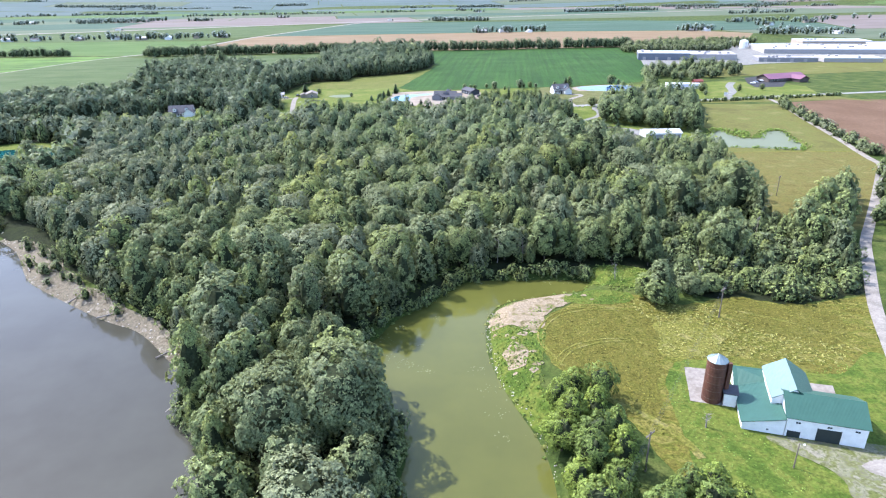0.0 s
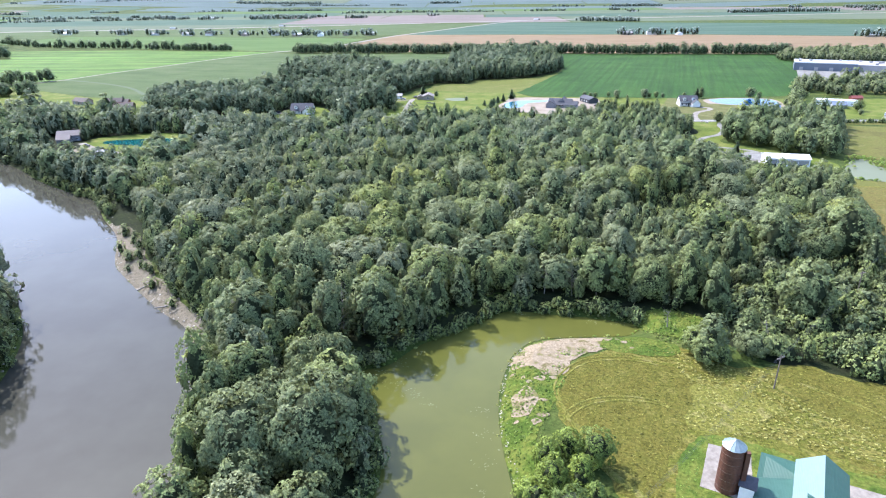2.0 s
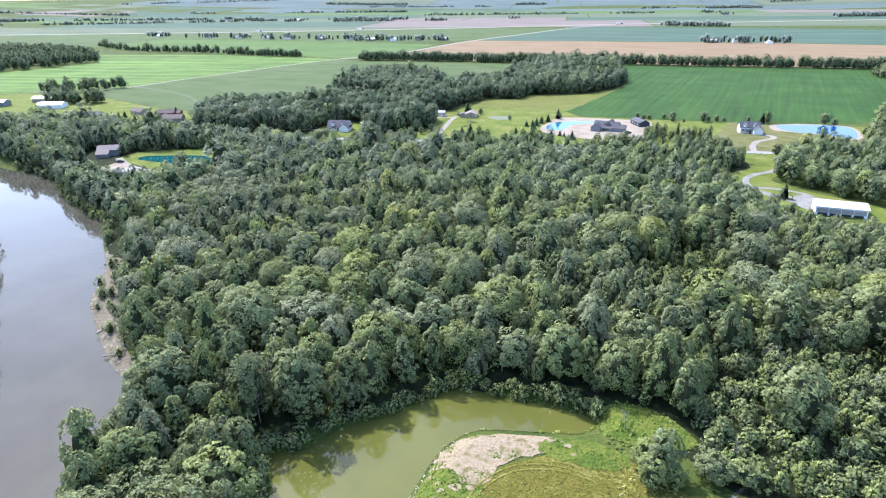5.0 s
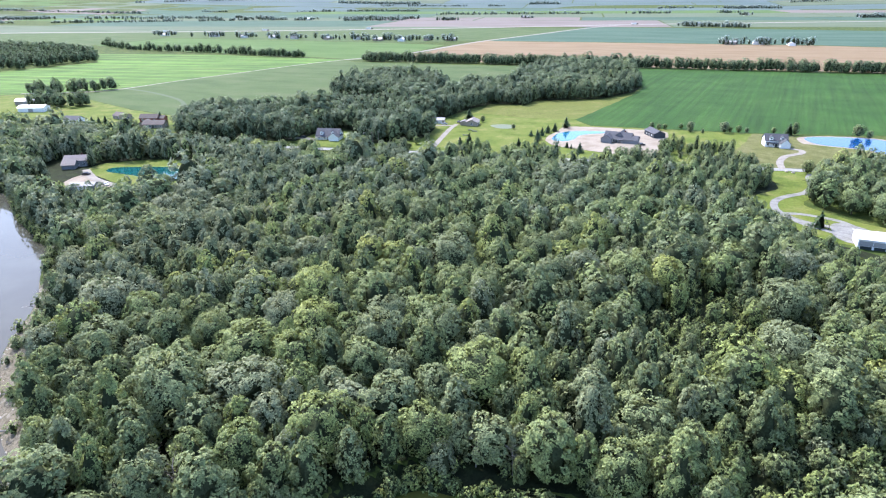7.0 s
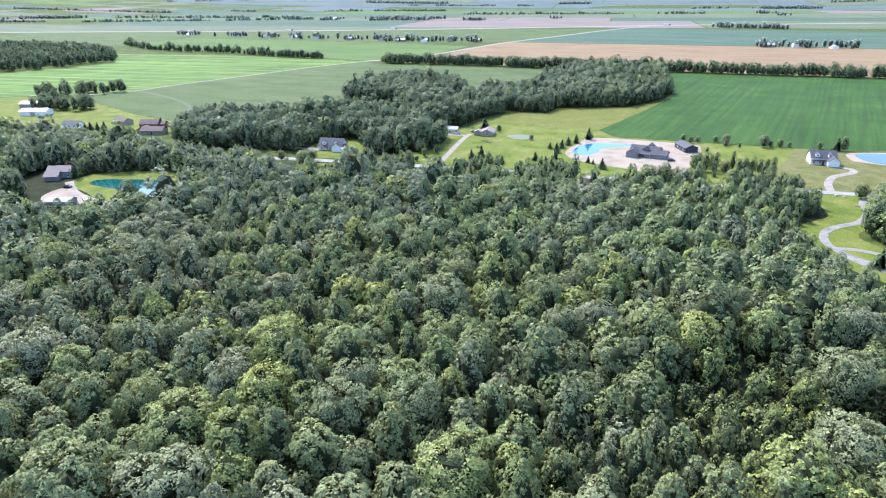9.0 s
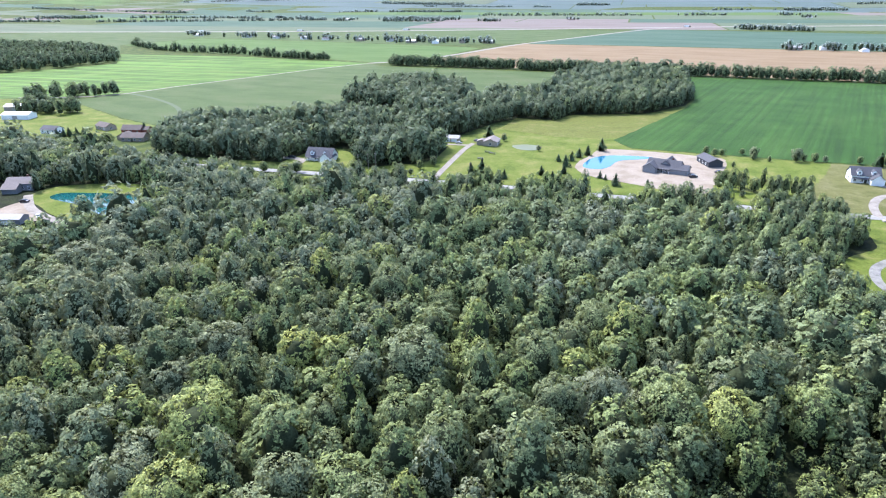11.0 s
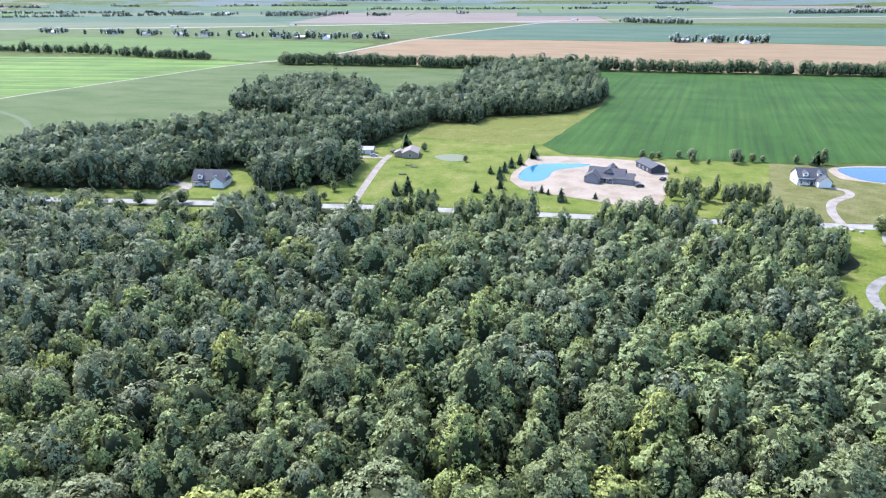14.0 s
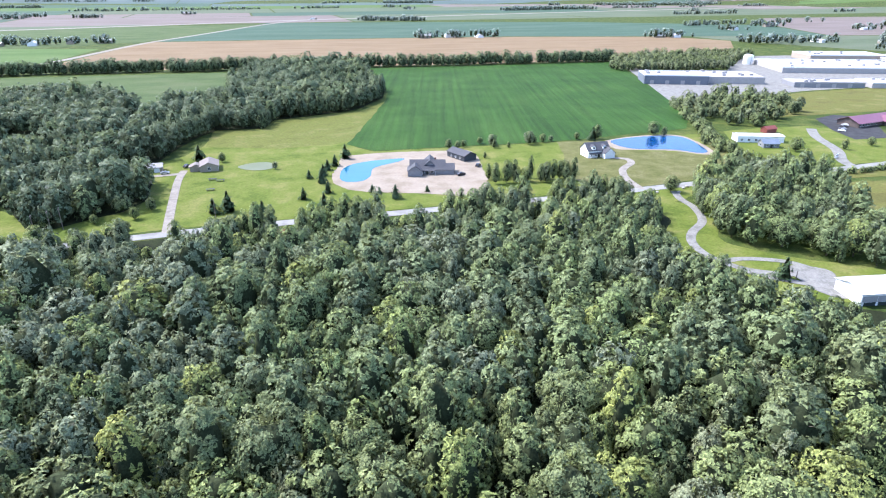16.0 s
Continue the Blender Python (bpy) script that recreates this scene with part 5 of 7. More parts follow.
def crown_of(kind, seed, count, size, lobes=44, rough=1.0, core=(9, 6), heart=0.62):
    """A crown of leaf clusters on many small lobes round a ragged heart, darkened as inner shade."""
    g = np.random.default_rng(seed)
    H, foot, R, widest, power = SHAPES[kind]
    ph = g.uniform(0, 6.28, 4)

    def swell(a, h):
        return 1 + 0.2 * np.sin(2 * a + ph[0] + 3 * h) + 0.17 * np.sin(3 * a + ph[1] - 5 * h) + 0.08 * np.sin(5 * a + ph[2] + 9 * h)

    h = np.sort(g.uniform(0.04, 1.0, lobes) ** 0.85)
    a = np.arange(lobes) * 2.4 + g.uniform(-0.5, 0.5, lobes)
    rr = girth(kind, h) * swell(a, h) * g.uniform(0.72, 1.0, lobes)
    c = np.c_[np.cos(a) * rr, np.sin(a) * rr, foot + h * (H - foot) * 0.96]
    small = R * g.uniform(0.15, 0.29, lobes) * (0.55 + 0.45 * girth(kind, h) / R)
    slope = (girth(kind, np.clip(h - 0.05, 0, 1)) - girth(kind, np.clip(h + 0.05, 0, 1))) / (0.1 * (H - foot))
    out = np.c_[np.cos(a), np.sin(a), slope + 0.1]
    out /= np.linalg.norm(out, axis=1)[:, None]
    v, f = leaves(g, c, small, out, count, size)
    faces, verts, k = [tuple(q) for q in f], [v], len(v)
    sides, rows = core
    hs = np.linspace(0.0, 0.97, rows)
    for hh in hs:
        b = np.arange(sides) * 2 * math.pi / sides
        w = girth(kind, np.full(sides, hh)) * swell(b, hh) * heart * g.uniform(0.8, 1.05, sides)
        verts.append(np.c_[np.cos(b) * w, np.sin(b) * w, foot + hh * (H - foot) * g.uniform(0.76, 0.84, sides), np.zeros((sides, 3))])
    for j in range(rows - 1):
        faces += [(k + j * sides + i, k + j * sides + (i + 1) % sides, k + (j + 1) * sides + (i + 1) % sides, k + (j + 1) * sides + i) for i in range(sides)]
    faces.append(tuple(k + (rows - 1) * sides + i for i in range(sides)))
    return np.concatenate(verts), faces, len(f)


def trunk_of(kind, seed, limbs=4):
    g = random.Random(seed)
    H = SHAPES[kind][0]
    r0 = {"broad": 0.34, "oak": 0.42}.get(kind, 0.2)
    if kind == "shrub":
        r0, limbs = 0.07, 2
    mid = (g.uniform(-0.25, 0.25), g.uniform(-0.25, 0.25), H * 0.38)
    topp = (mid[0] * 1.6, mid[1] * 1.6, H * 0.78)
    bits = [tube((0, 0, -0.6), mid, r0, r0 * 0.72, 6), tube(mid, topp, r0 * 0.72, r0 * 0.2, 5)] if limbs else [tube((0, 0, -0.6), mid, r0, r0 * 0.6, 4)]
    for k in range(limbs):
        a, z = g.uniform(0, 6.28), H * g.uniform(0.32, 0.6)
        t = max(0.0, (z - mid[2]) / (topp[2] - mid[2]))
        s = (mid[0] + (topp[0] - mid[0]) * t, mid[1] + (topp[1] - mid[1]) * t, z)
        reach = H * g.uniform(0.12, 0.22)
        bits.append(tube(s, (s[0] + math.cos(a) * reach, s[1] + math.sin(a) * reach, z + reach * 0.8), r0 * 0.4, r0 * 0.1, 5))
    return joined(*bits)


NAMES = {"round": "round-crowned", "tall": "tall oval", "cone": "narrow pointed", "broad": "broad spreading", "oak": "wide old domed", "shrub": "low bushy"}
MASTERS = {}


def master(kind, variant, fresh=None):
    """Meshes of one tree, shared by all its copies."""
    key = (kind, variant, fresh and fresh.name)
    if key not in MASTERS:
        count = {"round": 2400, "tall": 2100, "cone": 1800, "broad": 3200, "oak": 5200, "shrub": 280}[kind]
        cv, cf, outer = crown_of(kind, 40 + 7 * variant + len(kind), count, 0.53 if kind != "shrub" else 0.42, 90)
        crown = mesh_of("crown", cv[:, :3], cf, [fresh or M_LEAF_OWN, M_INNERSHADE])
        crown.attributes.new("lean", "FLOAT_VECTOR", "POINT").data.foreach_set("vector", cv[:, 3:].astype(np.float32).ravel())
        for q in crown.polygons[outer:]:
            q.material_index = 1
        MASTERS[key] = (mesh_of("trunk", *trunk_of(kind, variant), M_BARK), crown)
    return MASTERS[key]


def tree(kind, variant, x, y, scale, turn, label, group="", z=None, fresh=None, tall=None):
    trunk, crown = master(kind, variant, fresh)
    base = float(lie([(x, y)])[0]) if z is None else z
    ob = thing("shrub" if kind == "shrub" else "tree", pose(x, y, base, 0, 0, turn) @ Matrix.Diagonal((scale, scale, tall or scale * (0.92 + 0.16 * ((variant * 37) % 10) / 10), 1)), label, "shrub" if kind == "shrub" else "tree", group)
    for name, me in (("trunk", trunk), ("crown", crown)):
        p = new(name, me)
        p.parent = ob
    return ob


def scatter(outline, spacing, seed, holes=(), margin=0.0):
    """Uneven places at about a spacing within an outline and outside its holes."""
    g = np.random.default_rng(seed)
    q = np.asarray(outline, float)
    lo, hi = q.min(0), q.max(0)
    xs, ys = np.arange(lo[0], hi[0], spacing), np.arange(lo[1], hi[1], spacing * 0.87)
    p = np.stack(np.meshgrid(xs, ys), -1)
    p[1::2, :, 0] += spacing / 2
    p = p.reshape(-1, 2) + g.uniform(-0.56, 0.56, (p.shape[0] * p.shape[1], 2)) * spacing
    ok = inside(p, q)
    for hole in holes:
        ok &= ~inside(p, hole)
    p = p[ok]
    if margin:
        p = p[gap_to(p, q) > margin]
    return p


def plant(name, items, label, category, mat):
    """Many trees as one mesh; each item: its shape, place, turn, breadth, height and tint."""
    V, F, MI, T, k = [], [], [], [], 0
    for (cv, cf, tv, tf, slots), x, y, z0, a, s, sz, t in items:
        rot = np.array(((math.cos(a), -math.sin(a)), (math.sin(a), math.cos(a))))
        for vv, ff, mi in ((cv, cf, slots), (tv, tf, 2)):
            if vv is None:
                continue
            w = np.zeros((len(vv), 6))
            if vv.shape[1] == 6:
                w[:, 3:5], w[:, 5] = vv[:, 3:5] @ rot.T, vv[:, 5]
            w[:, :2] = vv[:, :2] @ rot.T * s + (x, y)
            w[:, 2] = vv[:, 2] * sz + z0
            V.append(w)
            F.append((ff, k))
            MI.append(mi)
            T.append(t)
            k += len(vv)
    verts = np.concatenate(V).astype(np.float32)
    loops, starts, totals, mis, tints, at = [], [], [], [], [], 0
    for (ff, off), mi, t in zip(F, MI, T):
        flat, sizes = ff
        loops.append(flat + off)
        totals.append(sizes)
        mis.append(mi if isinstance(mi, np.ndarray) else np.full(len(sizes), mi, np.int32))
        tints.append(np.full(len(sizes), t, np.float32))
    loops, totals = np.concatenate(loops).astype(np.int32), np.concatenate(totals).astype(np.int32)
    starts = np.r_[0, np.cumsum(totals)[:-1]].astype(np.int32)
    me = bpy.data.meshes.new(name)
    me.vertices.add(len(verts))
    me.vertices.foreach_set("co", np.ascontiguousarray(verts[:, :3]).ravel())
    me.loops.add(len(loops))
    me.loops.foreach_set("vertex_index", loops)
    me.polygons.add(len(totals))
    me.polygons.foreach_set("loop_start", starts)
    me.polygons.foreach_set("loop_total", totals)
    for m in (mat, M_INNERSHADE, M_BARK):
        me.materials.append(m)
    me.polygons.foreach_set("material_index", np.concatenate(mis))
    me.attributes.new("tint", "FLOAT", "FACE").data.foreach_set("value", np.concatenate(tints))
    me.attributes.new("lean", "FLOAT_VECTOR", "POINT").data.foreach_set("vector", np.ascontiguousarray(verts[:, 3:]).ravel())
    me.update(calc_edges=True)
    me.validate()
    return tagged(new(name, me), label, category, kind="stuff")


def woods(name, spots, label, category, mat, templates, scales, seed, tint=(0.0, 1.0)):
    """Trees of like size at the spots; each keeps its own tint."""
    g = np.random.default_rng(seed)
    items = []
    for (x, y), z0 in zip(spots, lie(spots)):
        shape = templates[g.integers(len(templates))]
        a, s = g.uniform(0, 6.28), scales[0] + (scales[1] - scales[0]) * g.beta(1.3, 1.7)
        sz = s * g.uniform(0.85, 1.2)
        t = float(np.clip((0.72 * g.random() + 0.28 * (0.5 + 1.4 * noise.noise((x * 0.022, y * 0.022, 5.0)))) * (tint[1] - tint[0]) + tint[0], 0, 1))
        items.append((shape, x, y, z0, a, s, sz, t))
    return plant(name, items, label, category, mat)


def stand(outline, seed, holes=(), named=(), least=1.9, most=6.6):
    """Trees of unlike breadth, the named ones first, that crowd one another: x, y, breadth, kind, tint."""
    g = np.random.default_rng(seed)
    q = np.asarray(outline, float)
    lo, hi = q.min(0), q.max(0)
    n = int((hi[0] - lo[0]) * (hi[1] - lo[1]) / 6.0)
    p = g.uniform(lo, hi, (n, 2))
    ok = inside(p, q)
    for hole in holes:
        ok &= ~inside(p, hole)
    p = p[ok]
    old = np.array([noise.noise((x * 0.017, y * 0.017, 2.0)) for x, y in p])
    r = least + (most - least) * g.beta(1.25, 2.9, len(p)) * np.clip(1 + 0.9 * old, 0.6, 1.5)
    for line in (q, *(np.asarray(h, float) for h in holes)):
        r = np.minimum(r, least * 0.7 + gap_to(p, line) / 0.75)
    made, cells = [], collections.defaultdict(list)

    def free(x, y, b):
        cx, cy = int(x // 9), int(y // 9)
        return all((x - u) ** 2 + (y - v) ** 2 > (0.78 * (b + w)) ** 2 for i in range(cx - 2, cx + 3) for j in range(cy - 2, cy + 3) for u, v, w in cells[i, j])

    for x, y, b, kind, t in named:
        made.append((x, y, b, kind, t))
        cells[int(x // 9), int(y // 9)].append((x, y, b))
    for i in np.argsort(-r):
        (x, y), b = p[i], float(r[i])
        if free(x, y, b):
            kind = g.choice(("broad", "round", "tall", "cone"), p=(0.55, 0.35, 0.1, 0.0) if b > 4.6 else (0.08, 0.26, 0.31, 0.35))
            t = 0.04 + 0.68 * g.beta(1.7, 2.3) + 0.3 * noise.noise((x * 0.03, y * 0.03, 5.0))
            t = g.uniform(0.82, 1.0) if g.random() < 0.07 else t
            t = 0.12 * g.random() if x < -45 and g.random() < 0.5 else t
            made.append((x, y, b, str(kind), float(np.clip(t, 0, 1))))
            cells[int(x // 9), int(y // 9)].append((x, y, b))
    return made


def dry(points, reach=0.8):
    """Those of the places that stand on land."""
    p = np.asarray(points)
    for line in (RIVER, POND):
        p = p[~inside(p, line) | (gap_to(p, line) < reach)]
    return p


def height_of(kind, b, g):
    """A tree's height by its kind and breadth."""
    low, rise = {"broad": (7.2, 1.05), "round": (6.2, 1.5), "tall": (6.2, 2.3), "cone": (5.4, 2.8)}[kind]
    return (low * min(1.0, b / 2.5) + rise * b) * g.uniform(0.84, 1.16)


def forest(name, trees, label, category, mat, shapes, seed):
    g = np.random.default_rng(seed)
    base = lie([t[:2] for t in trees])
    items = []
    for (x, y, b, kind, t), z0 in zip(trees, base):
        choice = shapes["oak" if kind == "broad" and b > 5.2 else kind]
        key = "oak" if kind == "broad" and b > 5.2 else kind
        items.append((choice[g.integers(len(choice))], x, y, z0, g.uniform(0, 6.28), b / SHAPES[key][2], height_of(kind, b, g) / SHAPES[key][0], t))
    return plant(name, items, label, category, mat)


def packed(faces):
    return np.array([i for f in faces for i in f], np.int32), np.array([len(f) for f in faces], np.int32)


def template(kind, seed, count, size, lobes=40, core=(8, 5), limbs=1, heart=0.62):
    cv, cf, outer = crown_of(kind, seed, count, size, lobes, 1.0, core, heart)
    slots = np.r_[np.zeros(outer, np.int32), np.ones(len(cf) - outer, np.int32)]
    if limbs < 0:
        return cv, packed(cf), None, None, slots
    tv, tf = trunk_of(kind, seed, limbs)
    return cv, packed(cf), np.array([tuple(v) for v in tv]), packed(tf), slots


# the great wood
WOOD_A = [(-29, 62), (-35, 92), (-45, 112), (-49, 129), (-63.5, 150), (-82, 163), (-104, 186), (-121, 210), (-136, 226), (-155, 237), (-174, 252), (-200, 262), (-226, 277), (-272, 306), (-330, 325), (-330, 392), (-240, 396), (-190, 398), (-140, 402), (-108, 404), (-75, 407), (-36, 413), (18, 418), (70, 423), (112, 428), (118, 424), (112, 408), (106, 398), (103, 384), (104, 364)]
WOOD_B = [(113, 352), (124, 334), (130, 310), (150, 304), (159, 298), (156, 290), (149, 275), (143, 240), (133, 212), (130, 196), (146, 178), (131, 152), (122, 147), (104, 143.5), (90, 149), (80, 152), (78, 163), (70, 171), (56, 172), (40, 174), (16, 171), (5, 158), (-5, 149), (-13, 138.5), (-18, 131), (-12, 124), (-8, 115), (-3.5, 105), (-2, 95), (-4, 84), (-3, 62)]
WOOD = WOOD_A + WOOD_B
POND_LAWN = [(-250, 333), (-253, 355), (-221, 373), (-195, 369), (-176, 345), (-176, 322), (-192, 313), (-212, 303), (-226, 300), (-244, 310), (-280, 328), (-285, 352), (-262, 362)]
LOT = [(-200, 394), (-194, 428), (-138, 432), (-110, 426), (-107, 392), (-112, 376), (-135, 373), (-150, 384), (-168, 392)]
GLADE = [(79, 150), (104, 142), (131, 149), (149, 178), (134, 202), (112, 206), (94, 204), (82, 190), (77, 168)]
VIEW = [(-250, 333), (-160, 340), (-158, 306), (-176, 295), (-198, 285), (-215, 283), (-242, 292)]
REGROWTH = [(57, 249), (77, 272), (101, 276), (110, 258), (106, 231), (88, 216), (70, 214), (60, 226)]
# trees that stand out by size or colour: x, y, breadth, kind, tint
OLD_TREES = [(-5, 206, 7.0, "broad", 0.15), (-36, 191, 8.3, "broad", 0.05), (-26, 176, 8.4, "broad", 0.05), (-88, 197, 7.6, "broad", 0.0), (-75, 182, 7.4, "broad", 0.18), (-40, 167, 8.4, "broad", 0.08), (-67, 166, 5.1, "round", 0.1), (-64, 249, 7.0, "broad", 0.2), (-2, 169, 7.2, "broad", 0.45), (-51, 202, 5.5, "round", 0.6), (-60, 190, 5.2, "round", 0.82), (-34, 224, 7.7, "broad", 0.86), (-52, 222, 5.8, "round", 0.85), (-47, 270, 4.8, "cone", 0.3), (-14, 195, 4.4, "cone", 0.5), (-8, 184, 4.0, "round", 0.95), (8, 182, 6.4, "round", 0.6), (10, 202, 4.6, "tall", 0.65), (32, 237, 5.9, "tall", 0.2), (41, 222, 4.6, "cone", 0.1)]
MIDDLE_TREES = [(33, 211, 5.0, "round", 0.35), (21, 214, 4.0, "tall", 0.12), (85, 219, 6.5, "round", 0.75), (97, 233, 7.4, "broad", 0.12), (104, 223, 7.9, "broad", 0.2), (100, 260, 6.7, "broad", 0.15), (105, 286, 6.9, "broad", 0.02), (118, 285, 7.6, "broad", 0.6), (65, 295, 6.2, "round", 0.4), (38, 195, 4.1, "cone", 0.65), (63, 192, 6.9, "broad", 0.5), (76, 203, 5.4, "round", 0.5), (51, 197, 4.7, "round", 0.35), (-124, 229, 5.0, "round", 0.85), (-156, 248, 6.8, "broad", 0.05), (-74, 224, 4.7, "cone", 0.8), (-60, 292, 6.3, "round", 0.2), (-70, 288, 4.3, "cone", 0.2), (-119, 274, 6.1, "round", 0.12), (-59, 268, 5.0, "round", 0.6)]
NORTH_TREES = [(-39, 262, 3.7, "cone", 0.3), (-26, 269, 4.7, "cone", 0.3), (-42, 275, 3.7, "tall", 0.35), (-23, 259, 5.2, "round", 0.88), (-4, 263, 8.4, "broad", 0.15), (-37, 242, 3.8, "cone", 0.25), (-69, 234, 4.9, "round", 0.9), (9, 271, 5.8, "broad", 0.7), (42, 284, 4.9, "round", 0.5), (54, 312, 6.7, "broad", 0.6), (64, 324, 4.1, "round", 0.9), (76, 298, 6.0, "broad", 0.12), (58, 279, 4.7, "round", 0.45), (24, 275, 6.1, "broad", 0.25), (29, 289, 5.0, "round", 0.2), (11, 303, 4.2, "cone", 0.25), (20, 294, 3.9, "cone", 0.4), (50, 362, 4.8, "round", 0.3), (-26, 295, 6.8, "broad", 0.2), (-38, 357, 6.5, "round", 0.35)]
RIVER_TREES = [(-72, 321, 5.2, "broad", 0.25), (-9, 303, 3.7, "round", 0.65), (-58, 325, 3.9, "tall", 0.1), (-47, 312, 4.2, "tall", 0.25), (27, 322, 3.0, "round", 1.0), (107, 308, 5.2, "broad", 0.3), (43, 300, 5.2, "broad", 0.6), (-17, 322, 4.0, "round", 0.5), (-42, 134, 7.3, "round", 0.3), (-11, 97, 8.4, "broad", 0.3), (-23, 93, 7.7, "broad", 0.5), (-12, 113, 6.6, "round", 0.25), (-150, 238, 5.5, "round", 0.4), (99, 171, 6.2, "round", 0.45), (-32, 112, 5.2, "round", 0.92), (24, 198, 8.2, "broad", 0.25), (45, 177, 5.5, "round", 0.35), (-12, 144, 6.0, "tall", 0.4)]
grown = stand(WOOD, 21, (POND_LAWN, VIEW, LOT, GLADE, REGROWTH), OLD_TREES + MIDDLE_TREES + NORTH_TREES + RIVER_TREES)
grown += [(x, y, b, "round", t) for x, y, b, kind, t in stand(REGROWTH, 20, (), (), 1.3, 3.0)[::5]]
NORTH_EDGE = [(-200, 398), (-140, 402), (-108, 404), (-75, 407), (-36, 413), (18, 418), (70, 423), (112, 428)]
DRIVE_EDGE = [(106, 398), (103, 384), (104, 364), (113, 352), (122, 332), (130, 310), (150, 304), (159, 298)]
to_edge = np.minimum(gap_to([t[:2] for t in grown], NORTH_EDGE, False), gap_to([t[:2] for t in grown], DRIVE_EDGE, False))
grown = [(x, y, min(b, 1.6 + 0.15 * d), kind if d > 7 else "round", t) for (x, y, b, kind, t), d in zip(grown, to_edge)]
by_pond = sorted((t for t in grown if t[1] < 205 and -75 < t[0] < 100), key=lambda t: t[1])
own = by_pond[:290]
singled = set(map(id, own))
rest = [t for t in grown if id(t) not in singled]
g = np.random.default_rng(77)
for x, y, b, kind, t in own:
    key = "oak" if kind == "broad" and b > 5.2 else kind
    tree(key, int(g.integers(4)), x, y, b / SHAPES[key][2], g.uniform(0, 360), f"{NAMES[key]} leafy green woodland tree near the pond", "woodland trees by the water", tall=height_of(kind, b, g) / SHAPES[key][0])


def shapes_of(seed, share, size):
    """Crowns of every kind, their leaf sprays by the share."""
    count = {"round": 1050, "tall": 950, "cone": 800, "broad": 1500, "oak": 2800}
    return {k: [template(k, seed + 10 * i + n, int(count[k] * share), size, 96 if k == "oak" else 70, (8, 5)) for n in range(5 if k != "oak" else 4)] for i, k in enumerate(count)}


NEAR = shapes_of(200, 1.4, 0.56)
outer = [t for t in rest if t[0] < -145 or t[1] - t[0] * 0.2 > 418]
inner = [t for t in rest if not (t[0] < -145 or t[1] - t[0] * 0.2 > 418)]
forest("woodland", [t for t in inner if t[1] <= 300], "dense summer woodland of mixed broadleaved trees", "woodland", M_LEAF, NEAR, 31)
FURTHER = shapes_of(260, 0.75, 0.76)
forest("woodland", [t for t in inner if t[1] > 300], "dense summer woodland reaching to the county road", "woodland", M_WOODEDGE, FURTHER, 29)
BIG = [x for k in ("round", "tall", "cone", "broad") for x in FURTHER[k][:3]]
FARBIG = [x for k in ("round", "tall", "broad") for x in FURTHER[k][:3]]
SHRUBS = [template("shrub", 300 + i, 130, 0.56, 26, (6, 3), -1, 0.6) for i in range(5)]
BUSHES = [template("shrub", 320 + i, 270, 0.42, 34, (6, 3), -1, 0.55) for i in range(6)]
SMALL = [template(k, 340 + i, 190, 1.0, 40, (6, 4), -1, 0.6) for i, k in enumerate(("round", "tall", "cone", "broad", "round", "tall", "cone"))]
woods("understorey", scatter(WOOD, 8.4, 22, (POND_LAWN, VIEW, LOT, GLADE)), "young green trees filling the gaps of the woodland", "young trees", M_LEAF, SMALL, (0.28, 0.66), 32, (0.1, 1.0))
brush = scatter([(79, 150), (91, 148.5), (104, 143), (121, 145), (131, 151), (147, 177), (140, 196), (128, 205), (100, 210), (82, 196), (76, 168)], 3.6, 23)
woods("brush", brush, "overgrown brush of green and yellowish shrubs", "brush", M_LEAF, BUSHES, (0.5, 1.7), 33, (0.0, 0.8))
woods("thicket", scatter([(80, 152), (104, 146), (128, 153), (145, 177), (130, 203), (100, 208), (82, 194), (77, 168)], 9.5, 28), "scattered small trees in the brush", "trees", M_LEAF, BIG, (0.32, 0.62), 38, (0.2, 1.0))

for k, strip in enumerate(([(-122, 403), (-84, 407), (-84, 424), (-119, 420)], [(-60, 410), (-34, 414), (-34, 428), (-58, 425)], [(-26, 414), (6, 418), (6, 433), (-26, 430)], [(30, 420), (70, 423), (68, 439), (30, 436)], [(78, 424), (112, 428), (110, 444), (78, 441)])):
    forest("roadside_trees", stand(strip, 60 + k, (), (), 1.5, 3.4), "uneven young trees between wood and road", "trees", M_WOODEDGE, FURTHER, 70 + k)
roadside = smooth(NORTH_EDGE, False, 12)
woods("roadside_brush", np.concatenate([roadside + np.random.default_rng(k).normal(scale=1.6, size=roadside.shape) + (0, k * 2.4) for k in range(4)]), "low green brush between wood and road", "brush", M_LEAF, BUSHES, (0.5, 1.15), 26, (0.2, 1.0))
shore_line = np.array([p for p in POND if (p[0] < 3 and p[1] > 80) or (p[1] > 146 and p[0] < 24) or p[1] > 165])
g = np.random.default_rng(34)
edge = np.concatenate([shore_line + g.normal(scale=0.9, size=shore_line.shape) + np.where(shore_line[:, 1:] > 140, (-0.2, 1.8), (-2.0, 0.2)) for _ in range(2)])
woods("shore_shrubs", dry(edge), "green shrubs leaning over the pond's edge", "shrubs", M_LEAF, BUSHES, (0.5, 1.25), 39, (0.1, 1.0))
river_line = np.array([p for p in RIVER if -48 < p[0] < -20 and 60 < p[1] < 112] + [p for p in RIVER if -300 < p[0] < -150 and p[1] > 215])
bare = np.array([p for p in RIVER if -132 < p[0] < -48 and 112 < p[1] < 205])
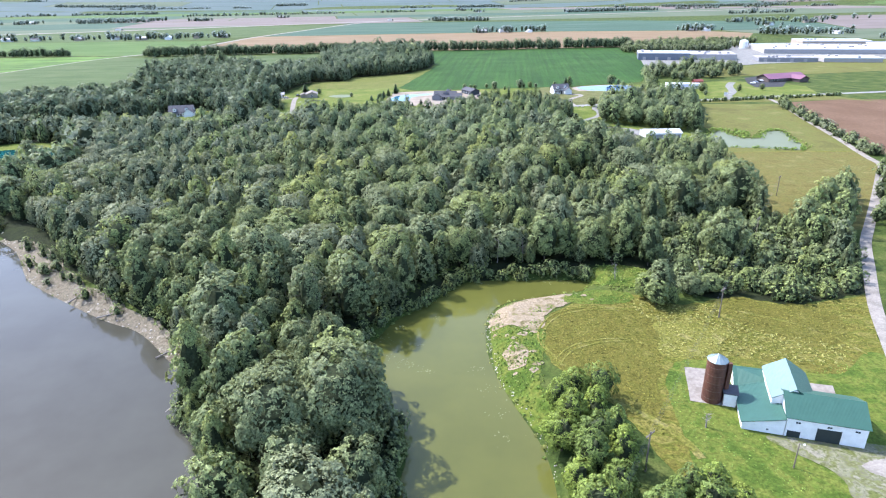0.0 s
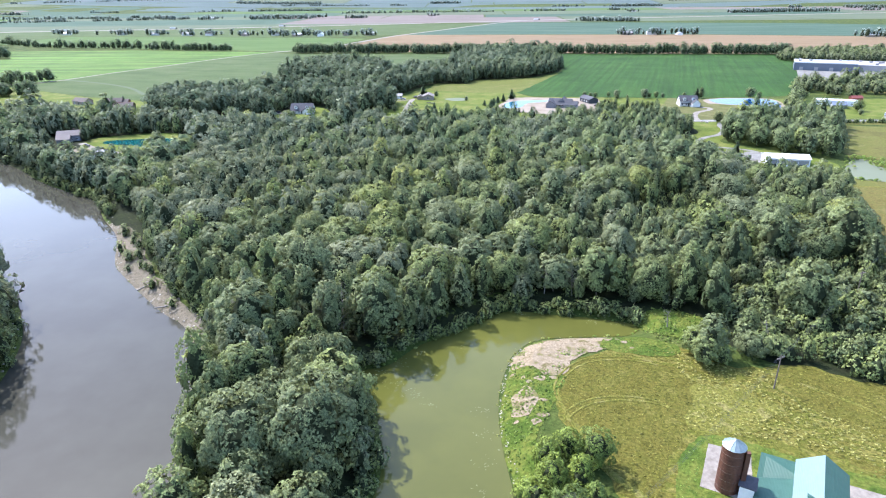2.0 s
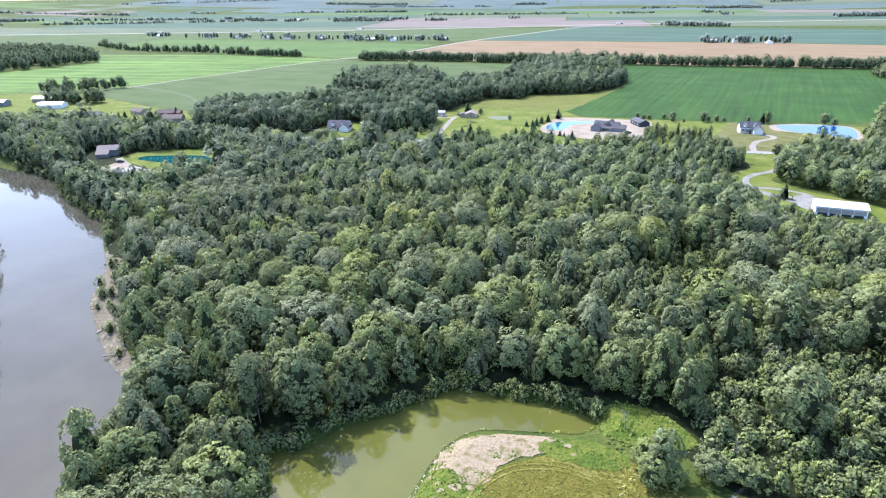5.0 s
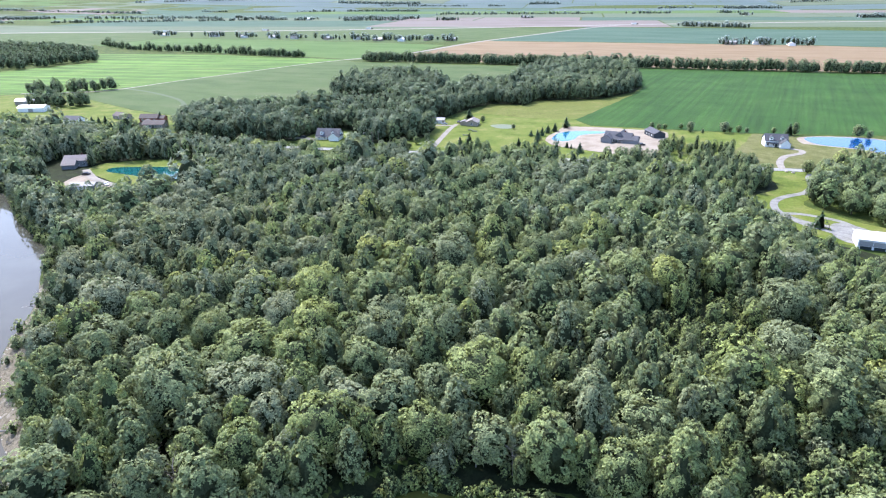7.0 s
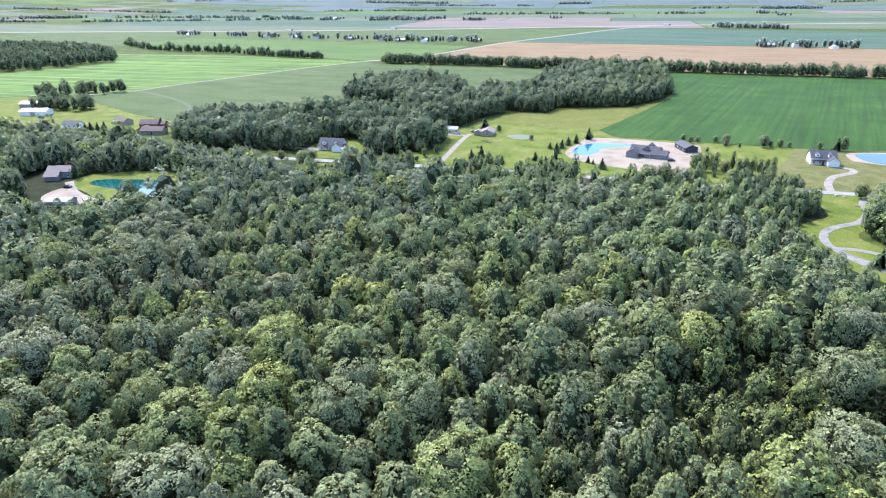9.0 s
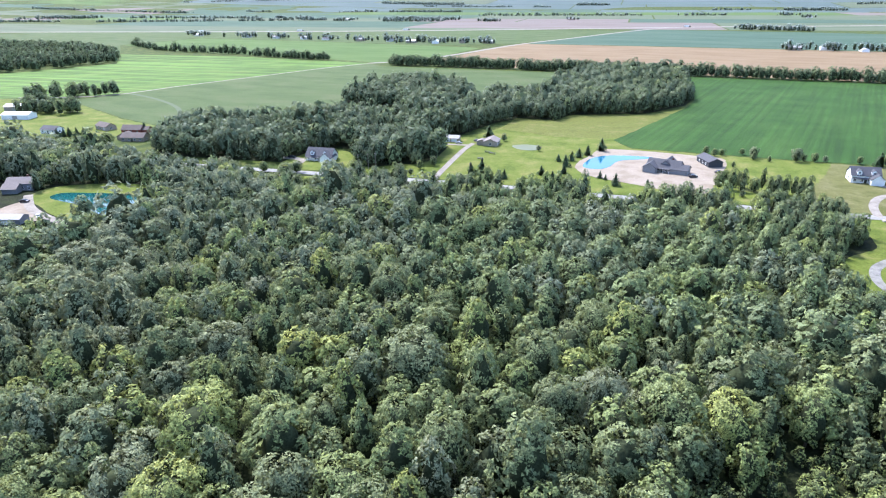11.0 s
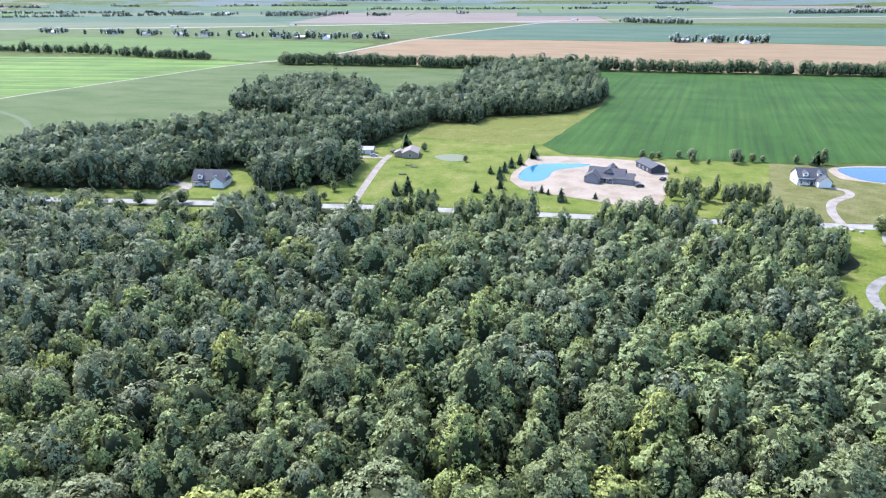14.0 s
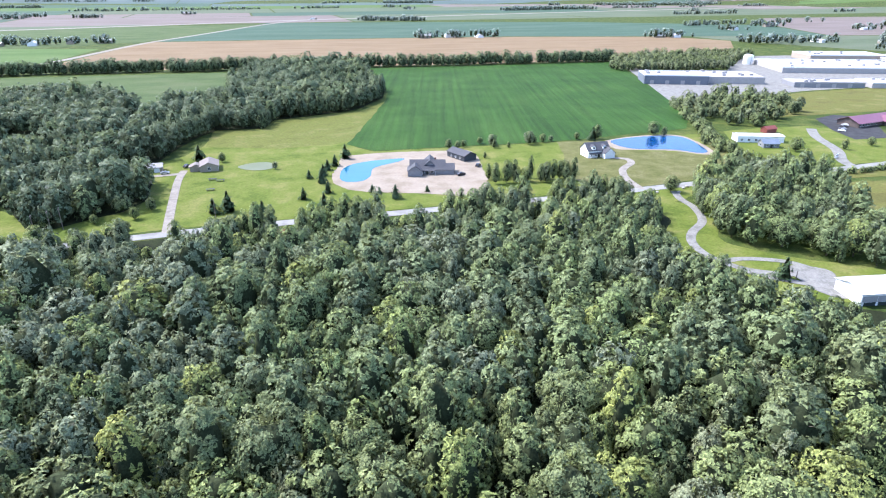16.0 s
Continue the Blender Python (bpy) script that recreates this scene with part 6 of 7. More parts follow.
woods("river_shrubs", dry(np.concatenate([river_line + g.normal(scale=1.0, size=river_line.shape) + (1.6, 1.2) for _ in range(3)] + [bare + g.normal(scale=1.3, size=bare.shape) + (4.6, 4.4), bare[::3] + g.normal(scale=1.2, size=bare[::3].shape) + (2.6, 2.4)])), "green shrubs leaning over the river bank", "shrubs", M_LEAF, BUSHES, (0.6, 1.4), 40, (0.1, 1.0))
FAR_BANK = [(-286, 274), (-213, 222), (-143, 165), (-119.5, 145), (-104, 127), (-93.5, 100), (-88, 60), (-87, 40), (-116, 40), (-146, 110), (-190, 165), (-300, 245)]
forest("far_bank_wood", stand(FAR_BANK, 26, (), (), 2.4, 6.0), "leafy trees leaning over the opposite bank", "woodland", M_LEAF, FURTHER, 27)
bank_line = np.array([p for p in RIVER if (p[0] < -86 and 40 < p[1] < 130) or (p[0] < -100 and 125 < p[1] < 0.75 * -p[0] + 62)])
woods("far_bank_shrubs", dry(np.concatenate([bank_line + g.normal(scale=0.9, size=bank_line.shape) + (-2.2, -1.6) for _ in range(3)]), 0.3), "low shrubs along the opposite bank", "shrubs", M_LEAF, BUSHES, (0.6, 1.3), 28, (0.0, 0.8))

woods("south_wood", scatter([(-20, 60), (-15, 5), (-12, -42), (1, -40), (0, 10), (-2, 60)], 7.3, 19), "mixed broadleaved trees between river and pond", "woodland", M_LEAF, FARBIG, (0.6, 1.2), 28)

woods("regrowth", scatter(REGROWTH, 4.2, 18), "bright young growth in a clearing of the wood", "young trees", M_LEAF, SMALL, (0.22, 0.5), 17, (0.35, 1.0))
woods("floor_shrubs", scatter(WOOD, 11.0, 16, (POND_LAWN, VIEW, LOT, GLADE)), "low green shrubs on the woodland floor", "shrubs", M_LEAF, SHRUBS, (0.7, 1.3), 15, (0.1, 0.9))

# woods and hedgerows further off
MID = [template(k, 400 + i, 210, 1.4, 30, (7, 4), 0) for i, k in enumerate(("round", "broad", "round", "tall", "broad", "round"))]
LESS = [template(k, 450 + i, 90, 1.8, 18, (7, 4), -1) for i, k in enumerate(("round", "broad", "round", "tall"))]
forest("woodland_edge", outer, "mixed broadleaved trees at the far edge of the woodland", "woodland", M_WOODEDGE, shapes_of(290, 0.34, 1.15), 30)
WEST_A = [(-250, 520), (-230, 530), (-221, 553), (-207, 570), (-184, 572), (-168, 568), (-172, 610), (-196, 626), (-219, 628), (-250, 633), (-262, 664), (-266, 718), (-256, 750), (-226, 764), (-180, 741), (-147, 690), (-137, 654), (-125, 650), (-130, 700), (-109, 708), (-87, 724), (-98, 806), (-89, 832), (-85, 915), (20, 924), (20, 900), (38, 750), (34, 720)]
WEST_B = [(12, 676), (1, 666), (-21, 655), (-48, 643), (-53, 617), (-82, 616), (-92, 592), (-98.5, 561), (-101, 540), (-116, 534), (-117, 513), (-96, 508), (-91, 475), (-98, 461), (-106, 456), (-117, 446), (-127, 446), (-140, 466), (-149, 478), (-160, 481), (-171, 464), (-172, 436), (-200, 432), (-252, 424), (-272, 438), (-288, 468), (-298, 490), (-280, 500)]
WEST = WEST_A + WEST_B
FAR_SHAPES = shapes_of(330, 0.26, 1.25)
forest("west_wood", stand(WEST, 24, (), (), 2.6, 7.0), "dark dense woodland behind the houses", "woodland", M_DARKLEAF, FAR_SHAPES, 34)
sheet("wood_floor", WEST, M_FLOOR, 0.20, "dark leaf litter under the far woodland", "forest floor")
RIVERWOOD = [(-330, 322), (-272, 304), (-262, 332), (-268, 372), (-262, 398), (-290, 402), (-320, 397), (-360, 401), (-396, 392), (-440, 398), (-520, 430), (-600, 478), (-640, 480), (-520, 408), (-440, 376), (-380, 340)]
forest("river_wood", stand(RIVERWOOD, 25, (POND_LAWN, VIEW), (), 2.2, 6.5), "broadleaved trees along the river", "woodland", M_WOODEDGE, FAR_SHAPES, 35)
forest("east_wood", stand([(150, 452), (138, 428), (132, 404), (128, 391), (136, 379), (150, 367), (164, 358), (176, 356), (186, 372), (194, 398), (205, 424), (212, 447), (205, 458), (176, 456)], 54, (), (), 2.0, 5.2), "dark leafy thicket beside a winding drive", "woodland", M_WOODEDGE, FURTHER, 37)


def hedge(name, line, width, spacing, label, mat, templates, scales, seed, tint=(0.0, 1.0), broken=False):
    p = smooth(line, False, 8)
    g = np.random.default_rng(seed)
    total = np.hypot(*np.diff(p, axis=0).T).sum()
    n = int(total / spacing)
    along = np.interp(np.linspace(0, 1, n), np.linspace(0, 1, len(p)), p[:, 0]), np.interp(np.linspace(0, 1, n), np.linspace(0, 1, len(p)), p[:, 1])
    at = np.c_[along] + g.uniform(-0.5, 0.5, (n, 2)) * width
    at = at[g.random(n) > 0.06]
    if broken:
        at = at[[noise.noise((x * 0.006, y * 0.006, seed * 0.7)) > -0.08 for x, y in at]]
    return woods(name, at, label, "hedgerow", mat, templates, scales, seed, tint)


hedge("tree_line", [(-352, 925), (-234, 932), (-113, 930), (35, 932), (214, 935), (335, 938)], 15, 1.4, "dark tree line between two fields", M_LINELEAF, MID, (0.8, 1.2), 41)
hedge("tree_line", [(-474, 952), (-560, 962), (-675, 988), (-838, 1000), (-1007, 1085)], 10, 3.2, "uneven hedgerow of dark trees", M_LINELEAF, MID, (0.5, 1.25), 42)
woods("field_wood", scatter([(-735, 820), (-766, 705), (-830, 580), (-1000, 600), (-1250, 800), (-1184, 990), (-1000, 980), (-860, 925)], 15, 43), "dark wood standing between fields", "woodland", M_LINELEAF, LESS, (1.0, 1.5), 43)
hedge("hedge", [(196, 470), (204, 500), (209, 525), (222, 552), (236, 590), (246, 620), (256, 650)], 9, 1.6, "bushy hedge along a garden edge", M_LEAF, SHRUBS, (0.9, 2.2), 44, (0.1, 0.7))
hedge("hedge", [(200, 453.5), (230, 456), (265, 460), (300, 464), (340, 470)], 2.5, 1.6, "low roadside hedge", M_LEAF, SHRUBS, (0.6, 1.1), 45, (0.2, 0.8))
hedge("hedge", [(274, 440), (266, 405), (256, 368), (245, 325), (236, 292)], 6, 2.0, "overgrown hedge beside the farm road", M_LEAF, SHRUBS, (0.8, 2.0), 46, (0.0, 0.6))
FARM_THICKET = [(126, 179), (140, 197), (160, 215), (180, 234), (177, 222), (160, 201), (148, 185), (138, 169), (132, 160)]
forest("farm_road_thicket", stand(FARM_THICKET, 52, (), (), 2.2, 4.2), "dark leafy thicket beside the farm road", "woodland", M_LEAF, FURTHER, 53)
hedge("hedge", [(170, 192), (186, 212), (214, 247), (240, 280), (262, 300)], 10, 2.2, "bushy trees beside the farm road", M_LEAF, MID, (0.3, 0.7), 47, (0.0, 0.6))
woods("factory_wood", scatter([(338, 945), (300, 870), (296, 845), (330, 838), (420, 830), (470, 890), (540, 960), (480, 990)], 7.5, 48), "young trees beside a factory", "woodland", M_LEAF, MID, (0.6, 0.95), 48, (0.0, 0.5))
woods("office_trees", scatter([(238, 608), (262, 655), (290, 672), (340, 668), (352, 640), (330, 600), (300, 585), (278, 566), (262, 560), (244, 575)], 9.5, 49), "mixed trees round an office lot", "woodland", M_LEAF, MID, (0.6, 1.0), 49, (0.0, 0.5))

farm = np.concatenate([np.array(c) + np.random.default_rng(k).normal(scale=7, size=(6, 2)) for k, c in enumerate(((-470, 498), (-440, 508), (-458, 503), (-542, 556), (-520, 562), (-518, 582), (-498, 588), (-484, 515)))])
woods("farm_trees", farm, "clumps of broad trees round a farmstead", "trees", M_DARKLEAF, MID, (0.8, 1.3), 50)

# trees that stand alone
LABELS = ("dark conifer standing on a lawn", "small leafy tree standing on a lawn")


def conifer_mesh(seed, count=460):
    g = np.random.default_rng(seed)
    H, n = 8.0, 11
    z = np.linspace(0.7, 7.4, n)
    c, rad = [], []
    for zz in z:
        f = (8.0 - zz) / 8.0
        for a in g.uniform(0, 6.28, 3):
            c.append((math.cos(a) * 2.0 * f, math.sin(a) * 2.0 * f, zz))
            rad.append(0.3 + 0.95 * f)
    cc = np.array(c)
    way = cc * (1, 1, 0) + (0, 0, 0.4)
    v, f = leaves(g, cc, np.array(rad), way / np.linalg.norm(way, axis=1)[:, None], count, 0.5)
    lean = v[:, 3:]
    v = v[:, :3]
    iv, jf = ico()
    faces, verts, k = [tuple(q) for q in f], [v], len(v)
    for zz in z:
        verts.append(iv * np.array(((8.0 - zz) * 0.24 + 0.1, (8.0 - zz) * 0.24 + 0.1, 0.6)) + (0, 0, zz))
        faces += [tuple(i + k for i in q) for q in jf]
        k += len(iv)
    me = mesh_of("crown", np.concatenate(verts), faces, M_NEEDLE)
    me.attributes.new("lean", "FLOAT_VECTOR", "POINT").data.foreach_set("vector", np.concatenate([lean, np.zeros((k - len(lean), 3))]).astype(np.float32).ravel())
    return me


CONIFERS = [conifer_mesh(600 + k) for k in range(3)]
STEM = mesh_of("trunk", *tube((0, 0, -0.3), (0, 0, 6.5), 0.16, 0.04, 6), M_BARK)
g = np.random.default_rng(61)
LAWN_CONIFERS = [(-4, 531, 1.25), (-9.8, 517, 0.95), (-13.6, 510.5, 0.9), (-15.9, 501, 0.9), (-16.7, 488, 1.05), (-22.6, 496.5, 0.7), (-14, 472, 0.85), (-24.6, 465, 0.85), (-15.7, 453, 1.0), (-60.2, 453, 1.05), (-54.5, 454.5, 1.4), (-44, 450.7, 0.8), (-40.9, 451.4, 0.8), (15, 459.5, 1.0), (-9, 453.5, 0.45), (5.6, 470, 0.6), (8.8, 468, 0.45)]
HOUSE_CONIFERS = [(-80, 540, 1.35), (144, 548, 1.3), (158, 438, 1.0), (127.5, 357, 1.15), (-110, 512, 1.2), (-359.7, 437, 1.0), (-357, 440, 0.95), (-354, 442, 1.05), (-350.5, 445, 0.95), (-347, 448, 1.0), (-316, 472, 1.1), (30, 466, 0.5)]
for x, y, s in LAWN_CONIFERS + HOUSE_CONIFERS:
    ob = thing("conifer", pose(x, y, 0.05, 0, 0, g.uniform(0, 360)) @ Matrix.Diagonal((s * 1.05, s * 1.05, s * 0.82, 1)), LABELS[0], "conifer", "garden conifers")
    for name, me in (("trunk", STEM), ("crown", CONIFERS[int(g.integers(3))])):
        new(name, me).parent = ob
ROAD_TREES = [(-68, 536, 0.45, "round"), (-39.7, 517, 0.35, "round"), (81, 546, 0.62, "round"), (81, 540, 0.45, "cone"), (103, 544.5, 0.75, "round"), (112.6, 548, 0.5, "round"), (107, 547.5, 0.4, "round"), (118, 549, 0.35, "round"), (135, 551, 0.4, "round"), (148, 550.8, 0.72, "tall"), (186, 553, 0.7, "broad"), (192, 551, 0.5, "round"), (60, 542, 0.45, "round"), (55, 544, 0.5, "round"), (64, 545, 0.4, "round"), (70, 519, 0.3, "cone")]
YARD_TREES = [(-86, 462, 0.5, "round"), (-90, 452, 0.45, "round"), (-104, 449, 0.4, "round"), (75, 551, 0.4, "round"), (89, 539, 0.3, "cone"), (73.6, 462, 0.35, "cone"), (65, 492, 0.4, "cone"), (245, 501.5, 0.72, "broad"), (240, 485, 0.42, "round"), (275, 500, 0.5, "tall"), (297, 505, 0.5, "round"), (-186, 319, 1.15, "round"), (-306, 432, 0.75, "broad"), (-470, 496, 0.95, "broad"), (-540, 556, 1.0, "broad"), (-523, 561, 0.9, "round")]
FARM_TREES = [(-437, 507, 0.9, "broad"), (-520, 581, 0.9, "broad"), (-500, 588, 0.8, "round"), (-455, 500, 0.95, "broad"), (-480, 520, 0.9, "round"), (-97, 462, 0.7, "broad"), (-118, 462, 0.75, "broad"), (-108, 478, 0.7, "round"), (-122, 447, 0.35, "round"), (138, 446, 0.6, "broad"), (-150, 421, 0.6, "broad"), (-168, 416, 0.6, "round"), (-126, 424, 0.6, "round"), (-90, 440, 0.35, "round"), (1130, 1700, 0.9, "round")]
for x, y, s, kind in ROAD_TREES + YARD_TREES + FARM_TREES:
    tree(kind, int(g.integers(4)), x, y, s, g.uniform(0, 360), LABELS[1] if kind != "broad" else "broad leafy tree standing near a house", "garden trees")
POPLARS = [(62, 478), (64.5, 473.5), (66.5, 479), (68.5, 474), (71, 478), (73, 472.5), (75, 476.5), (80, 474), (82.5, 478), (84, 471.5), (86.5, 475.5), (88.5, 470.5), (90.5, 477), (92.5, 472.5), (95, 476), (97, 471), (99, 475), (101, 478.5), (102.5, 473)]
for k, (x, y) in enumerate(POPLARS):
    tree(("tall", "round", "tall")[k % 3], k % 4, x + 1.3 * math.sin(k * 5.1), y + 1.6 * math.cos(k * 3.3), 0.4 + 0.09 * (k * 5 % 4), k * 67.0, "slim young poplar in a loose clump on a lawn", "young poplars", tall=0.55 + 0.09 * (k * 3 % 5))
MEADOW_TREES = [(68.3, 144.5, 3.2, 7.5, "round"), (70.2, 148, 3.6, 11.5, "tall"), (66.8, 149.5, 2.6, 7.0, "round"), (72.5, 145.5, 2.2, 5.0, "round"), (80.5, 149.5, 3.4, 6.0, "broad"), (86, 150.5, 2.8, 5.5, "round")]
for k, (x, y, b, h, kind) in enumerate(MEADOW_TREES):
    tree(kind, k % 4, x, y, b / SHAPES[kind][2], k * 71.0, "dark green tree at the meadow's edge", "meadow trees", tall=h / SHAPES[kind][0])
LOT_TREES = [(-186, 406, 4.2, "broad"), (-177, 402, 4.0, "round"), (-166, 401, 3.2, "round"), (-146, 406, 4.6, "broad"), (-140, 402, 3.0, "cone"), (-143, 390, 3.6, "round"), (-132, 396, 2.6, "tall"), (-119, 394, 3.8, "round"), (-116, 407, 3.6, "round"), (-112, 414, 3.2, "tall"), (-150, 388, 3.4, "broad"), (-121, 380, 3.0, "round")]
for k, (x, y, b, kind) in enumerate(LOT_TREES):
    tree(kind, k % 4, x, y, b / SHAPES[kind][2], k * 47.0, "leafy shade tree on a cottage lot", "lot trees", tall=(4.5 + 1.1 * b) / SHAPES[kind][0])
# trees and shrubs on the near pond bank
for x, y, s, kind in ((32, 103, 0.5, "round"), (36, 106, 0.55, "round"), (41, 105, 0.55, "broad"), (33, 97, 0.6, "round"), (38, 98, 0.6, "tall"), (30, 92, 0.6, "broad"), (36, 90, 0.66, "round"), (40, 92, 0.6, "cone"), (33, 84, 0.7, "round"), (39, 85, 0.66, "cone"),
                      (30, 80, 0.6, "round"), (36, 78, 0.6, "round"), (47.5, 77, 0.5, "round"), (51.5, 77, 0.55, "cone"), (49, 72, 0.6, "round"), (44, 74, 0.5, "tall"), (55, 74, 0.4, "round"), (31, 72, 0.7, "broad"), (40, 70, 0.7, "round")):
    tree(kind, int(g.integers(4)), x, y, s * 1.2, g.uniform(0, 360), "bright green young tree on the pond bank", "bank trees", fresh=M_FRESH)

EDGE_TREES = [(-118, 414), (-112, 418), (-106, 415), (-99, 419), (-92, 417), (-86, 420), (-68, 421), (-52, 424), (-46, 427), (-40, 424), (-24, 427), (-17, 430), (-10, 427), (-3, 430), (4, 428), (34, 431), (40, 434), (47, 432), (53, 435), (60, 433), (66, 436), (80, 436), (87, 439), (94, 437), (101, 440), (108, 437)]
for k, (x, y) in enumerate(EDGE_TREES):
    tree(("round", "tall", "cone", "broad")[k % 4], k % 4, x, y, 0.62 + 0.1 * (k * 7 % 4), k * 53.0, "leafy green tree at the wood's edge by the road", "roadside trees")
tree("round", 1, -30.5, 408, 0.72, 40, "rust-red tree at the wood's edge by the road", fresh=M_RUST)

# distant woods and hedges, their leaves coloured pale for haze
FAR = [template(k, 500 + i, 24, 2.8, 12, (6, 3), -1) for i, k in enumerate(("round", "broad", "round", "tall"))]
far_lines = [[(-3400, 1500), (-2500, 2040), (-1570, 2235), (-1118, 2105), (-600, 2200)], [(-2600, 1700), (-1900, 1860), (-1250, 2150)], [(95, 1930), (170, 1890), (247, 1860)], [(100, 1925), (240, 1865)], [(640, 2480), (1100, 2640), (1900, 2800)],
             [(-900, 2650), (-300, 2760), (300, 2900)], [(-700, 3850), (-540, 3870)], [(1000, 3050), (1800, 3200), (2600, 3300)], [(-2200, 2900), (-1500, 3050), (-1100, 3080)], [(-3000, 3300), (-2100, 4200)], [(-400, 3400), (500, 3600)],
             [(900, 2050), (1500, 2150), (2200, 2250)], [(800, 1560), (1200, 1640)], [(-1500, 3560), (-700, 3700)], [(600, 3900), (1500, 4100)], [(-3300, 2500), (-2400, 2700)], [(1300, 1250), (2100, 1330)], [(780, 1000), (1100, 1010), (1500, 1060)]]
for k, line in enumerate(far_lines):
    hedge("far_tree_line", line, 30, 3.8, "distant line of trees, haze put into their colour", M_HAZEWOOD, FAR, (0.5, 1.35), 700 + k, broken=True)
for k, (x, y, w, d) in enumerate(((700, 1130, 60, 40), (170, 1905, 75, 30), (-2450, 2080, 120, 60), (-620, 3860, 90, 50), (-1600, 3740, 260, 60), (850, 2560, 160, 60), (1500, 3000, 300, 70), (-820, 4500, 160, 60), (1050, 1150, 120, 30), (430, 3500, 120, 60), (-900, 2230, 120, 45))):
    woods("far_wood", scatter([(x - w, y - d), (x + w, y - d * 0.6), (x + w, y + d), (x - w, y + d * 0.7)], 17, 720 + k), "distant wood on the plain, haze put into its colour", "woodland", M_HAZEWOOD, FAR, (0.9, 1.4), 720 + k)
r = np.random.default_rng(9)
clumps = np.concatenate([np.array(h) + r.normal(scale=(16, 9), size=(13, 2)) for h in far_homes])
woods("farmstead_trees", clumps, "clumps of trees round far farmsteads", "trees", M_HAZEWOOD, FAR, (0.7, 1.3), 741)


# ---- small growth, dead wood and stones ----
def tufts(name, spots, label, category, mat, size, blades, seed, tint=(0, 1), tall=1.0):
    g = np.random.default_rng(seed)
    made = []
    for k in range(4):
        v, f = leaves(g, np.array([(0, 0, size * 0.15)]), np.array([size * 0.5]), np.array([(0, 0, 1.0)]), blades, size * 0.7)
        v[:, 2] *= tall
        made.append((v, packed([tuple(q) for q in f]), None, None, np.zeros(len(f), np.int32)))
    return woods(name, spots, label, category, mat, made, (0.5, 1.5), seed, tint)


tufts("meadow_tufts", scatter([(45, 146), (36.5, 137), (35, 118), (44, 104), (50, 92), (56, 112), (63, 118.5), (80, 116), (97, 112), (110, 120), (124, 142), (104, 141), (91, 146), (75, 143), (61, 151)], 0.95, 81), "tussocks of dry yellow meadow grass", "grass tussocks", M_STALK, 0.40, 8, 82, tall=0.6)
tufts("pale_tussocks", scatter([(60, 150), (64, 133), (60, 121), (66, 118), (80, 117), (97, 112), (108, 121), (101, 122), (90, 128), (82, 134), (84, 143), (75, 143)], 1.15, 80), "bleached tussocks of tall meadow grass", "grass tussocks", M_TUSSOCK, 0.55, 9, 79, tall=0.6)
tufts("lawn_tufts", scatter([(62.8, 117.5), (58, 111), (55.5, 104), (53.5, 93), (50, 76), (49, 66), (66, 66), (73, 82), (66, 92), (60, 98), (59, 104), (63, 117), (71, 115), (78, 112.5), (97, 109), (108, 116), (88, 111), (71, 117)], 0.95, 78), "short bright green grass round the barn", "grass tussocks", M_WEED, 0.34, 8, 77, (0, 0.75), tall=0.5)
tufts("bank_weed_clumps", scatter([(23.6, 140), (22.6, 133), (22.3, 120), (24.5, 108), (28, 98), (32, 102), (31, 113), (34, 124), (36, 134), (30, 136)], 1.0, 83), "tall green weeds on the pond bank", "weeds", M_WEED, 0.42, 13, 84, (0, 0.6))
tufts("weed_clumps", scatter([(46, 153), (55, 154.5), (63, 152), (62, 147), (52, 146), (45, 148)], 1.0, 85), "broad green weeds beside the sand", "weeds", M_WEED, 0.36, 13, 86, (0, 0.5))
tufts("marsh_plants", scatter([(55, 169), (62, 172), (72, 169), (79, 160), (72, 150), (60, 153), (56, 160)], 1.1, 87), "yellow-green marsh plants at the pond's end", "marsh plants", M_WEED, 0.5, 13, 88, (0.3, 1))
tufts("shore_weeds", np.array([p for p in POND if p[1] > 78])[::1] + r.normal(scale=0.5, size=(len([p for p in POND if p[1] > 78]), 2)), "fringe of weeds along the pond's edge", "weeds", M_WEED, 0.7, 16, 89, (0.2, 1))


g_scum = np.random.default_rng(98)
scum = []
for x, y, w in ((2.1, 125, 1.6), (5, 123, 1.3), (-0.4, 127, 1.5), (-0.1, 142.8, 1.2), (-3.9, 129, 2.0), (4.4, 133.9, 1.0), (9.7, 147.4, 0.8), (18.9, 114.2, 1.5), (17.5, 122, 1.4), (19.5, 106, 1.6), (-8, 133, 1.6), (-4, 138, 1.4), (20, 98, 1.5), (50, 166.5, 1.5), (44, 167.5, 1.2), (24, 168, 1.2)):
    scum.append(np.array((x, y)) + g_scum.normal(scale=w * 0.8, size=(int(11 * w), 2)))
scum = np.concatenate(scum)
scum = scum[inside(scum, POND)]
flakes = []
for k in range(5):
    a = np.sort(g_scum.uniform(0, 6.28, 7))
    rr = g_scum.uniform(0.14, 0.4, 7)
    ring = np.c_[np.cos(a) * rr, np.sin(a) * rr * 0.7]
    flakes.append((np.r_[np.c_[ring, np.full(7, 0.03)], np.c_[ring * 0.8, np.full(7, 0.05)]], packed([tuple(range(7, 14)), *[(i, (i + 1) % 7, 7 + (i + 1) % 7, 7 + i) for i in range(7)]]), None, None, np.zeros(8, np.int32)))
mats = woods("pond_scum", scum, "pale flakes of floating algae on the pond", "algae", M_SCUM, flakes, (0.3, 1.2), 98)
co = np.empty(len(mats.data.vertices) * 3, np.float32)
mats.data.vertices.foreach_get("co", co)
co = co.reshape(-1, 3)
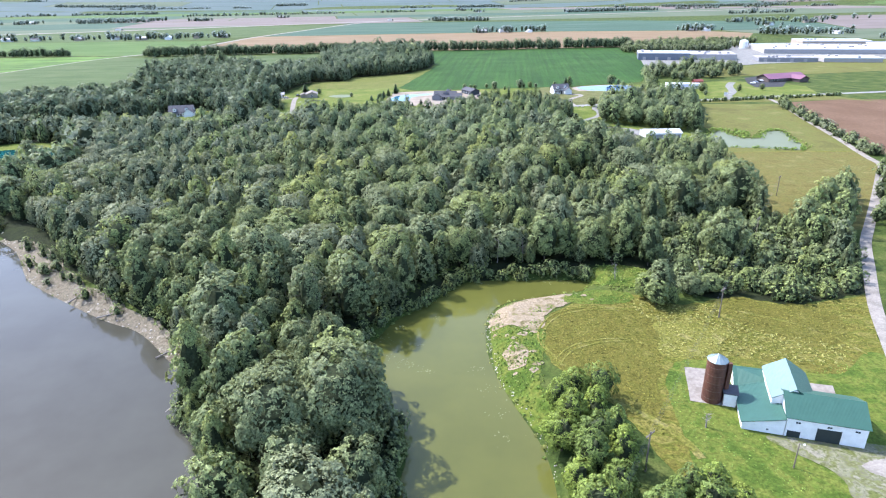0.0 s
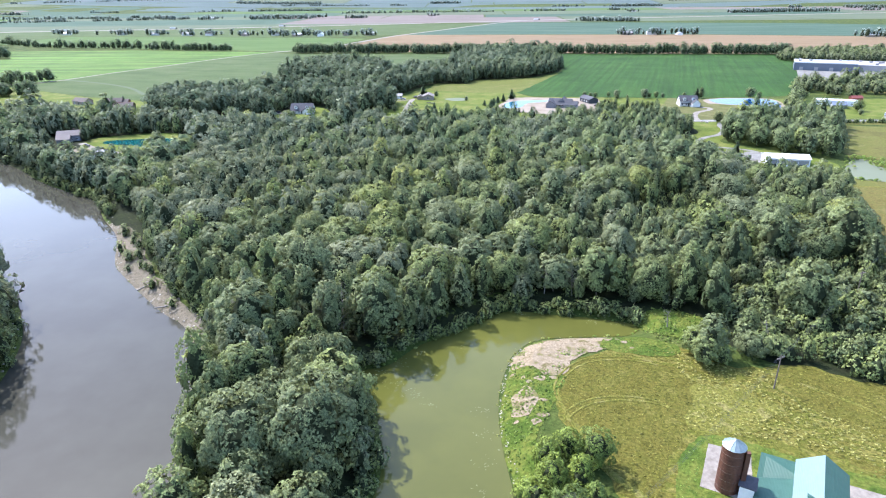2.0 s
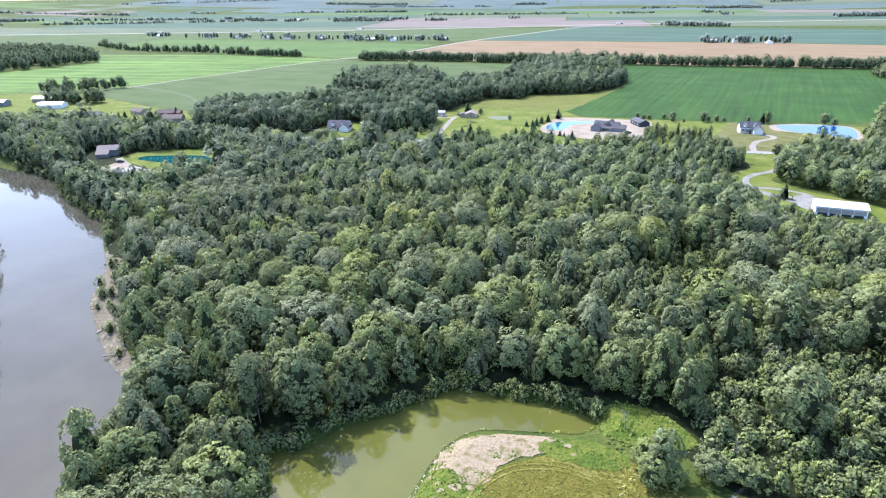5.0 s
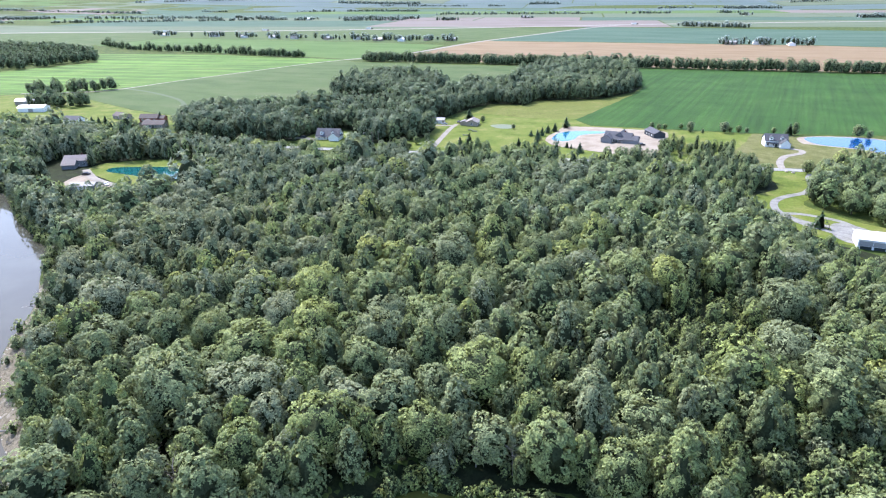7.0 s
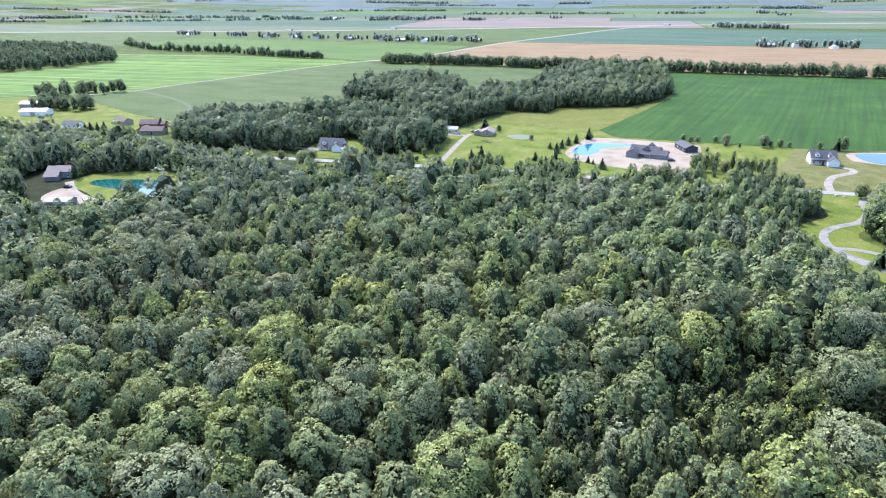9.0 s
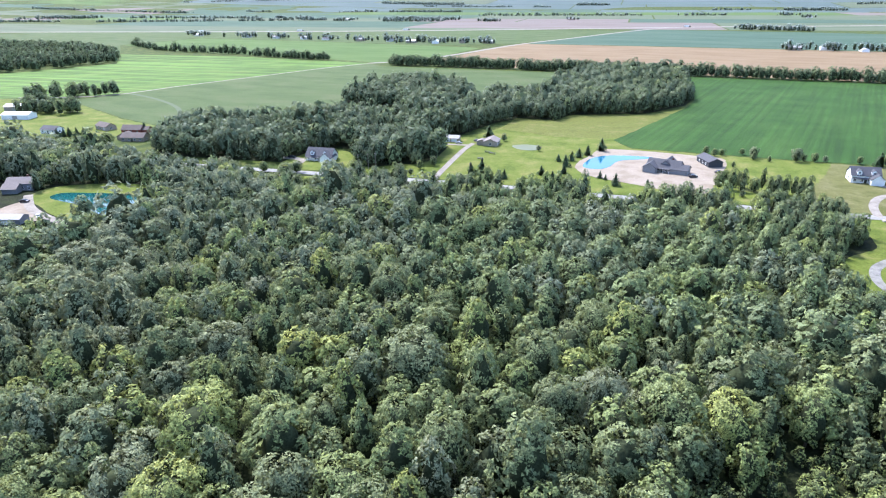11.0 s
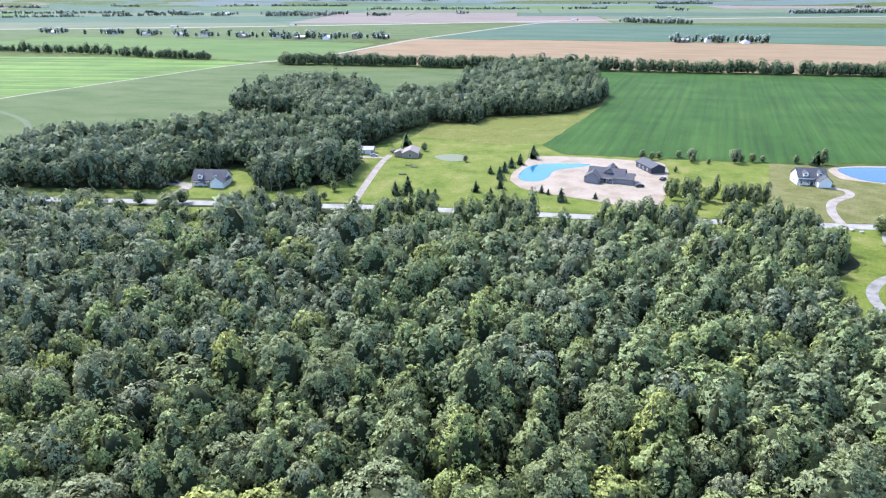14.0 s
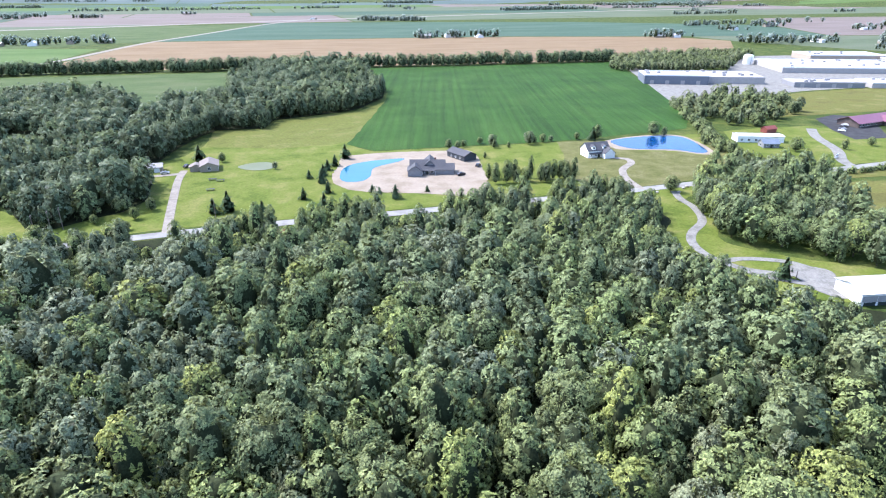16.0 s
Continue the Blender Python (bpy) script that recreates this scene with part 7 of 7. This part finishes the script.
co[:, 2] = WATER_Z + 0.03 + (np.arange(len(co)) % 14 >= 7) * 0.02
mats.data.vertices.foreach_set("co", co.ravel())


marsh = smooth([(184.5, 356), (190, 356), (191.5, 338), (201, 335.5), (211, 348), (223, 350.5), (218, 330), (210, 306.5), (190, 311), (168, 320.5)], True, 9)
tufts("pond_reeds", np.concatenate([marsh + g_scum.normal(scale=1.6, size=marsh.shape) for _ in range(3)] + [np.array((197, 346)) + g_scum.normal(scale=(4, 5), size=(70, 2))]), "green reeds round the field pond", "reeds", M_WEED, 1.3, 9, 100, (0.1, 0.8))


def snag(x, y, h, seed, label="bare grey dead tree among green ones"):
    q = random.Random(seed)
    ob = thing("dead_tree", pose(x, y, float(lie([(x, y)])[0]), 0, 0, q.uniform(0, 360)), label, "dead tree", "dead trees")
    part("trunk", *joined(tube((0, 0, -0.5), (0.3, 0.1, h * 0.6), 0.17, 0.1, 6), tube((0.3, 0.1, h * 0.6), (0.1, 0.4, h), 0.1, 0.03, 5)), M_DEAD, ob)
    for k in range(16):
        z = h * q.uniform(0.3, 0.95)
        a, l = q.uniform(0, 6.28), h * q.uniform(0.12, 0.3)
        e = (0.3 + math.cos(a) * l, 0.2 + math.sin(a) * l, z + l * q.uniform(0.3, 0.9))
        part("branch", *joined(tube((0.2, 0.15, z), e, 0.05, 0.02, 4), tube(e, (e[0] + q.uniform(-0.8, 0.8), e[1] + q.uniform(-0.8, 0.8), e[2] + 0.7), 0.02, 0.008, 3)), M_DEAD, ob)


for k, (x, y, h) in enumerate(((-26, 141, 10), (-22, 147, 11), (-20, 139, 9), (30, 176, 8), (66, 180, 10), (71, 178, 9), (62.5, 161, 5), (85, 156, 6), (38, 176, 8), (-30, 150, 10), (58.6, 94.3, 3.2), (105, 176, 7), (-16, 146, 9))):
    snag(x, y, h, 90 + k)
g = np.random.default_rng(95)
stones = np.concatenate([np.array([p for p in RIVER if -165 < p[0] < -30 and 80 < p[1] < 225]) + g.normal(scale=1.6, size=(len([p for p in RIVER if -165 < p[0] < -30 and 80 < p[1] < 225]), 2)) for _ in range(5)])
iv, jf = ico()
pebbles = [(iv * g.uniform(0.6, 1.1, (len(iv), 1)) * (0.45, 0.4, 0.25), packed([tuple(f) for f in jf]), None, None, np.zeros(len(jf), np.int32)) for _ in range(4)]
woods("bank_stones", stones, "scattered pale stones along the river bank", "stones", M_STONE, pebbles, (0.4, 1.3), 96)
shore = np.concatenate([np.array([p for p in POND if 15 < p[0] < 30 and 85 < p[1] < 150]) + g.normal(scale=0.9, size=(len([p for p in POND if 15 < p[0] < 30 and 85 < p[1] < 150]), 2)) for _ in range(14)])
woods("shore_stones", shore, "pale stones and driftwood at the pond's edge", "stones", M_STONE, pebbles, (0.2, 0.85), 97)
for k, (x, y, turn, long) in enumerate(((-57.5, 134.5, 40, 4.5), (-80, 155, 15, 5.0), (-93, 166, 70, 6.0), (-119, 190, 120, 7.0), (-133, 206, 30, 6.5), (-141, 213, 85, 5.5), (-48.5, 114, 60, 5.0))):
    log = thing("driftwood", pose(x, y, float(lie([(x, y)])[0]) + 0.3, 0, 0, turn), "bleached fallen trunk lying on the river mud", "driftwood", "driftwood logs")
    part("trunk", *joined(tube((-long / 2, 0, 0), (long * 0.1, 0.3, 0.15), 0.22, 0.17, 6), tube((long * 0.1, 0.3, 0.15), (long / 2, 0.1, 0.5), 0.17, 0.07, 6)), M_DEAD, log)
    for j in range(4):
        part("branch", *tube((long * (0.05 + 0.1 * j), 0.25, 0.2), (long * (0.15 + 0.1 * j), 0.3 + (-1) ** j * 1.1, 0.9), 0.06, 0.02, 4), M_DEAD, log)
tufts("sand_weeds", np.concatenate([np.array(p) + g.normal(scale=0.9, size=(40, 2)) for p in ((24.6, 139), (25, 144.5), (29, 149.5), (36, 144), (39.5, 144.6), (34, 137.5), (45, 148.6), (49, 151), (31, 135), (26, 121), (28, 126.5), (29.5, 121))]), "green weeds creeping over the sand", "weeds", M_WEED, 0.34, 7, 99, (0, 0.7))
for k, (x, y) in enumerate(((146, 449), (149, 451), (152, 450), (141, 444), (128, 447), (131, 445.5))):
    bv, bf = iv * np.random.default_rng(k).uniform(0.7, 1.1, (len(iv), 1)) * (1.1, 0.9, 0.7) + (x, y, 0.45), jf
    tagged(new("boulder", mesh_of("boulder", bv, bf, M_STONE)), "pale boulder beside a drive entrance", "boulder", "drive boulders")
